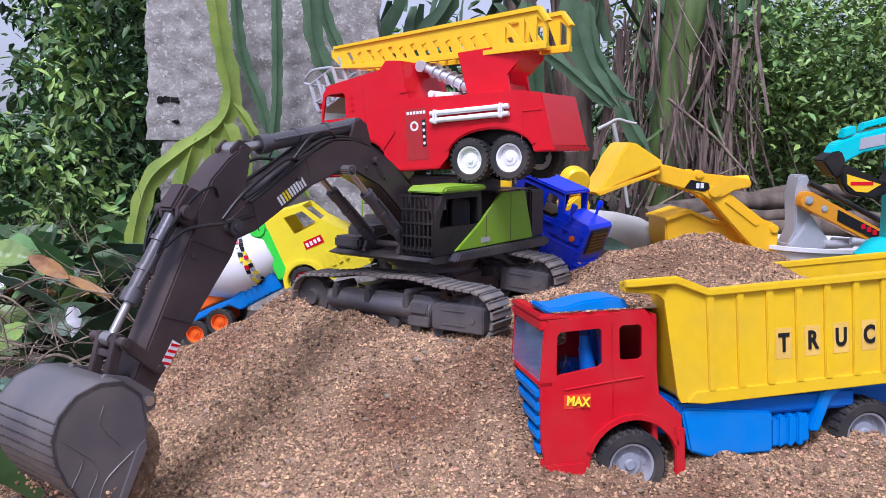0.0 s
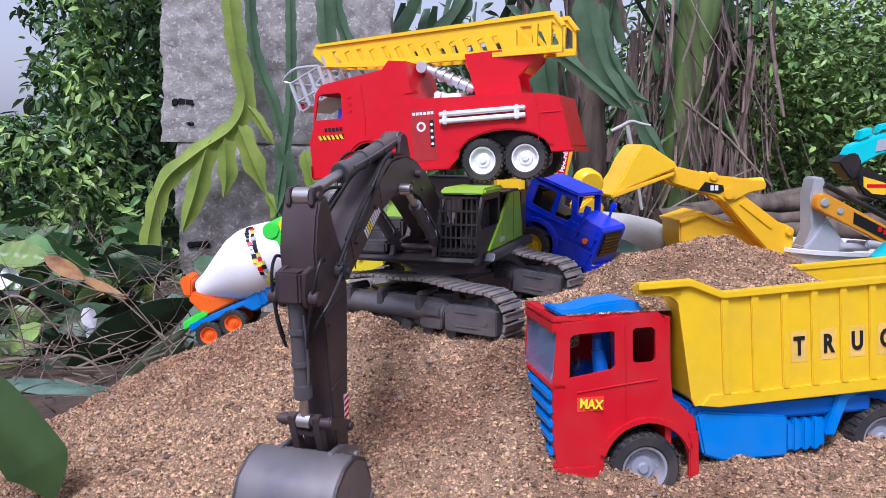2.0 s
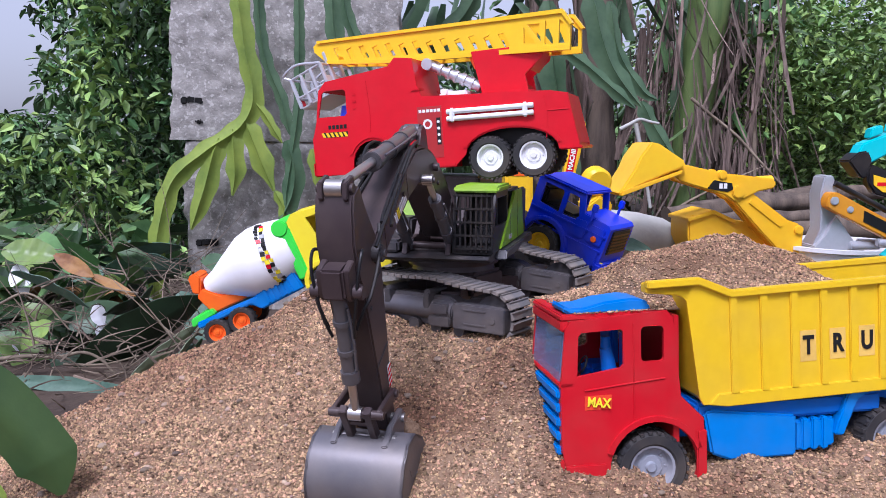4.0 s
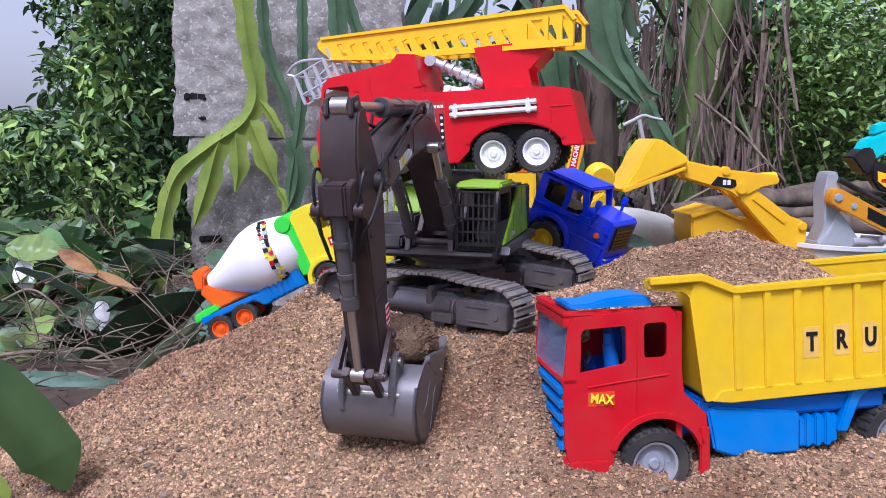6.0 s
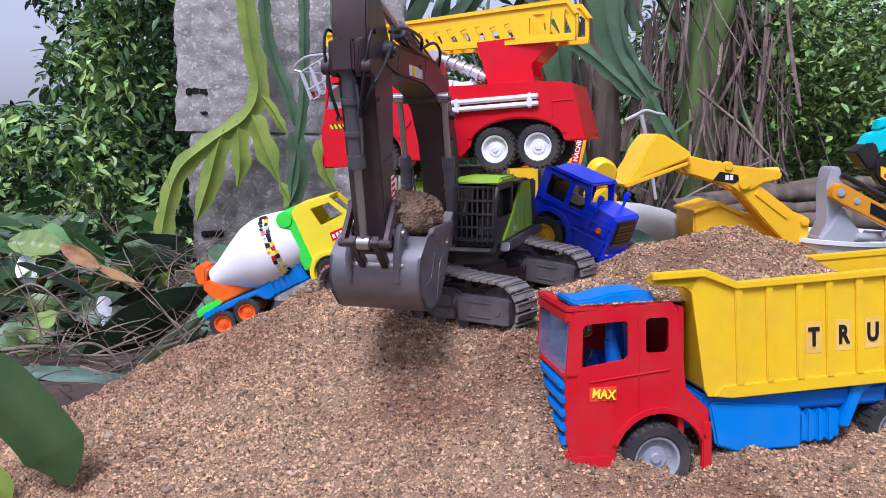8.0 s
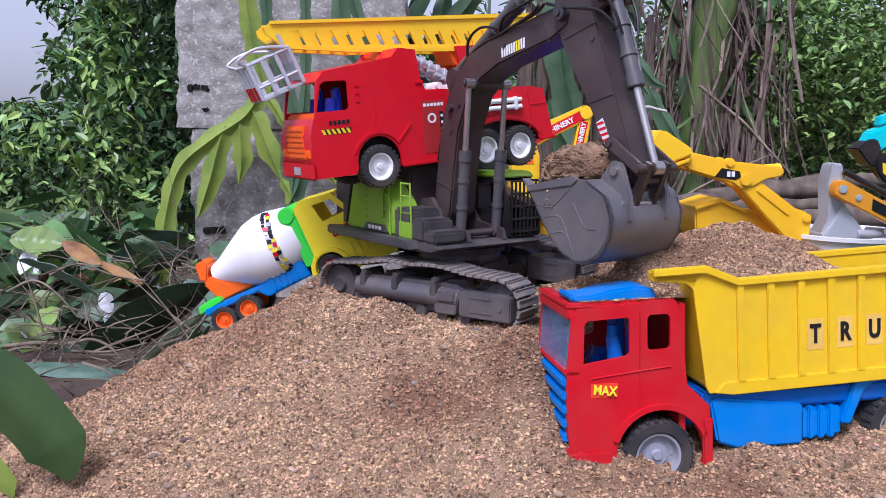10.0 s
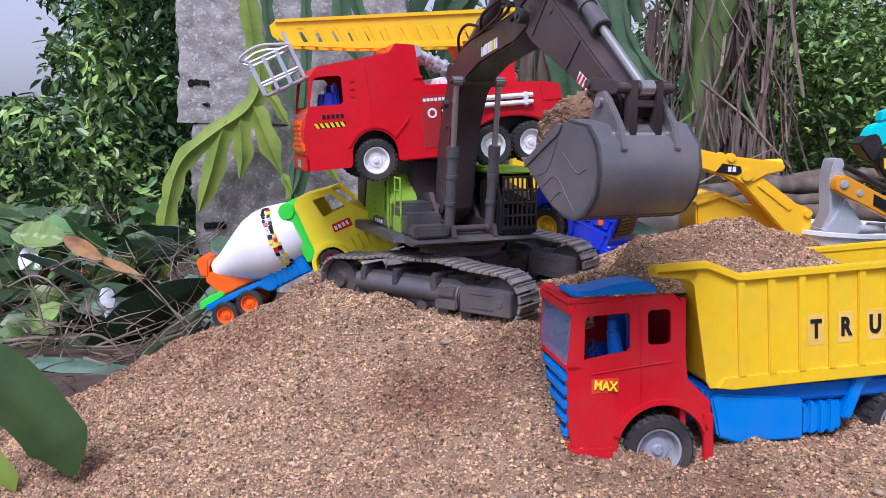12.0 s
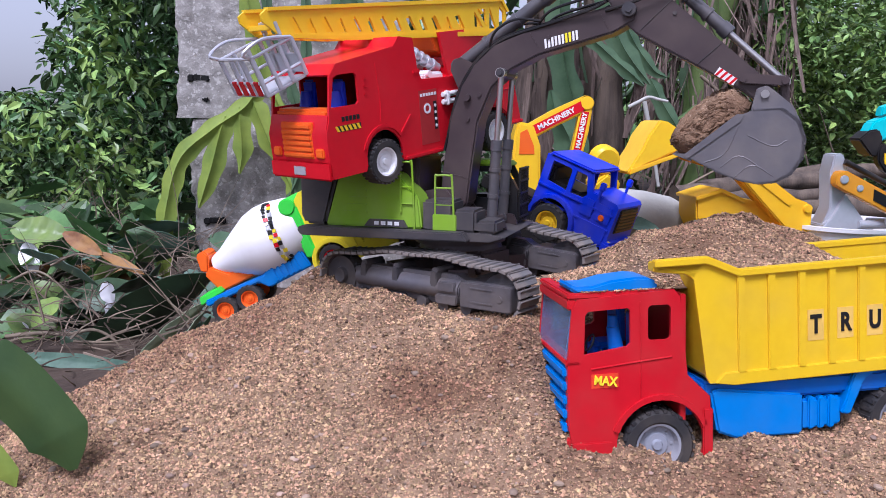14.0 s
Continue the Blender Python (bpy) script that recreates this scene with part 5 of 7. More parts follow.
    # grey ram from deck to ladder, with its lug
    for s in (1, -1):
        bm = bmesh.new()
        rod(bm, (-0.068, s * 0.020, 0.150), (0.026, s * 0.020, 0.198), 0.009, 0.007, 16, bevel=0.001)
        rod(bm, (0.026, s * 0.020 - 0.010, 0.198), (0.026, s * 0.020 + 0.010, 0.198), 0.010, seg=18)
        for k in range(5):
            x = -0.055 + k * 0.014
            rod(bm, (x, s * 0.020, 0.1566 + k * 0.0072), (x + 0.004, s * 0.020, 0.1587 + k * 0.0072), 0.0108, seg=16)
        part("ladder_ram", bm, M_SILVER, root, "silver grey ladder ram")
    bm = bmesh.new()
    box(bm, -0.050, 0.000, -0.050, 0.050, 0.132, 0.146, 0.003)
    rod(bm, (-0.01, -0.055, 0.145), (-0.01, 0.055, 0.145), 0.006)
    part("deck_pump", bm, M_WHITE, root, "white pump on the deck")
    # rescue cage hanging at the ladder's tip
    cage = bmesh.new()
    cm = swing @ Matrix.Translation((0.268, 0.014, 0.212)) @ pose(0, 0, 0, 0, 20, 0)
    A, B, H = 0.036, 0.048, 0.056
    box(cage, -A, A, -B, B, -H - 0.008, -H - 0.004, 0.001)
    basket = part("rescue_cage", cage, M_SILVER, root, "silver plastic rescue cage with bars", cm)
    for z in (-H + 0.014, -H + 0.052):
        for p, q in (((-A, -B), (A, -B)), ((A, -B), (A, B)), ((A, B), (-A, B)), ((-A, B), (-A, -B))):
            bm = bmesh.new()
            rod(bm, (*p, z), (*q, z), 0.0026, seg=8)
            part("cage_rail", bm, M_SILVER, basket)
    uprights = [(x, -B + k * 2 * B / 3) for k in range(4) for x in (-A, A)] + [(x, y) for x in (-A / 3, A / 3) for y in (-B, B)]
    for x, y in uprights:
        bm = bmesh.new()
        box(bm, x - 0.003, x + 0.003, y - 0.003, y + 0.003, -H - 0.006, -H + 0.054, 0.001)
        part("cage_bar", bm, M_SILVER, basket)
    for s in (1, -1):
        bm = bmesh.new()
        box(bm, -A - 0.003, -A + 0.003, s * 0.02 - 0.004, s * 0.02 + 0.004, -H, 0.022, 0.001)
        part("hanger", bm, M_SILVER, basket)
        bm = bmesh.new()
        pipe(bm, [(A, s * B, -H + 0.052), (A + 0.010, s * (B + 0.004), -H + 0.064), (A * 0.3, s * (B + 0.006), -H + 0.070), (-A, s * B, -H + 0.054)], 0.0026, 8)
        part("hand_rail", bm, M_SILVER, basket)
    bm = bmesh.new()
    box(bm, -A, -A + 0.003, -B, B, -H, -H + 0.03, 0.001)
    part("cage_panel", bm, M_SILVER, basket)
    for k in range(4):
        bm = bmesh.new()
        y = -B + 0.010 + k * 0.022
        box(bm, A + 0.001, A + 0.0040, y, y + 0.011, -H - 0.004, -H + 0.018, 0.0005)
        part("cage_stripe", bm, M_RED, basket, "dull red stripe on the cage")
    for s in (1, -1):
        wheel(root, 0.122, s * 0.057, 0.022, 0.036, 0.028, M_WHITE, s)
        wheel(root, -0.089, s * 0.057, 0.028, 0.037, 0.028, M_WHITE, s)
        wheel(root, -0.163, s * 0.057, 0.028, 0.037, 0.028, M_WHITE, s)
    bm = bmesh.new()
    box(bm, -0.185, 0.10, -0.040, 0.040, 0.030, 0.100, 0.003)
    box(bm, 0.10, 0.19, -0.040, 0.040, 0.030, 0.078, 0.003)
    part("underbody", bm, M_BLACK, root)
    bm = bmesh.new()
    box(bm, -0.18, 0.19, -0.035, 0.035, 0.016, 0.034, 0.003)
    for x in (0.122, -0.089, -0.163):
        rod(bm, (x, -0.05, 0.03), (x, 0.05, 0.03), 0.005)
    part("chassis", bm, M_BLACK, root)
    return root


engine = fire_engine()


# ---- the other toys round the heap ----
def mixer_truck():
    root = empty("mixer_truck", Matrix.Translation((-0.418, 1.56, 0.116)) @ pose(0, 0, 0, 0, -26.5, 0) @ pose(0, 0, 0, 0, 0, -4), "plastic toy concrete mixer with white drum climbing the sand slope", "toy truck")
    W = 0.048
    bm = bmesh.new()
    lathe(bm, [(0, 0.008), (0.020, 0.008), (0.023, 0.014), (0.028, 0.030), (0.048, 0.068), (0.066, 0.105), (0.071, 0.130), (0.070, 0.155), (0.062, 0.190), (0.056, 0.206), (0, 0.206)], 44,
          Matrix.Translation((0, 0, 0.082)) @ pose(0, 0, 0, 0, 0, -90))
    drum = part("drum", bm, M_WHITE, root, "white tapered plastic drum", smooth=60)
    cols = [M_FIRE, M_INK, M_LEMON, M_SILVER]
    pick = random.Random(6)
    for j in range(44):
        bm = bmesh.new()
        a = radians(20 + (j // 2) * 7.2)
        x = 0.160 + (0.0075 if j % 2 else -0.0015) + pick.uniform(-0.002, 0.002)
        r = 0.0712 - 0.22 * max(0, x - 0.155)
        w = pick.uniform(0.0030, 0.0050)
        box(bm, -w, w, -w * 0.9, w * 0.9, -0.0006, 0.0008, 0, Matrix.Translation((x, -r * math.sin(a), 0.082 + r * math.cos(a))) @ pose(0, 0, 0, math.degrees(a), 12.5, pick.uniform(-30, 30)))
        part("sticker", bm, pick.choice((M_FIRE, M_INK, M_INK, M_LEMON, M_SILVER)), drum, "coloured sticker band")
    bm = bmesh.new()
    plate(bm, [(0.194, 0.020), (0.196, 0.100), (0.192, 0.130), (0.212, 0.136), (0.222, 0.120), (0.216, 0.020)], -W - 0.004, W + 0.004, bevel=0.003)
    rod(bm, (0.205, -W - 0.006, 0.125), (0.205, W + 0.006, 0.125), 0.016, seg=20, bevel=0.002)
    part("drum_bracket", bm, M_GREEN, root, "bright green drum bracket")
    bm = bmesh.new()
    plate(bm, [(-0.030, 0.020), (-0.030, 0.034), (0.10, 0.030), (0.12, 0.042), (0.188, 0.044), (0.194, 0.004), (0.10, 0.002), (0.085, 0.020)], -W, W, bevel=0.003)
    for j in range(5):
        box(bm, 0.118 + j * 0.012, 0.124 + j * 0.012, -W - 0.003, W + 0.003, 0.008, 0.036, 0.001)
    part("chassis", bm, M_SKYBLUE, root, "blue plastic chassis")
    bm = bmesh.new()
    plate(bm, [(-0.044, 0.028), (-0.040, 0.044), (0.006, 0.046), (0.010, 0.034)], -W + 0.008, W - 0.008, bevel=0.002)
    part("tail_step", bm, M_GREEN, root)
    bm = bmesh.new()
    plate(bm, [(0.000, 0.034), (-0.014, 0.078), (0.004, 0.088), (0.030, 0.062), (0.075, 0.050), (0.078, 0.034)], -0.026, 0.026, bevel=0.003)
    plate(bm, [(-0.018, 0.086), (-0.012, 0.120), (0.006, 0.122), (0.012, 0.110), (-0.004, 0.080)], -0.024, 0.024, bevel=0.003)
    part("chute", bm, M_ORANGE, root, "orange chute and hopper")
    cab = bmesh.new()
    outline = [(0.205, 0.004), (0.222, 0.130), (0.236, 0.140), (0.300, 0.128), (0.318, 0.090), (0.350, 0.050), (0.366, 0.010), (0.366, -0.026), (0.270, -0.022)] + [(0.238 + 0.030 * math.cos(radians(a)), 0.0 + 0.030 * math.sin(radians(a))) for a in range(-20, 201, 20)]
    win = [(0.262, 0.086), (0.258, 0.122), (0.295, 0.118), (0.310, 0.086)]
    for s in (1, -1):
        plate(cab, outline, *sorted((s * (W - 0.004), s * W)), (win,))
    plate(cab, [(0.205, 0.004), (0.222, 0.130), (0.236, 0.140), (0.300, 0.128), (0.298, 0.122), (0.238, 0.133), (0.228, 0.126), (0.212, 0.004)], -W + 0.003, W - 0.003)
    plate(cab, [(0.318, 0.090), (0.350, 0.050), (0.366, 0.010), (0.366, -0.026), (0.358, -0.026), (0.358, 0.008), (0.344, 0.046), (0.312, 0.086)], -W + 0.003, W - 0.003)
    c = part("cab", cab, M_LEMON, root, "lemon yellow plastic cab", smooth=30)
    bm = bmesh.new()
    box(bm, 0.244, 0.312, -W + 0.005, W - 0.005, 0.030, 0.070, 0.005)
    part("cab_inside", bm, M_LEMON, c)
    for s in (1, -1):
        bm = bmesh.new()
        arch = [(0.238 + 0.040 * math.cos(radians(a)), 0.0 + 0.040 * math.sin(radians(a))) for a in range(0, 181, 15)] + [(0.238 + 0.031 * math.cos(radians(a)), 0.0 + 0.031 * math.sin(radians(a))) for a in range(180, -1, -15)]
        plate(bm, arch, *sorted((s * W, s * (W + 0.005))), bevel=0.001)
        for j in range(4):
            box(bm, 0.285 + j * 0.014, 0.293 + j * 0.014, *sorted((s * W, s * (W + 0.003))), 0.0, 0.030, 0.001)
        part("wheel_arch", bm, M_LEMON, c)
        bm = bmesh.new()
        plate(bm, [(0.268, 0.050), (0.270, 0.066), (0.306, 0.064), (0.306, 0.048)], *sorted((s * W, s * (W + 0.0006))))
        part("badge", bm, M_FIRE, c, "red badge with pale bars")
        bm = bmesh.new()
        for j in range(4):
            box(bm, 0.272 + j * 0.008, 0.277 + j * 0.008, *sorted((s * (W + 0.0004), s * (W + 0.001))), 0.053, 0.061, 0)
        part("badge_bar", bm, M_WHITE, c)
        for x, mat in ((0.0, M_ORANGE), (0.054, M_ORANGE), (0.238, M_FIRE)):
            wheel(root, x, s * 0.042, 0.0, 0.027, 0.022, mat, s, lugs=18)
    return root


def blue_truck():
    root = empty("blue_truck", Matrix.Translation((0.248, 1.64, 0.279)) @ pose(0, 0, 0, 0, 0, -38) @ pose(0, 0, 0, 0, 20, 0), "blue plastic toy truck tipped nose-down behind the sand", "toy truck")
    W = 0.052
    cab = bmesh.new()
    outline = [(-0.055, 0.020), (-0.050, 0.122), (-0.040, 0.130), (0.046, 0.130), (0.056, 0.124), (0.066, 0.090), (0.122, 0.088), (0.128, 0.082), (0.128, -0.002), (0.050, -0.016), (0.045, 0.0)] + [(0.0 + 0.045 * math.cos(radians(a)), 0.0 + 0.045 * math.sin(radians(a))) for a in range(15, 166, 15)]
    win = [(-0.036, 0.074), (-0.036, 0.116), (0.006, 0.116), (0.010, 0.112), (0.010, 0.070)]
    win2 = [(0.020, 0.070), (0.020, 0.116), (0.044, 0.116), (0.056, 0.082), (0.052, 0.072)]
    for s in (1, -1):
        plate(cab, outline, *sorted((s * (W - 0.005), s * W)), (win, win2))
    box(cab, -0.047, 0.058, -W - 0.003, W + 0.003, 0.124, 0.132, 0.003)
    box(cab, -0.056, -0.050, -W + 0.004, W - 0.004, 0.030, 0.124, 0.001)
    plate(cab, [(0.060, 0.092), (0.122, 0.088), (0.128, 0.082), (0.128, -0.002), (0.122, -0.002), (0.120, 0.080), (0.060, 0.084)], -W + 0.003, W - 0.003)
    box(cab, 0.064, 0.090, -W + 0.003, W - 0.003, 0.0, 0.086, 0.003)
    for z in (0.030, 0.060):
        box(cab, -0.052, 0.124, -W - 0.0035, -W, z, z + 0.006, 0.0015)
    c = part("cab", cab, M_NAVY, root, "deep blue moulded cab and bonnet", smooth=30)
    bm = bmesh.new()
    box(bm, 0.124, 0.131, -0.038, 0.038, 0.028, 0.078, 0.002)
    part("grille", bm, M_BLACK, root, "dark radiator grille with bronze bars")
    for j in range(6):
        bm = bmesh.new()
        box(bm, 0.130, 0.133, -0.036, 0.036, 0.032 + j * 0.007, 0.035 + j * 0.007, 0.0005)
        part("grille_bar", bm, material("bronze bar", (0.16, 0.08, 0.03), 0.4, 0.5), root)
    bm = bmesh.new()
    box(bm, 0.120, 0.140, -W - 0.006, W + 0.006, -0.014, 0.012, 0.004)
    part("bumper", bm, M_NAVY, root)
    for s in (1, -1):
        bm = bmesh.new()
        strip = [(0.055 * math.cos(radians(a)), 0.055 * math.sin(radians(a))) for a in range(0, 181, 15)] + [(0.046 * math.cos(radians(a)), 0.046 * math.sin(radians(a))) for a in range(180, -1, -15)]
        plate(bm, strip, *sorted((s * (W - 0.012), s * (W + 0.010))), bevel=0.001)
        part("mudguard", bm, M_NAVY, c)
        bm = bmesh.new()
        for x0, x1, z0, z1 in ((0.052, 0.080, 0.042, 0.078), (0.085, 0.120, 0.042, 0.078), (0.056, 0.120, 0.000, 0.034)):
            plate(bm, rounded(x0, x1, z0, z1, 0.004), *sorted((s * W, s * (W + 0.003))), bevel=0.0012)
        part("side_panel", bm, M_NAVY, c)
        bm = bmesh.new()
        rod(bm, (0.102, s * (W - 0.001), 0.052), (0.102, s * (W + 0.006), 0.052), 0.006, seg=14, bevel=0.001)
        part("indicator", bm, M_ORANGE, root, "small orange indicator")
        bm = bmesh.new()
        rod(bm, (0.126, s * 0.045, 0.006), (0.133, s * 0.045, 0.006), 0.007, seg=14)
        part("headlight", bm, M_LEMON, root)
        wheel(root, 0.0, s * 0.052, -0.004, 0.040, 0.030, M_LADDER, s, lugs=20)
        wheel(root, 0.092, s * 0.040, -0.034, 0.032, 0.028, M_LADDER, s, lugs=20)
    bm = bmesh.new()
    rod(bm, (0.085, -W - 0.006, 0.085), (0.085, -W - 0.006, 0.108), 0.003, seg=8)
    rod(bm, (0.085, W + 0.006, 0.085), (0.085, W + 0.006, 0.108), 0.003, seg=8)
    box(bm, 0.080, 0.092, -W - 0.010, -W - 0.002, 0.102, 0.118, 0.002)
    box(bm, 0.080, 0.092, W + 0.002, W + 0.010, 0.102, 0.118, 0.002)
    part("mirror", bm, M_NAVY, root)
    bm = bmesh.new()
    box(bm, -0.04, 0.04, -0.04, 0.04, 0.03, 0.075, 0.006)
    box(bm, -0.046, -0.03, -0.04, 0.04, 0.07, 0.105, 0.004)
    part("seat", bm, M_BLACK, root)
    bm = bmesh.new()
    box(bm, -0.20, -0.04, -0.03, 0.03, -0.01, 0.02, 0.004)
    part("chassis", bm, M_BLACK, root)
    return root


def round_plate(bm, x, z, r, y0, y1):
    rod(bm, (x, y0, z), (x, y1, z), r, seg=24, bevel=0.002)


def yellow_loader():
    """A toy loader with its shovel arm raised; x to the right of the arm's elbow, seen from its flank."""
    root = empty("yellow_loader", Matrix.Translation((0.705, 1.90, 0.357)) @ pose(0, 0, 0, 0, 0, 6), "yellow plastic toy loader with its shovel arm folded up", "toy loader")
    bm = bmesh.new()
    out = [(-0.300, 0.004), (-0.292, 0.014), (-0.262, 0.060), (-0.250, 0.088), (-0.225, 0.122), (-0.205, 0.118), (-0.142, 0.078), (-0.142, 0.066), (-0.152, 0.062), (-0.200, 0.044), (-0.262, 0.018), (-0.285, 0.002)]
    plate(bm, out, -0.060, 0.060, bevel=0.004)
    shovel = part("shovel", bm, M_LADDER, root, "raised bright yellow shovel")
    bm = bmesh.new()
    plate(bm, [(-0.292, 0.000), (-0.152, 0.050), (-0.150, 0.058), (-0.290, 0.012)], -0.064, 0.064, bevel=0.001)
    for s in (1, -1):
        plate(bm, [(-0.150, 0.048), (-0.168, 0.058), (-0.140, 0.082), (-0.132, 0.062)], s * 0.02 - 0.004, s * 0.02 + 0.004)
    part("shovel_edge", bm, M_DIGGER, shovel)
    for s in (1, -1):
        bm = bmesh.new()
        y0, y1 = sorted((s * 0.018, s * 0.032))
        plate(bm, [(-0.158, 0.046), (-0.150, 0.066), (-0.130, 0.070), (-0.040, 0.050), (0.0, 0.046), (0.085, 0.036), (0.096, 0.026), (0.090, 0.014), (0.050, 0.006), (0.020, -0.010), (-0.010, -0.016), (-0.030, -0.002), (-0.14, 0.030)], y0, y1, bevel=0.003)
        a = part("upper_arm", bm, M_DIGGER, root, "yellow plastic upper arm")
        bm = bmesh.new()
        round_plate(bm, -0.146, 0.056, 0.013, *sorted((s * 0.017, s * 0.037)))
        round_plate(bm, 0.000, 0.006, 0.015, *sorted((s * 0.017, s * 0.037)))
        round_plate(bm, -0.040, 0.046, 0.011, *sorted((s * 0.017, s * 0.036)))
        part("pivot", bm, M_DIGGER, a)
        bm = bmesh.new()
        plate(bm, [(-0.076, 0.014), (-0.060, 0.034), (-0.016, 0.026), (-0.012, 0.012), (-0.026, 0.006)], *sorted((s * 0.031, s * 0.0335)))
        part("decal", bm, M_INK, a, "black decal with pale bars")
        bm = bmesh.new()
        for j in range(2):
            box(bm, -0.047 + j * 0.011, -0.039 + j * 0.011, *sorted((s * 0.033, s * 0.0342)), 0.014, 0.026, 0)
        part("decal_bar", bm, M_WHITE, a)
        bm = bmesh.new()
        plate(bm, [(-0.012, -0.010), (0.010, 0.014), (0.040, 0.002), (0.130, -0.062), (0.160, -0.072), (0.172, -0.090), (0.170, -0.150), (0.150, -0.215), (0.118, -0.205), (0.132, -0.150), (0.110, -0.135), (0.050, -0.075)], y0 - s * 0.004, y1 - s * 0.004, bevel=0.003)
        b = part("lower_arm", bm, M_DIGGER, root, "yellow plastic lower arm")
        bm = bmesh.new()
        round_plate(bm, 0.158, -0.086, 0.011, *sorted((s * 0.012, s * 0.034)))
        round_plate(bm, 0.160, -0.136, 0.010, *sorted((s * 0.012, s * 0.034)))
        plate(bm, [(0.03, -0.02), (0.11, -0.078), (0.118, -0.072), (0.036, -0.012)], *sorted((s * 0.026, s * 0.031)))
        part("pivot", bm, M_DIGGER, b)
    bm = bmesh.new()
    rod(bm, (0.060, 0, 0.026), (0.098, 0, 0.028), 0.015, seg=20)
    rod(bm, (0.0, -0.03, 0.006), (0.0, 0.03, 0.006), 0.008)
    rod(bm, (0.158, -0.03, -0.086), (0.158, 0.03, -0.086), 0.008)
    part("cylinder", bm, M_DIGGER, root)
    # body below: shallow tub, foot and a yellow dish
    bm = bmesh.new()
    plate(bm, [(-0.148, -0.062), (-0.138, -0.054), (-0.088, -0.044), (-0.030, -0.070), (0.050, -0.084), (0.096, -0.094), (0.090, -0.130), (0.040, -0.150), (-0.120, -0.165), (-0.146, -0.11)], 0.02, 0.13, bevel=0.004)
    plate(bm, [(-0.152, -0.060), (-0.088, -0.040), (-0.030, -0.066), (0.05, -0.080), (0.05, -0.088), (-0.030, -0.075), (-0.088, -0.050), (-0.150, -0.068)], 0.012, 0.138, bevel=0.001)
    part("tub", bm, M_DIGGER, root, "yellow plastic loader tub", Matrix.Translation((0.052, 0, 0)))
    bm = bmesh.new()
    box(bm, 0.060, 0.100, 0.018, 0.10, -0.125, -0.095, 0.003)
    part("tub_latch", bm, M_ORANGE, root, "", Matrix.Translation((0.045, 0, 0)))
    bm = bmesh.new()
    plate(bm, [(0.10, -0.215), (0.11, -0.19), (0.32, -0.205), (0.34, -0.222), (0.33, -0.24), (0.11, -0.24)], -0.05, 0.05, bevel=0.004)
    box(bm, 0.02, 0.30, -0.04, 0.10, -0.40, -0.235, 0.01)
    part("base", bm, M_DIGGER, root, "orange-yellow base")
    return root


def label_arm():
    """A yellow toy digger arm with a red name strip."""
    root = empty("yellow_digger", Matrix.Translation((0.150, 1.93, 0.40)) @ pose(0, 0, 0, 0, 0, 0), "yellow plastic toy digger with red lettered strips", "toy digger")
    k = 0.00138
    a0, a1, a2 = Vector((0.045, 0, 0.045)), Vector((0.190, 0, 0.118)), Vector((0.166, 0, -0.010))
    for name, p, q, w in (("boom", a0, a1, 0.018), ("dipper", a1, a2, 0.014)):
        d = q - p
        ang = math.degrees(math.atan2(d.z, d.x))
        m = Matrix.Translation(p) @ pose(0, 0, 0, 0, -ang, 0)
        bm = bmesh.new()
        plate(bm, [(-0.014, -w), (-0.018, 0), (-0.010, w), (d.length * 0.5, w * 1.25), (d.length + 0.008, w), (d.length + 0.016, 0), (d.length + 0.006, -w), (d.length * 0.5, -w * 0.9)], -0.016, 0.016, bevel=0.003)
        ob = part(name, bm, M_LADDER, root, "yellow plastic " + name, m)
        bm = bmesh.new()
        plate(bm, [(0.02, -w * 0.62), (0.02, w * 0.62), (d.length - 0.012, w * 0.62), (d.length - 0.012, -w * 0.62)], -0.0172, -0.016)
        part("strip", bm, M_FIRE, ob, "red lettered strip")
        mm = Matrix.Translation((d.length * 0.5, -0.0176, 0)) @ pose(0, 0, 0, 90, 0, 0)
        if name == "dipper":
            mm = mm @ pose(0, 0, 0, 0, 0, 180)
        lettering("letter", "MACHINERY", 0.017 if name == "boom" else 0.015, M_WHITE, ob, mm, label="white word MACHINERY")
    bm = bmesh.new()
    round_plate(bm, a1.x, a1.z, 0.016, -0.019, 0.019)
    plate(bm, [(0.01, -0.10), (0.015, 0.04), (0.025, 0.075), (0.060, 0.07), (0.078, 0.02), (0.08, -0.10)], -0.05, 0.05, bevel=0.006)
    part("body", bm, M_LADDER, root)
    bm = bmesh.new()
    plate(bm, [(0.028, 0.0), (0.030, 0.05), (0.046, 0.058), (0.062, 0.02), (0.064, 0.0)], -0.0512, 0.0512)
    part("window_decal", bm, M_ORANGE, root)
    bm = bmesh.new()
    box(bm, -0.10, 0.12, -0.08, 0.08, -0.30, -0.10, 0.012)
    part("tracks", bm, M_BLACK, root)
    return root


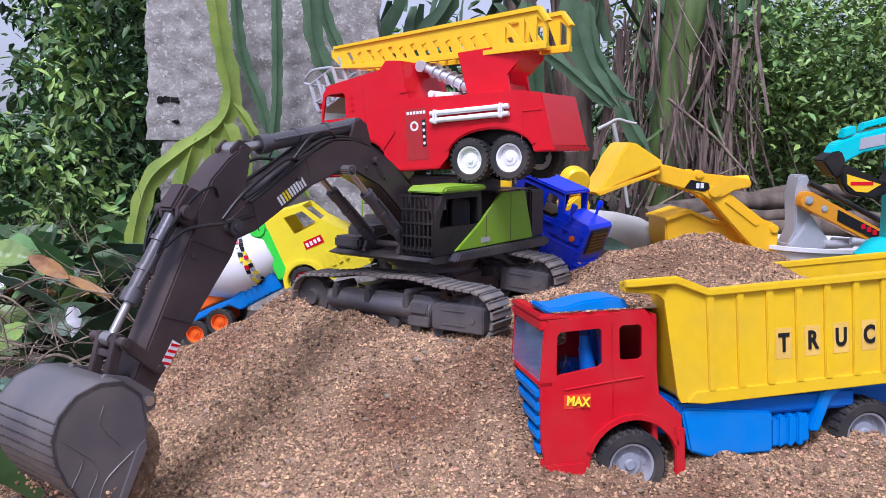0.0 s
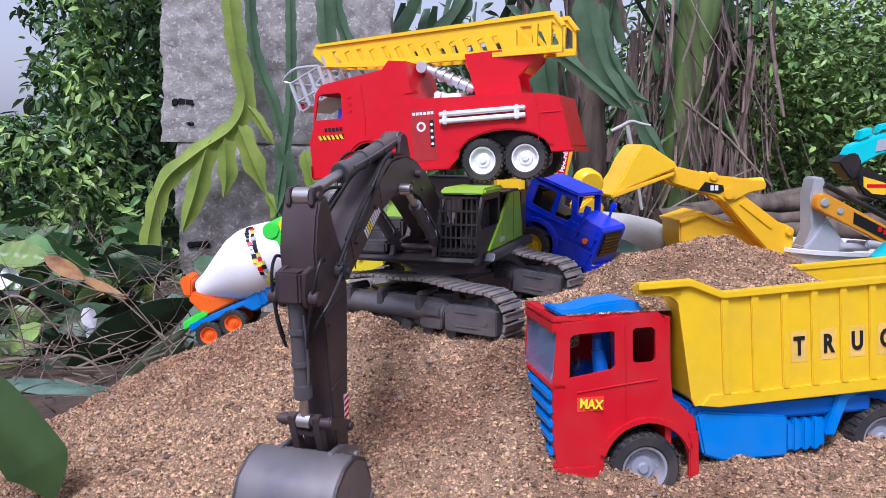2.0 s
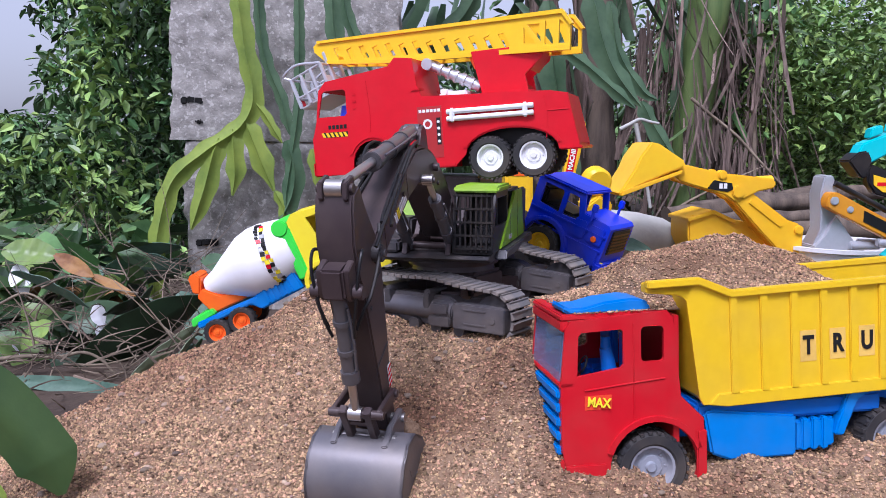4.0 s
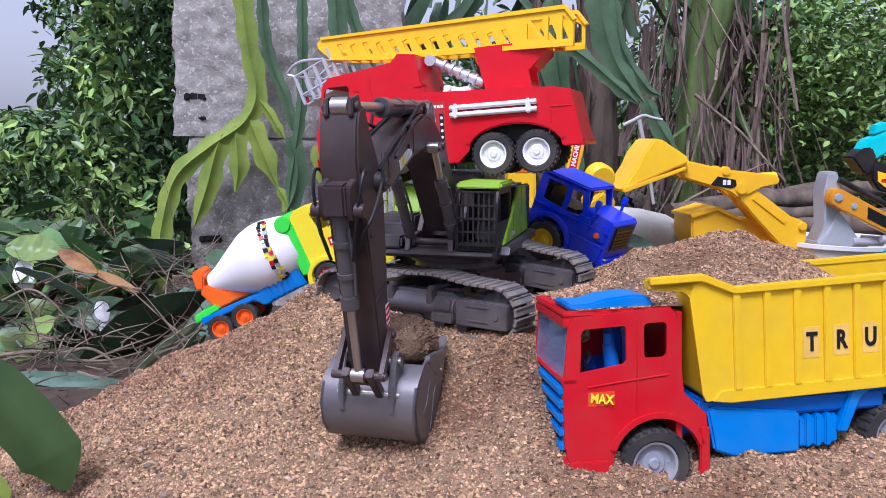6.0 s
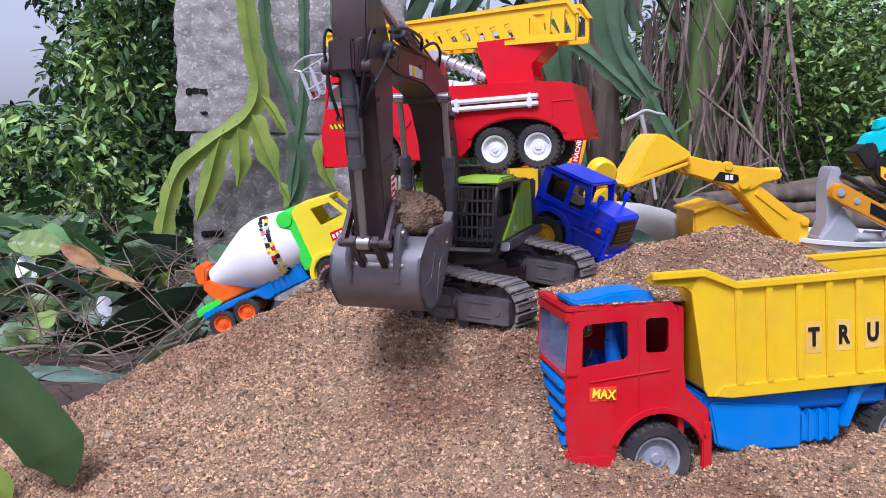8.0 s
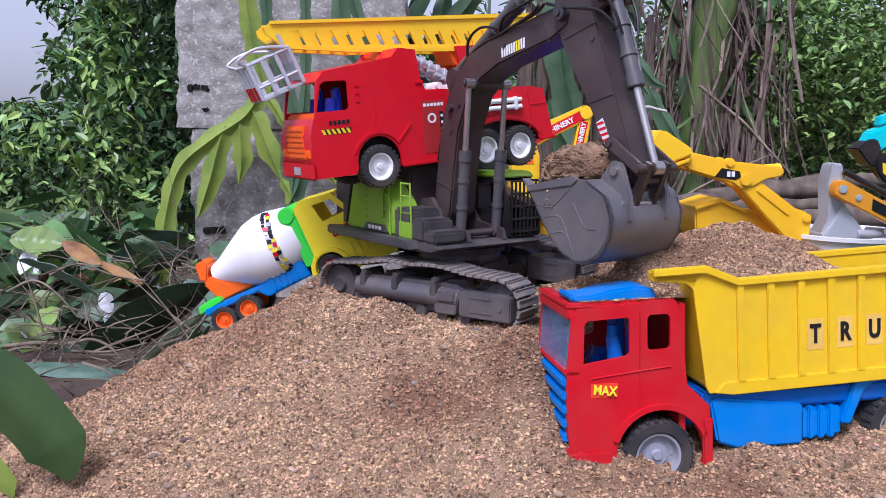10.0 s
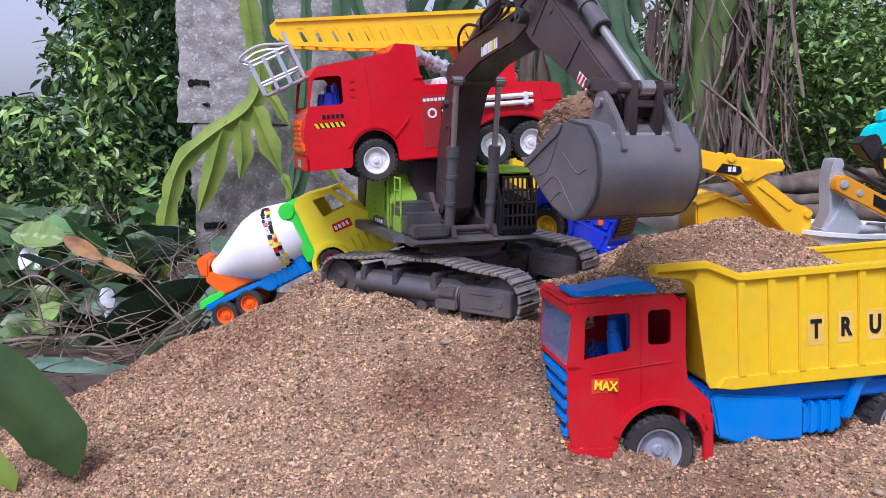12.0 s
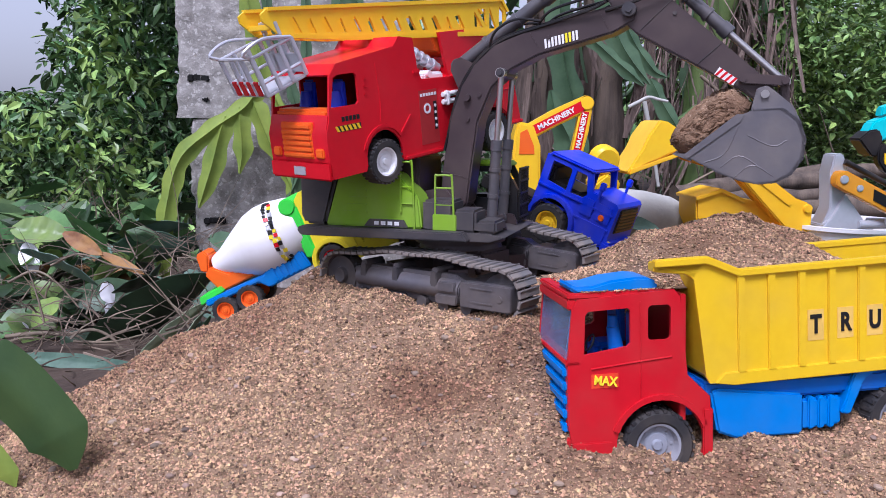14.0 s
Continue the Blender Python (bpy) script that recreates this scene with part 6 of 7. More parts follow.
def yellow_dish():
    root = empty("yellow_scoop", Matrix.Translation((0.364, 1.80, 0.390)) @ pose(0, 0, 0, 10, 0, 12), "round yellow plastic scoop behind the blue truck", "toy scoop")
    bm = bmesh.new()
    lathe(bm, [(0, -0.012), (0.026, -0.012), (0.032, -0.006), (0.033, 0.02), (0.024, 0.03), (0, 0.03)], 32)
    part("scoop_shell", bm, M_LADDER, root)
    bm = bmesh.new()
    plate(bm, [(-0.022, -0.10), (-0.028, -0.05), (0.0, -0.028), (0.034, -0.045), (0.030, -0.11)], -0.02, 0.04, bevel=0.004)
    box(bm, -0.03, 0.03, 0.0, 0.04, -0.36, -0.10, 0.006)
    part("scoop_back", bm, M_LADDER, root)
    return root


def grey_drum():
    root = empty("concrete_pipe", Matrix.Translation((0.46, 2.10, 0.235)) @ pose(0, 0, 0, 0, 6, -8), "pale grey concrete pipe lying on the ground", "pipe")
    bm = bmesh.new()
    lathe(bm, [(0.0, -0.10), (0.058, -0.10), (0.066, -0.08), (0.068, 0.06), (0.060, 0.13), (0.040, 0.175), (0.0, 0.185)], 36, pose(0, 0, 0, 0, 0, -90))
    part("pipe_shell", bm, M_PIPE, root, smooth=60)
    bm = bmesh.new()
    box(bm, -0.05, 0.10, -0.05, 0.05, -0.26, -0.062, 0.02)
    part("pipe_bed", bm, M_SOIL, root)
    return root


def orange_backhoe():
    root = empty("backhoe", Matrix.Translation((0.92, 1.85, 0.336)) @ pose(0, 0, 0, 0, 0, 0), "orange and grey toy backhoe with black labels", "toy digger")
    bm = bmesh.new()
    plate(bm, [(-0.018, 0.010), (-0.010, 0.026), (0.006, 0.028), (0.30, -0.125), (0.30, -0.165), (0.0, -0.016), (-0.016, -0.006)], -0.016, 0.016, bevel=0.002)
    arm = part("arm", bm, M_OCHRE, root, "ochre plastic arm")
    bm = bmesh.new()
    plate(bm, [(0.070, -0.014), (0.070, -0.040), (0.19, -0.10), (0.19, -0.074)], -0.0176, -0.016)
    part("label", bm, M_INK, arm, "black label")
    bm = bmesh.new()
    for j in range(3):
        box(bm, 0.128 + j * 0.014, 0.138 + j * 0.014, -0.0186, -0.0172, -0.060 - j * 0.007, -0.048 - j * 0.007, 0)
    part("label_mark", bm, M_FIRE, arm, "red and pale mark")
    bm = bmesh.new()
    round_plate(bm, 0.0, 0.008, 0.010, -0.020, 0.020)
    round_plate(bm, 0.038, -0.012, 0.008, -0.019, 0.019)
    part("bolt", bm, M_SILVER, arm)
    bm = bmesh.new()
    plate(bm, [(-0.010, 0.064), (0.010, 0.066), (0.022, 0.030), (0.020, -0.03), (0.085, -0.125), (-0.020, -0.130), (-0.028, -0.10), (-0.012, -0.06), (-0.018, 0.02)], 0.016, 0.075, bevel=0.003)
    plate(bm, [(0.020, -0.03), (0.094, -0.128), (-0.022, -0.132), (-0.030, -0.102), (-0.008, -0.08), (0.008, -0.045)], 0.006, 0.085, bevel=0.002)
    part("bucket", bm, M_SILVER, root, "grey plastic bucket")
    bm = bmesh.new()
    rod(bm, (0.012, 0.012, 0.048), (0.30, 0.012, -0.10), 0.007, seg=14)
    part("ram", bm, M_BLACK, root)
    bm = bmesh.new()
    box(bm, 0.22, 0.40, -0.05, 0.10, -0.40, -0.10, 0.012)
    part("body", bm, M_OCHRE, root)
    return root


def teal_digger():
    root = empty("teal_digger", Matrix.Translation((0.838, 1.58, 0.446)) @ pose(0, 0, 0, 0, 0, 0), "turquoise toy digger arm with a dark bucket", "toy digger")
    bm = bmesh.new()
    plate(bm, [(-0.020, 0.000), (-0.006, 0.030), (0.050, 0.052), (0.20, 0.085), (0.20, 0.040), (0.05, 0.012), (0.006, -0.012)], -0.018, 0.018, bevel=0.003)
    plate(bm, [(0.010, 0.040), (0.012, 0.058), (0.034, 0.066), (0.036, 0.050)], -0.012, 0.012, bevel=0.002)
    plate(bm, [(0.046, 0.052), (0.050, 0.070), (0.12, 0.088), (0.12, 0.076), (0.056, 0.060)], -0.010, 0.010, bevel=0.002)
    arm = part("arm", bm, M_TEAL, root, "turquoise plastic arm")
    bm = bmesh.new()
    plate(bm, [(0.040, 0.018), (0.042, 0.040), (0.09, 0.050), (0.09, 0.028)], -0.0195, -0.018)
    part("label", bm, M_SILVER, arm, "grey label bar")
    bm = bmesh.new()
    plate(bm, [(-0.034, -0.004), (-0.014, 0.014), (0.004, 0.016), (0.014, -0.004), (0.004, -0.038), (-0.008, -0.036)], -0.022, 0.022, bevel=0.003)
    part("bucket", bm, M_BLACK, root)
    bm = bmesh.new()
    plate(bm, [(0.004, -0.020), (0.012, -0.010), (0.080, -0.040), (0.12, -0.060), (0.075, -0.078), (0.050, -0.076), (0.020, -0.068), (0.004, -0.046)], -0.026, -0.004, bevel=0.003)
    plate(bm, [(0.1, -0.05), (0.14, -0.06), (0.20, 0.06), (0.16, 0.07)], -0.02, 0.02, bevel=0.003)
    cover = part("cover", bm, M_BLACK, root)
    bm = bmesh.new()
    plate(bm, [(0.014, -0.030), (0.016, -0.050), (0.034, -0.064), (0.058, -0.066), (0.084, -0.050)], -0.028, -0.026)
    part("decal", bm, M_LADDER, cover, "yellow half-round decal")
    bm = bmesh.new()
    box(bm, 0.022, 0.068, -0.0285, -0.0278, -0.052, -0.045, 0)
    part("decal_bar", bm, M_FIRE, cover)
    bm = bmesh.new()
    box(bm, 0.14, 0.30, -0.06, 0.08, -0.44, 0.06, 0.02)
    part("body", bm, M_TEAL, root)
    bm = bmesh.new()
    plate(bm, [(0.075, -0.200), (0.11, -0.165), (0.16, -0.16), (0.16, -0.24), (0.08, -0.235)], -0.05, 0.05, bevel=0.004)
    part("dozer_blade", bm, M_TEAL, root)
    return root


def tub():
    root = empty("white_tub", Matrix.Translation((1.00, 1.95, 0.02)), "white plastic tub holding clear and grey scraps", "tub")
    bm = bmesh.new()
    lathe(bm, [(0, 0.0), (0.11, 0.0), (0.12, 0.01), (0.150, 0.20), (0.158, 0.203), (0.158, 0.212), (0.144, 0.212), (0.112, 0.02), (0, 0.015)], 44, Matrix.Rotation(math.pi / 2, 4, "X"))
    part("tub_shell", bm, M_WHITE, root, smooth=50)
    rng = random.Random(5)
    for j in range(5):
        bm = bmesh.new()
        a = rng.uniform(0, 6.28)
        x, y = -0.06 + 0.03 * j, -0.10 + rng.uniform(-0.02, 0.03)
        rod(bm, (x - 0.03, y, 0.21 + 0.004 * j), (x + 0.05, y + rng.uniform(-0.02, 0.02), 0.205 + 0.005 * j), 0.010, seg=14, bevel=0.002)
        part("scrap_tube", bm, M_SILVER, root)
    return root


M_PIPE = material("pale concrete", (0.42, 0.42, 0.38), 0.8, 0, (0.33, 0.33, 0.30), 12, 0.6, 0.2, 120)
M_OCHRE = plastic("ochre plastic", (0.72, 0.30, 0.012), 0.4, 0.08)
mixer_truck()
blue_truck()
yellow_loader()
label_arm()
yellow_dish()
grey_drum()
orange_backhoe()
teal_digger()
tub()


# ---- the concrete pillar ----
def pillar():
    root = empty("pillar", Matrix.Translation((-0.40, 2.42, -0.05)) @ pose(0, 0, 0, 0, 1.0, 4), "rough grey pillar of stacked concrete blocks", "pillar", kind="structure")
    rng = random.Random(3)
    z = 0.0
    for h, left in ((0.527, -0.322), (0.66, -0.360), (0.70, -0.365)):
        for j in range(1):
            x0 = left + rng.uniform(-0.006, 0.006)
            x1 = 0.278 + rng.uniform(-0.008, 0.008)
            bm = bmesh.new()
            y0 = -0.125 + rng.uniform(-0.008, 0.008)
            bmesh.ops.create_cube(bm, size=1, matrix=Matrix.Translation(((x0 + x1) / 2, (y0 + 0.12) / 2, z + h / 2)) @ Matrix.Diagonal((x1 - x0, 0.12 - y0, h - 0.004, 1)))
            bmesh.ops.subdivide_edges(bm, edges=bm.edges[:], cuts=44, use_grid_fill=True)
            for v in bm.verts:
                c = v.co
                n1 = noise.noise(c * 9) * 0.010 + noise.noise(c * 30) * 0.006 + noise.noise(c * 42) * 0.005
                # worn corners
                e = sum(1 for q in (c.x - x0 < 0.004, x1 - c.x < 0.004, c.z - z < 0.006, z + h - c.z < 0.006, c.y - y0 < 0.004) if q)
                v.co += Vector((n1 if c.x - x0 < 0.01 else -n1 if x1 - c.x < 0.01 else 0, n1 + 0.003 * max(0, e - 1), 0))
            part("block", bm, M_CONCRETE, root, smooth=70)
        # mortar set back in the joint
        bm = bmesh.new()
        box(bm, -0.31, 0.26, -0.122, 0.115, z + h - 0.006, z + h + 0.006, 0.002)
        part("mortar", bm, M_CONCRETE, root)
        z += h
    # putlog holes: near-black lumps just proud of the face, coloured as the shade inside
    for x, zz, w, h in ((-0.303, 0.640, 0.026, 0.013), (-0.283, 0.580, 0.008, 0.009), (-0.270, 0.240, 0.026, 0.012)):
        bm = bmesh.new()
        for k in range(5):
            box(bm, x - w + k * w * 0.42 + rng.uniform(-0.004, 0.004), x - w * 0.4 + k * w * 0.42, -0.134, -0.10, zz - h * rng.uniform(0.5, 0.9), zz + h * rng.uniform(0.4, 0.9), 0.003)
        part("hollow", bm, M_HOLE_SHADE, root, "near-black lump painted as the shade of a hole in the block")
    return root


# near-black paint for the shade in the pillar's holes; nothing is cut out
M_HOLE_SHADE = material("painted hole shade", (0.012, 0.012, 0.011), 1.0)
pillar()


# ---- climbing cactus stems ----
def stem(parent, points, width, mat, label, scallop=0.12, wings=3, tip=0.25, roll=0.0):
    """A winged cactus stem along a smooth line; its edges are scalloped and it tapers to its ends."""
    pts = [Vector(p) for p in points]
    fine = []
    cnt = len(pts)
    for i in range(cnt - 1):
        p0 = pts[i - 1] if i else pts[0] * 2 - pts[1]
        p1, p2 = pts[i], pts[i + 1]
        p3 = pts[i + 2] if i + 2 < cnt else p2 * 2 - p1
        for k in range(12):
            t = k / 12
            fine.append(0.5 * ((2 * p1) + (p2 - p0) * t + (2 * p0 - 5 * p1 + 4 * p2 - p3) * t * t + (3 * p1 - p0 - 3 * p2 + p3) * t ** 3))
    fine.append(pts[-1])
    bm = bmesh.new()
    rings = []
    length = 0.0
    total = sum((b - a).length for a, b in zip(fine, fine[1:]))
    for i, q in enumerate(fine):
        if i:
            length += (q - fine[i - 1]).length
        d = (fine[min(i + 1, len(fine) - 1)] - fine[max(i - 1, 0)]).normalized()
        s = d.cross(Vector((0, -1, 0)))
        s = s.normalized() if s.length > 1e-4 else Vector((1, 0, 0))
        f = s.cross(d)
        e = min(1.0, length / (tip * width * 4 + 1e-6) + 0.35, (total - length) / (tip * width * 6 + 1e-6) + 0.12)
        w = width / 2 * e * (1 + scallop * math.sin(length / width * 3.6))
        th = width * 0.10 * e
        a = roll
        ring = []
        for ang, rad in ((0, w), (0.35, th * 1.6), (1.57, th * (2.6 if wings == 3 else 1.0)), (2.79, th * 1.6), (3.14, w), (3.6, th * 1.2), (4.71, th), (5.8, th * 1.2)):
            ring.append(bm.verts.new(q + s * rad * math.cos(ang + a) + f * rad * math.sin(ang + a)))
        rings.append(ring)
    for r0, r1 in zip(rings, rings[1:]):
        for k in range(8):
            bm.faces.new((r0[k], r0[(k + 1) % 8], r1[(k + 1) % 8], r1[k]))
    bm.faces.new(rings[0])
    bm.faces.new(rings[-1])
    return part("stem", bm, mat, parent, label, smooth=50)


def spot(px, py, depth):
    """A point of the garden by its bearing: steps right and down from the middle of the view on the level at that depth."""
    down = radians(9.2)
    u, v = (px - 784) / 1414.4, (441 - py) / 1414.4
    fy, fz = math.cos(down) + v * math.sin(down), v * math.cos(down) - math.sin(down)
    return Vector((u * depth / fy, depth, EYE[2] + fz * depth / fy))


LIGHT, DARK = "pale green winged stem", "dark green winged stem"
climber = empty("climbing_cactus", Matrix.Identity(4), "climbing cactus with winged stems hanging over the concrete pillar", "cactus")
tangle = empty("climbing_cactus", Matrix.Identity(4), "dark green climbing cactus hanging among the banana trunks", "cactus")
nearby = empty("paddle_cactus", Matrix.Identity(4), "thick dark green cactus paddles leaning over the sand", "cactus")
D = 2.20
for line, w, mat, lab in (
    (((432, -60), (446, 40), (462, 130), (440, 185), (380, 228), (322, 280), (298, 360), (290, 440), (292, 505)), 42, M_CACTUS, LIGHT),
    (((400, 205), (388, 250), (374, 305), (352, 368)), 44, M_CACTUS, LIGHT),
    (((424, 190), (428, 225), (430, 270), (424, 308)), 40, M_CACTUS, LIGHT),
    (((446, 172), (462, 210), (480, 255), (498, 300)), 44, M_CACTUS, LIGHT),
    (((462, 140), (482, 165), (500, 195), (512, 215)), 20, M_CACTUS, LIGHT),
    (((566, 225), (575, 260), (585, 290), (598, 312)), 34, M_CACTUS, LIGHT),
    (((468, -60), (474, 20), (488, 80), (512, 140), (525, 200)), 24, M_CACTUSDARK, DARK),
    (((540, -60), (542, 60), (540, 160), (528, 250), (520, 330), (545, 390)), 22, M_CACTUSDARK, DARK),
    (((600, -60), (604, 10), (618, 60), (640, 110)), 36, M_CACTUSDARK, DARK),
    (((618, -60), (628, -10), (648, 40), (672, 90)), 26, M_CACTUSDARK, DARK),
    (((520, 210), (535, 260), (530, 310), (505, 360)), 38, M_CACTUSDARK, DARK),
    (((500, 300), (515, 330), (512, 360), (500, 390)), 22, M_CACTUS, LIGHT),
):
    stem(climber, [spot(x, y, D) for x, y in line], w * (0.82 if len(line) > 6 else 0.85) * D / 1414, mat, lab)
for line, w, depth, mat in (
    (((1060, -60), (1078, 30), (1104, 95), (1150, 150)), 44, 2.6, M_CACTUSDARK),
    (((1095, -40), (1108, 50), (1150, 120), (1180, 138)), 26, 2.7, M_CACTUSDARK),
    (((1000, 40), (1050, 75), (1095, 115), (1140, 152)), 24, 2.5, M_CACTUSDARK),
    (((1150, 140), (1165, 175), (1185, 210), (1212, 248)), 30, 2.7, M_CACTUSDARK),
    (((985, -40), (988, 60), (1000, 140), (1030, 230)), 50, 2.9, M_CACTUSDARK),
    (((1240, -60), (1238, 20), (1225, 90), (1210, 180)), 34, 3.0, M_CACTUSDARK),
    (((860, -60), (830, -10), (790, 30), (745, 60)), 34, 2.7, M_CACTUSDARK),
    (((1000, 300), (1010, 250), (985, 200), (975, 160)), 60, 2.8, M_CACTUSDARK),
    (((1085, 330), (1090, 400), (1120, 440), (1170, 470)), 34, 2.1, M_CACTUSDARK),
):
    stem(tangle, [spot(x, y, depth) for x, y in line], w * depth / 1414, mat, DARK, roll=0.2)
# thick paddles leaning over the edge of the sand
stem(nearby, [spot(-50, 635, 0.99), spot(8, 672, 0.99), spot(64, 724, 0.99), spot(106, 778, 0.99), spot(130, 832, 0.99)], 0.092, M_PADDLE, "", 0.035, 2, 0.10)
stem(nearby, [spot(-40, 770, 1.0), spot(0, 815, 1.0), spot(28, 862, 1.0)], 0.030, M_CACTUS, "paler green young paddle", 0.05, 2, 0.12)


# ---- foliage ----
def leaf_mass(name, count, box3, size, mat, label, category="hedge", seed=1, droop=0.4, shape=0.42, clump=0.0, kind="stuff", keep=None):
    """Many small pointed leaves, each folded along its rib, gathered in clumps."""
    rng = np.random.RandomState(seed)
    (x0, x1), (y0, y1), (z0, z1) = box3
    if clump:
        m = max(8, count // 60)
        centre = np.stack([rng.uniform(x0, x1, m), rng.uniform(y0, y1, m), rng.uniform(z0, z1, m)], 1)
        p = centre[rng.randint(0, m, count)] + rng.normal(0, clump, (count, 3))
    else:
        p = np.stack([rng.uniform(x0, x1, count), rng.uniform(y0, y1, count), rng.uniform(z0, z1, count)], 1)
    if keep is not None:
        p = p[keep(p)]
        count = len(p)
    s = size * rng.uniform(0.55, 1.3, count)
    az, pitch, rollv = rng.uniform(0, math.tau, count), rng.normal(-droop, 0.5, count), rng.normal(0, 0.6, count)
    d = np.stack([np.cos(az) * np.cos(pitch), np.sin(az) * np.cos(pitch), np.sin(pitch)], 1)
    side = np.stack([-np.sin(az), np.cos(az), np.zeros(count)], 1)
    up = np.cross(d, side)
    sd = side * np.cos(rollv)[:, None] + up * np.sin(rollv)[:, None]
    nn = np.cross(d, sd)
    L, Wd = s[:, None], (s * shape * 0.5)[:, None]
    v = np.stack([p, p + d * L * 0.35 + sd * Wd + nn * L * 0.06, p + d * L * 0.40 - nn * L * 0.02, p + d * L * 0.35 - sd * Wd + nn * L * 0.06,
                  p + d * L * 0.72 + sd * Wd * 0.72 + nn * L * 0.01, p + d * L * 0.72 - sd * Wd * 0.72 + nn * L * 0.01, p + d * L - nn * L * 0.10], 1)
    tri = np.array([(0, 1, 2), (0, 2, 3), (1, 4, 2), (2, 4, 6), (2, 6, 5), (2, 5, 3)])
    f = tri[None] + (np.arange(count) * 7)[:, None, None]
    me = bpy.data.meshes.new(name)
    me.from_pydata(v.reshape(-1, 3).tolist(), [], f.reshape(-1, 3).tolist())
    me.materials.append(mat)
    return tagged(new(name, me), label, category, kind=kind)


def open_sky(p):
    """Leaves left standing where the sky shows over the bush."""
    ragged = 0.02 * np.sin(p[:, 2] * 23) + 0.015 * np.sin(p[:, 2] * 57 + p[:, 1] * 20)
    return ~((p[:, 0] < (-0.462 + ragged) * p[:, 1]) & (p[:, 2] > 0.48 + 0.035 * p[:, 1]))


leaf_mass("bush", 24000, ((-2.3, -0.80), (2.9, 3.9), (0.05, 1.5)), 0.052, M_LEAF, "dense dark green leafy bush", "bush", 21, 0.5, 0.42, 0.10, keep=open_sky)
# M_LEAFLIGHT paints the sunlit front of bush and hedge by colour
leaf_mass("bush", 2200, ((-1.9, -0.98), (2.7, 3.1), (0.1, 1.25)), 0.048, M_LEAFLIGHT, "front leaves of the bush with sunlight put into their green", "bush", 22, 0.4, 0.45, 0.07, keep=open_sky)
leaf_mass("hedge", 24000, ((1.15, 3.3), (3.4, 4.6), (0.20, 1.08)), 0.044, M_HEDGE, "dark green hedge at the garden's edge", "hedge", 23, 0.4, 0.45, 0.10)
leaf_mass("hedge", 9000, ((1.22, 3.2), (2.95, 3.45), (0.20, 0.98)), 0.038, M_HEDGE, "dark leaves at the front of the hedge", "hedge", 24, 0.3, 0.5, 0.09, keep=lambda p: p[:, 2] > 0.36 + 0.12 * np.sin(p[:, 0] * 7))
leaf_mass("hedge", 11000, ((1.22, 3.2), (2.95, 3.45), (0.42, 1.10)), 0.036, M_LEAFLIGHT, "hedge leaves with sunlight put into their green", "hedge", 28, 0.3, 0.5, 0.08)
leaf_mass("far_foliage", 12000, ((-3.4, 4.5), (5.0, 6.4), (0.0, 1.0)), 0.13, M_LEAF, "dark foliage closing the garden behind", "hedge", 25, 0.5, 0.35, 0.25, keep=open_sky)
leaf_mass("low_plants", 300, ((-1.45, -0.80), (1.75, 2.6), (0.0, 0.24)), 0.12, M_LEAF, "low green plants by the pillar", "plant", 26, 0.1, 0.5)


def strips(name, count, box3, length, width, mat, label, category, seed, lean=0.25, curl=0.3):
    """Long hanging strips: dry leaves and fronds."""
    rng = np.random.RandomState(seed)
    (x0, x1), (y0, y1), (z0, z1) = box3
    verts, faces = [], []
    for k in range(count):
        p = np.array([rng.uniform(x0, x1), rng.uniform(y0, y1), rng.uniform(z0, z1)])
        d = np.array([rng.normal(0, lean), rng.normal(0, lean), -1.0])
        d /= np.linalg.norm(d)
        ln, w = length * rng.uniform(0.4, 1.2), width * rng.uniform(0.4, 1.4)
        a = rng.uniform(0, math.pi)
        s = np.array([math.cos(a), math.sin(a), 0.1])
        bend = np.array([rng.normal(0, curl), rng.normal(0, curl), 0])
        b = len(verts)
        for j in range(6):
            t = j / 5
            q = p + d * ln * t + bend * ln * t * t
            ww = w * (0.5 + math.sin(t * 2.6) * 0.6)
            verts += [tuple(q - s * ww / 2), tuple(q + np.array([0, -0.15 * ww, 0])), tuple(q + s * ww / 2)]
        for j in range(5):
            faces += [(b + j * 3, b + j * 3 + 1, b + j * 3 + 4, b + j * 3 + 3), (b + j * 3 + 1, b + j * 3 + 2, b + j * 3 + 5, b + j * 3 + 4)]
    me = bpy.data.meshes.new(name)
    me.from_pydata(verts, [], faces)
    me.materials.append(mat)
    me.polygons.foreach_set("use_smooth", [True] * len(me.polygons))
    return tagged(new(name, me), label, category, kind="stuff")


strips("dry_fronds", 380, ((0.80, 1.26), (2.85, 3.3), (0.35, 1.10)), 0.38, 0.010, M_DRY, "dry grey-brown palm fronds hanging down", "dry leaves", 31, 0.2, 0.15)
strips("dry_fronds", 50, ((0.30, 0.80), (2.9, 3.3), (0.4, 1.2)), 0.55, 0.035, M_DRY, "dry banana leaves hanging from the trunks", "dry leaves", 32, 0.1, 0.1)
strips("palm_leaves", 110, ((0.9, 1.3), (3.1, 3.6), (0.75, 1.25)), 0.42, 0.03, M_LEAF, "drooping green palm leaves", "palm", 33, 0.9, 0.5)
strips("hanging_leaves", 45, ((-0.1, 0.7), (2.9, 3.4), (0.6, 1.4)), 0.45, 0.05, M_CACTUSDARK, "broad dark leaves hanging behind the pillar", "plant", 34, 0.35, 0.3)


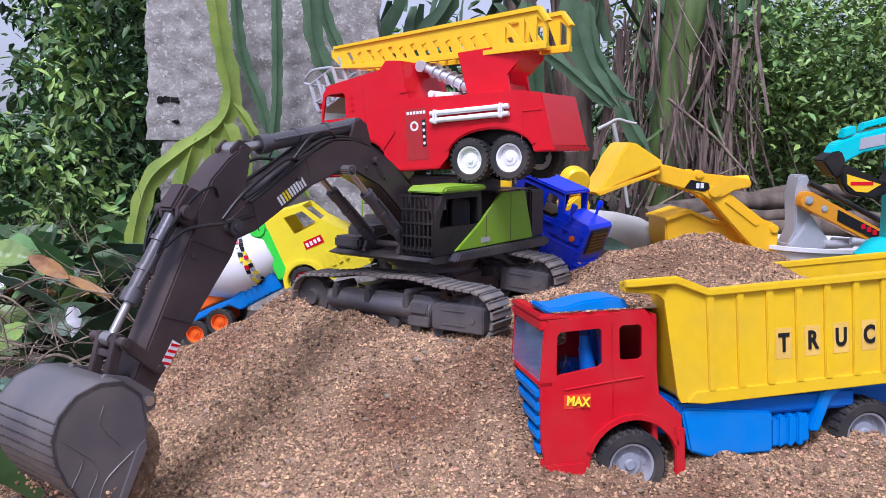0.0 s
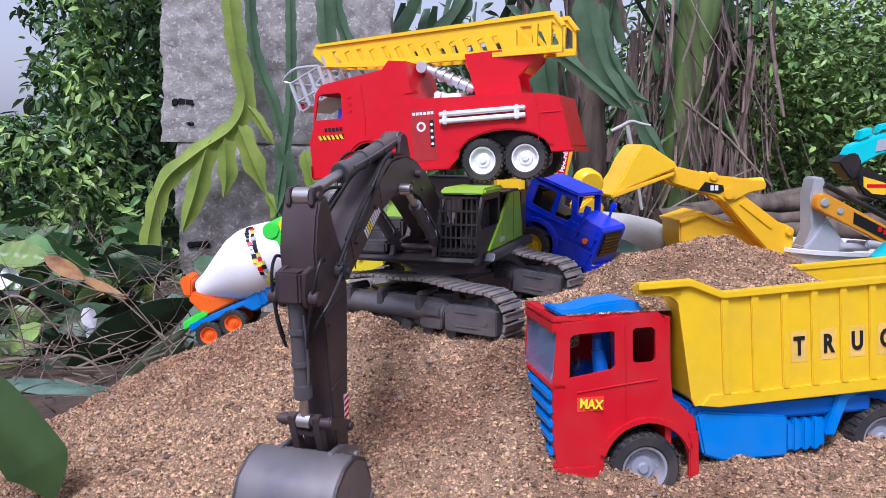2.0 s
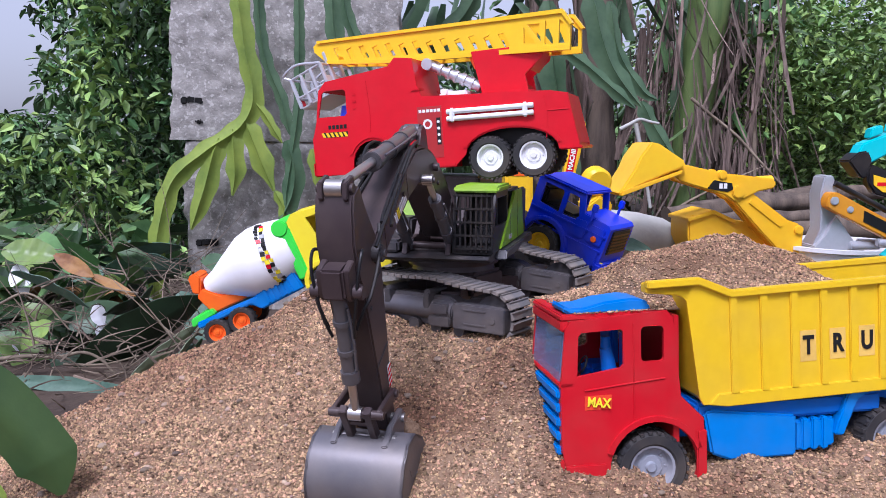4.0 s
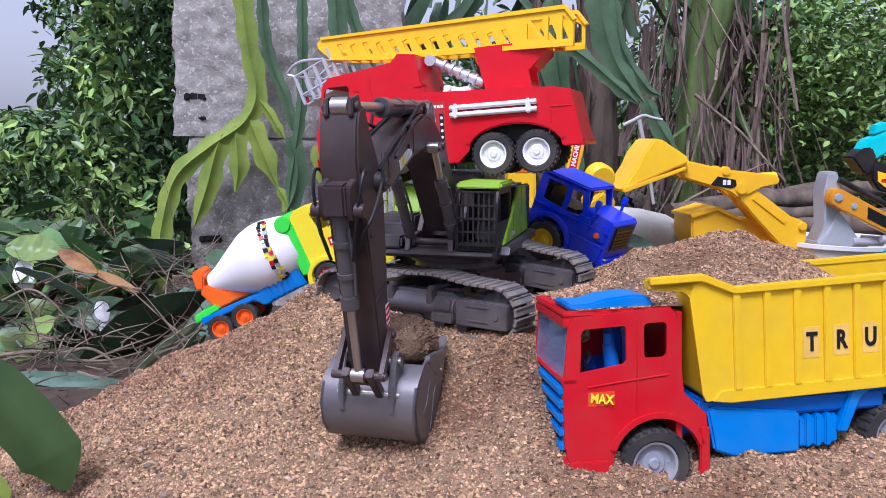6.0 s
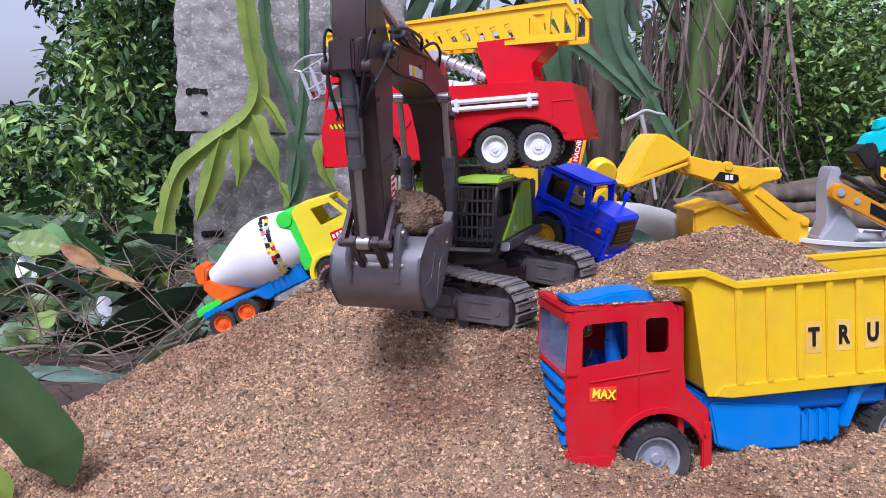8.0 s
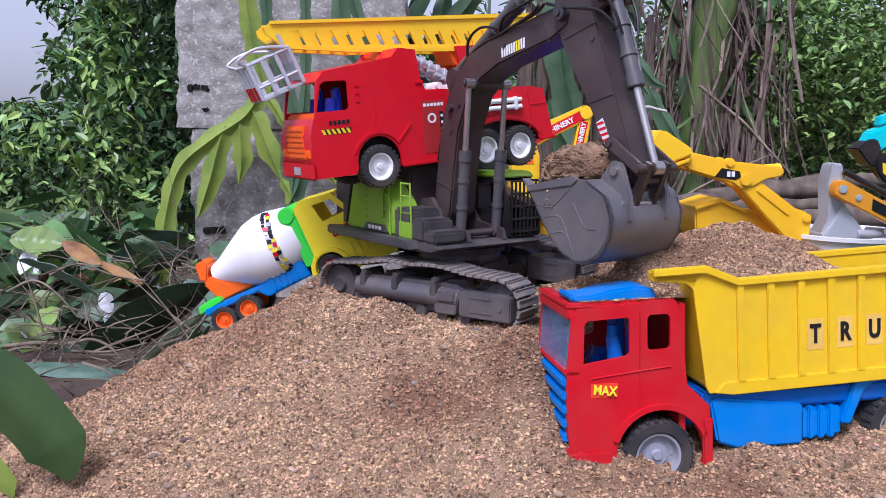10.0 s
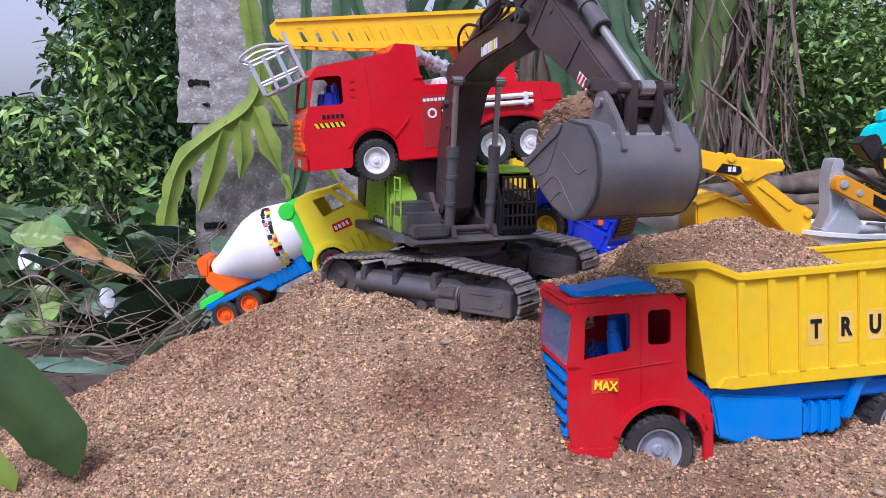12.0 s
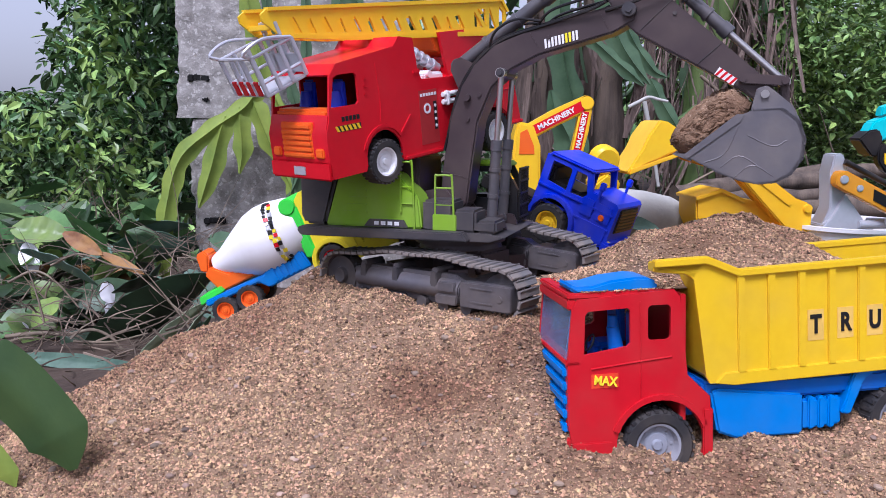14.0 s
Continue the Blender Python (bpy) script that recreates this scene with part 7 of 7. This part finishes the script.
def trunk(x, y, r0, r1, lean, height, mat, label, seed):
    rng = random.Random(seed)
    root = empty("banana_trunk", Matrix.Translation((x, y, -0.05)), label, "tree trunk")
    bm = bmesh.new()
    pipe(bm, [(lean * t * t * height, rng.uniform(-0.02, 0.02), height * t) for t in (0, 0.2, 0.4, 0.6, 0.8, 1.0)], lambda t: r0 + (r1 - r0) * t, 18)
    for v in bm.verts:
        v.co += Vector((noise.noise(v.co * 6), noise.noise(v.co * 6 + Vector((9, 0, 0))), 0)) * r0 * 0.35
    part("trunk", bm, mat, root, smooth=60)
    for k in range(9):
        a = rng.uniform(0, math.tau)
        z0 = rng.uniform(0.3, height * 0.9)
        t = z0 / height
        cx = lean * t * t * height
        rr = r0 + (r1 - r0) * t
        bm = bmesh.new()
        pipe(bm, [(cx + math.cos(a) * rr, math.sin(a) * rr, z0), (cx + math.cos(a) * rr * 1.3, math.sin(a) * rr * 1.3, z0 - 0.12), (cx + math.cos(a) * rr * 1.25, math.sin(a) * rr * 1.25, z0 - rng.uniform(0.2, 0.4))], lambda t: 0.012 * (1.2 - t), 6)
        part("dry_sheath", bm, M_DRY, root)
    return root


trunk(0.93, 2.95, 0.075, 0.060, 0.10, 2.0, M_STALK, "green-brown banana stalk leaning behind the toys", 1)
trunk(0.62, 3.15, 0.090, 0.075, -0.02, 2.1, M_TRUNK, "grey-brown banana trunk with dry sheaths", 2)
trunk(1.12, 3.30, 0.085, 0.070, 0.05, 2.0, M_TRUNK, "grey-brown palm trunk with dry fronds", 3)
trunk(0.40, 3.3, 0.080, 0.060, 0.05, 2.1, M_TRUNK, "brown banana trunk behind the pillar", 4)
trunk(-0.86, 3.1, 0.070, 0.060, 0.02, 2.0, M_TRUNK, "dark trunk in the bush", 5)


# ---- litter on the ground ----
def log(p, q, r, label, mat):
    bm = bmesh.new()
    a, b = Vector(p), Vector(q)
    mid = (a + b) / 2 + Vector((0, 0, 0.02))
    pipe(bm, [a, (a + mid) / 2, mid, (b + mid) / 2, b], lambda t: r * (1 - 0.3 * t), 12)
    for v in bm.verts:
        v.co += Vector((0, noise.noise(v.co * 14), noise.noise(v.co * 14 + Vector((5, 0, 0))))) * r * 0.25
    return tagged(part("log", bm, mat, None, smooth=60), label, "log", "fallen stems behind the toys")


for a, b, r in ((spot(1195, 350, 2.5), spot(1470, 318, 2.6), 0.040), (spot(1190, 375, 2.4), spot(1450, 345, 2.5), 0.030), (spot(1300, 335, 2.7), spot(1600, 300, 2.8), 0.035),
                (spot(1230, 395, 2.3), spot(1480, 368, 2.3), 0.030), (spot(1380, 395, 2.5), spot(1640, 360, 2.5), 0.05)):
    log(a, b, r, "fallen grey-brown banana stem on the ground", M_TRUNK)
log(spot(1240, 135, 2.75), spot(1400, 290, 2.75), 0.006, "thin bare branch leaning in the garden", M_TWIG)
for k in range(8):
    p, q = spot(1255 + 19 * k, 150 + 18 * k, 2.75), 0.10 + 0.05 * math.sin(k * 0.4)
    strips("dry_fronds", 9, ((p.x - 0.03, p.x + 0.03), (2.73, 2.77), (p.z - 0.02, p.z + 0.02)), q * 2.2, 0.009, M_DRY, "dry leaflets hanging from a bare frond", "dry leaves", 50 + k, 0.10, 0.08)
log(spot(1353, 110, 2.9), spot(1350, 330, 2.9), 0.010, "thin bare pole in the garden", M_TWIG)
log(spot(1140, 180, 2.4), spot(1165, 330, 2.4), 0.007, "thin white stick standing in the ground", M_PIPE)
log(spot(1112, 190, 2.4), spot(1182, 180, 2.4), 0.006, "thin white cross stick tied on", M_PIPE)


def twigs(name, count, box3, length, r, seed, label):
    rng = random.Random(seed)
    bm = bmesh.new()
    verts, faces = [], []
    for k in range(count):
        p = Vector([rng.uniform(*q) for q in box3])
        d = Vector((rng.gauss(0, 1), rng.gauss(0, 0.7), rng.gauss(0.1, 0.45))).normalized()
        ln = length * rng.uniform(0.3, 1.3)
        rr = r * rng.uniform(0.5, 1.5)
        bend = Vector((rng.gauss(0, 0.35), rng.gauss(0, 0.35), rng.gauss(-0.1, 0.35)))
        b = len(verts)
        s = d.orthogonal().normalized()
        u = d.cross(s)
        for j in range(5):
            t = j / 4
            q = p + d * ln * t + bend * ln * t * t
            for m in range(4):
                verts.append(tuple(q + (s * math.cos(m * 1.57) + u * math.sin(m * 1.57)) * rr * (1.1 - 0.8 * t)))
        for j in range(4):
            for m in range(4):
                faces.append((b + j * 4 + m, b + j * 4 + (m + 1) % 4, b + j * 4 + 4 + (m + 1) % 4, b + j * 4 + 4 + m))
    bm.free()
    me = bpy.data.meshes.new(name)
    me.from_pydata(verts, [], faces)
    me.materials.append(M_TWIG)
    return tagged(new(name, me), label, "twigs", kind="stuff")


twigs("twigs", 420, ((-1.5, -0.55), (1.65, 2.4), (0.0, 0.20)), 0.20, 0.0014, 41, "tangle of dry twigs and vines on the ground")
twigs("twigs", 200, ((-1.1, -0.50), (1.45, 1.9), (-0.02, 0.08)), 0.16, 0.0018, 42, "dry twigs lying beside the sand")
twigs("twigs", 45, ((0.5, 1.9), (2.3, 3.2), (0.0, 0.3)), 0.35, 0.004, 43, "dry branches behind the toys")


def broad_leaf(p, direction, length, width, mat, label, roll=0.0, bend=0.25, waves=0.0):
    """A large leaf with a midrib, drooping to its tip."""
    d = Vector(direction).normalized()
    s = d.cross(Vector((0, 0, 1))).normalized()
    s = Matrix.Rotation(roll, 3, d) @ s
    n = s.cross(d)
    bm = bmesh.new()
    rows = []
    for i in range(15):
        t = i / 14
        c = Vector(p) + d * length * t - Vector((0, 0, 1)) * bend * length * t * t
        w = width / 2 * (math.sin(math.pi * min(1, t * 0.97 + 0.03)) ** 0.7)
        rows.append([bm.verts.new(c + s * w * k + n * (abs(k) * w * 0.25 + waves * w * math.sin(t * 19 + k * 2))) for k in (-1, -0.6, -0.25, 0, 0.25, 0.6, 1)])
    for a, b in zip(rows, rows[1:]):
        for k in range(6):
            bm.faces.new((a[k], a[k + 1], b[k + 1], b[k]))
    r = bmesh.ops.extrude_face_region(bm, geom=bm.faces[:])
    bmesh.ops.translate(bm, vec=n * -0.0012, verts=[v for v in r["geom"] if isinstance(v, bmesh.types.BMVert)])
    return tagged(part("broad_leaf", bm, mat, None, smooth=60), label, "leaf", "large leaves beside the sand")


M_BLUELEAF = material("blue-green leaf", (0.12, 0.20, 0.14), 0.45, 0, (0.05, 0.10, 0.07), 18, 0.7, 0.1, 120)
M_BROWNLEAF = material("withered leaf", (0.33, 0.18, 0.05), 0.6, 0, (0.16, 0.07, 0.03), 16, 0.9, 0.3, 90)
M_DARKLEAF = material("dark leaf", (0.025, 0.050, 0.022), 0.4, 0, (0.018, 0.035, 0.018), 14, 0.7, 0.1, 100)
for px, py, dep, dx, dy, dz, ln, w, mat, roll, bend in (
    (335, 400, 2.2, -0.8, -0.2, -0.15, 0.30, 0.13, M_BLUELEAF, 0.5, 0.2), (330, 440, 2.15, -1, -0.3, 0.05, 0.26, 0.14, M_BLUELEAF, 0.9, 0.3), (100, 445, 2.1, 1, -0.2, -0.3, 0.26, 0.08, M_BROWNLEAF, 0.7, 0.2),
    (20, 430, 2.1, 1, 0.1, 0.1, 0.22, 0.09, M_LEAFLIGHT, 0.5, 0.3), (370, 490, 1.75, -1, -0.1, -0.55, 0.34, 0.13, M_DARKLEAF, 0.9, 0.1), (360, 570, 1.62, -0.75, -0.1, -0.75, 0.20, 0.045, M_BLUELEAF, 0.8, 0.05),
    (372, 560, 1.6, -0.4, -0.1, -0.8, 0.17, 0.03, M_CACTUSDARK, 0.8, 0.05), (30, 645, 1.6, 1, -0.1, -0.02, 0.28, 0.05, M_BLUELEAF, 0.9, 0.1), (60, 500, 1.9, 0.8, -0.2, -0.7, 0.22, 0.10, M_LEAFLIGHT, 0.6, 0.2),
    (180, 540, 1.9, -0.7, -0.3, -0.4, 0.22, 0.11, M_BLUELEAF, 0.7, 0.2), (110, 590, 1.75, 0.8, -0.1, -0.5, 0.20, 0.09, M_DARKLEAF, 0.8, 0.2), (60, 520, 2.0, -0.7, -0.4, -0.3, 0.25, 0.10, M_BLUELEAF, 0.5, 0.3),
    (200, 430, 2.3, 0.6, -0.3, 0.3, 0.22, 0.12, M_BLUELEAF, 0.8, 0.4), (15, 560, 1.8, 0.9, -0.2, -0.4, 0.22, 0.08, M_LEAFLIGHT, 0.7, 0.2), (330, 480, 2.0, 0.5, -0.2, -0.5, 0.18, 0.08, M_BLUELEAF, 0.9, 0.1),
    (1090, 400, 1.95, 0.7, -0.2, 0.2, 0.12, 0.05, M_BLUELEAF, 0.6, 0.4), (1280, 390, 2.15, 0.8, -0.1, 0.2, 0.16, 0.05, M_BLUELEAF, 0.6, 0.3),
):
    broad_leaf(spot(px, py, dep), (dx, dy, dz), ln, w, mat, {"withered leaf": "withered brown and yellow leaf on the litter"}.get(mat.name, "large green leaf lying over dry twigs"), roll, bend, 0.05)
def blade(a, b, width, mat, label, roll):
    """A long leaf laid from one point to another."""
    d = b - a
    broad_leaf(a, d, d.length, width, mat, label, roll, 0.0, 0.10)


M_PALELEAF = material("pale grey-green leaf", (0.30, 0.34, 0.22), 0.55, 0, (0.17, 0.22, 0.13), 18, 0.8, 0.2, 110)
blade(spot(366, 535, 1.62), spot(238, 640, 1.52), 0.036, M_PALELEAF, "pale grey-green leaf leaning on the sand's edge", 1.1)
blade(spot(362, 552, 1.60), spot(290, 655, 1.50), 0.026, M_PALELEAF, "narrow pale leaf leaning on the sand's edge", 1.1)
blade(spot(352, 560, 1.64), spot(312, 640, 1.56), 0.05, M_DARKLEAF, "dark leaf leaning on the sand's edge", 1.0)
blade(spot(20, 630, 1.58), spot(272, 655, 1.52), 0.034, M_BLUELEAF, "long blue-green leaf lying over twigs", 1.0)
blade(spot(112, 412, 1.72), spot(182, 452, 1.68), 0.036, M_BROWNLEAF, "withered yellow and brown leaf on the litter", 0.9)
blade(spot(172, 446, 1.69), spot(256, 486, 1.66), 0.022, M_BROWNLEAF, "withered curled brown leaf on the litter", 0.7)
blade(spot(20, 405, 1.8), spot(120, 415, 1.8), 0.07, M_LEAFLIGHT, "bright green leaf over the litter", 0.9)
blade(spot(55, 575, 1.75), spot(110, 530, 1.75), 0.06, M_LEAFLIGHT, "bright green folded leaf in the litter", 0.9)
for line, r in ((((10, 596), (70, 590), (120, 592), (165, 584), (200, 600), (226, 632)), 0.0045), (((60, 622), (120, 640), (170, 655), (192, 690)), 0.0048), (((90, 470), (140, 450), (200, 470), (260, 480)), 0.0025),
                (((15, 500), (60, 480), (100, 500), (140, 545)), 0.0030), (((130, 605), (200, 605), (262, 590)), 0.0030), (((150, 705), (150, 680), (175, 660)), 0.0040)):
    bm = bmesh.new()
    pipe(bm, [spot(x, y, 1.66) for x, y in line], lambda t, r=r: r * (1.1 - 0.5 * t), 8)
    tagged(part("branch", bm, M_TWIG, None, smooth=60), "bent dry branch in the litter beside the sand", "branch", "bent branches in the litter")
# small white sheets for the bright patches between the litter leaves
for px, py, w in ((44, 430, 0.070), (184, 500, 0.050), (192, 530, 0.045), (32, 570, 0.060)):
    broad_leaf(spot(px, py, 1.80), (0.5, -0.3, -0.9), w, w * 0.8, M_WHITE, "small creased white sheet among the litter", 1.2, 0.1, 0.03)
rng = random.Random(77)
for k in range(28):
    broad_leaf((rng.uniform(-1.45, -0.62), rng.uniform(1.66, 2.35), rng.uniform(0.02, 0.16)), (rng.gauss(0, 1), rng.gauss(-0.3, 0.6), rng.gauss(-0.1, 0.4)), rng.uniform(0.09, 0.20), rng.uniform(0.035, 0.085),
               rng.choice((M_BLUELEAF, M_BLUELEAF, M_LEAFLIGHT, M_DARKLEAF, M_CACTUSDARK, M_BROWNLEAF)), "leaf among the litter beside the pillar", rng.uniform(0.2, 1.2), rng.uniform(0.0, 0.4), 0.06)


# ---- what moves ----
def motions():
    times = [k * 0.2 for k in range(71)]
    poses = [(t, *arm_poses(t)) for t in times]
    for ob, i in ((d_house, 1), (d_boom, 2), (d_stick, 3), (d_bucket, 4)):
        walk(ob, [(p[0], p[i]) for p in poses])
    at_root = digger.matrix_basis
    # the engine slips a little on the deck as the house stops and starts
    walk(engine, [(p[0], at_root @ p[1] @ RIDE @ pose(0, 0, np.interp(p[0], LIFT_T, LIFT), 0, np.interp(p[0], NOD_T, NOD), np.interp(p[0], SLIP_T, SLIP))) for p in poses])
    walk(scoop_sand, [(p[0], at_root @ p[4]) for p in poses])
    # grains ride in the bucket, slide off its lip and drop on the mound
    for k, ob in enumerate(grains):
        t0 = 11.34 + 0.022 * k
        side_off = -0.045 + 0.011 * k
        path = []
        start = at_root @ arm_poses(t0)[3] @ Vector((-0.126, side_off, -0.066))
        ground = float(sand_height(start.x, start.y)) + 0.004
        for t in [j * 0.2 for j in range(56)]:
            path.append((t, at_root @ arm_poses(t)[3] @ Matrix.Translation((-0.075, side_off, -0.075))))
        path.append((t0, Matrix.Translation(start)))
        fall = math.sqrt(max(0.0, 2 * (start.z - ground) / 9.81))
        for f in (0.5, 1.0):
            path.append((t0 + fall * f, Matrix.Translation((start.x, start.y, start.z - 4.905 * (fall * f) ** 2))))
        path.append((14.0, Matrix.Translation((start.x, start.y, ground))))
        walk(ob, path)
    rows = {}
    for t, house, boom, stick, bucket in poses:
        side = house.to_3x3() @ Vector((0, 1, 0))
        for k, s in enumerate((1, -1)):
            a, b = house @ Vector((0.085, s * 0.036, 0.312)), boom @ Vector((d_pin.x, s * 0.036, d_pin.z))
            rows.setdefault(d_rams["boom_ram"][k][0], []).append((t, aim(a, b, side)))
            rows.setdefault(d_rams["boom_ram"][k][1], []).append((t, aim(a, b, side) @ Matrix.Translation(((b - a).length, 0, 0))))
        a, b = boom @ Vector((0.172, 0, 0.152)), stick @ Vector((-0.094, 0, 0.036))
        rows.setdefault(d_rams["stick_ram"][0][0], []).append((t, aim(a, b, side)))
        rows.setdefault(d_rams["stick_ram"][0][1], []).append((t, aim(a, b, side) @ Matrix.Translation(((b - a).length, 0, 0))))
        # the rocker turns on the stick so that the link reaches the bucket's pin
        o, e = stick @ Vector((0.198, 0, 0.002)), bucket @ Vector((0.025, 0, -0.036))
        d = e - o
        r1, r2 = 0.058, 0.050
        c = max(-1, min(1, (r1 * r1 + d.length_squared - r2 * r2) / (2 * r1 * max(d.length, 1e-6))))
        turn = Matrix.Rotation(-math.acos(c), 3, side)
        j = o + (turn @ d.normalized()) * r1
        if (j - (stick @ Vector((0.205, 0, -0.1)))).length < (o + (Matrix.Rotation(math.acos(c), 3, side) @ d.normalized()) * r1 - (stick @ Vector((0.205, 0, -0.1)))).length:
            j = o + (Matrix.Rotation(math.acos(c), 3, side) @ d.normalized()) * r1
        rows.setdefault(d_rocker, []).append((t, aim(o, j, side)))
        rows.setdefault(d_link, []).append((t, aim(j, e, side)))
        a = stick @ Vector((0.020, 0, 0.067))
        rows.setdefault(d_rams["bucket_ram"][0][0], []).append((t, aim(a, j, side)))
        rows.setdefault(d_rams["bucket_ram"][0][1], []).append((t, aim(a, j, side) @ Matrix.Translation(((j - a).length, 0, 0))))
    for ob, r in rows.items():
        walk(ob, r)


motions()
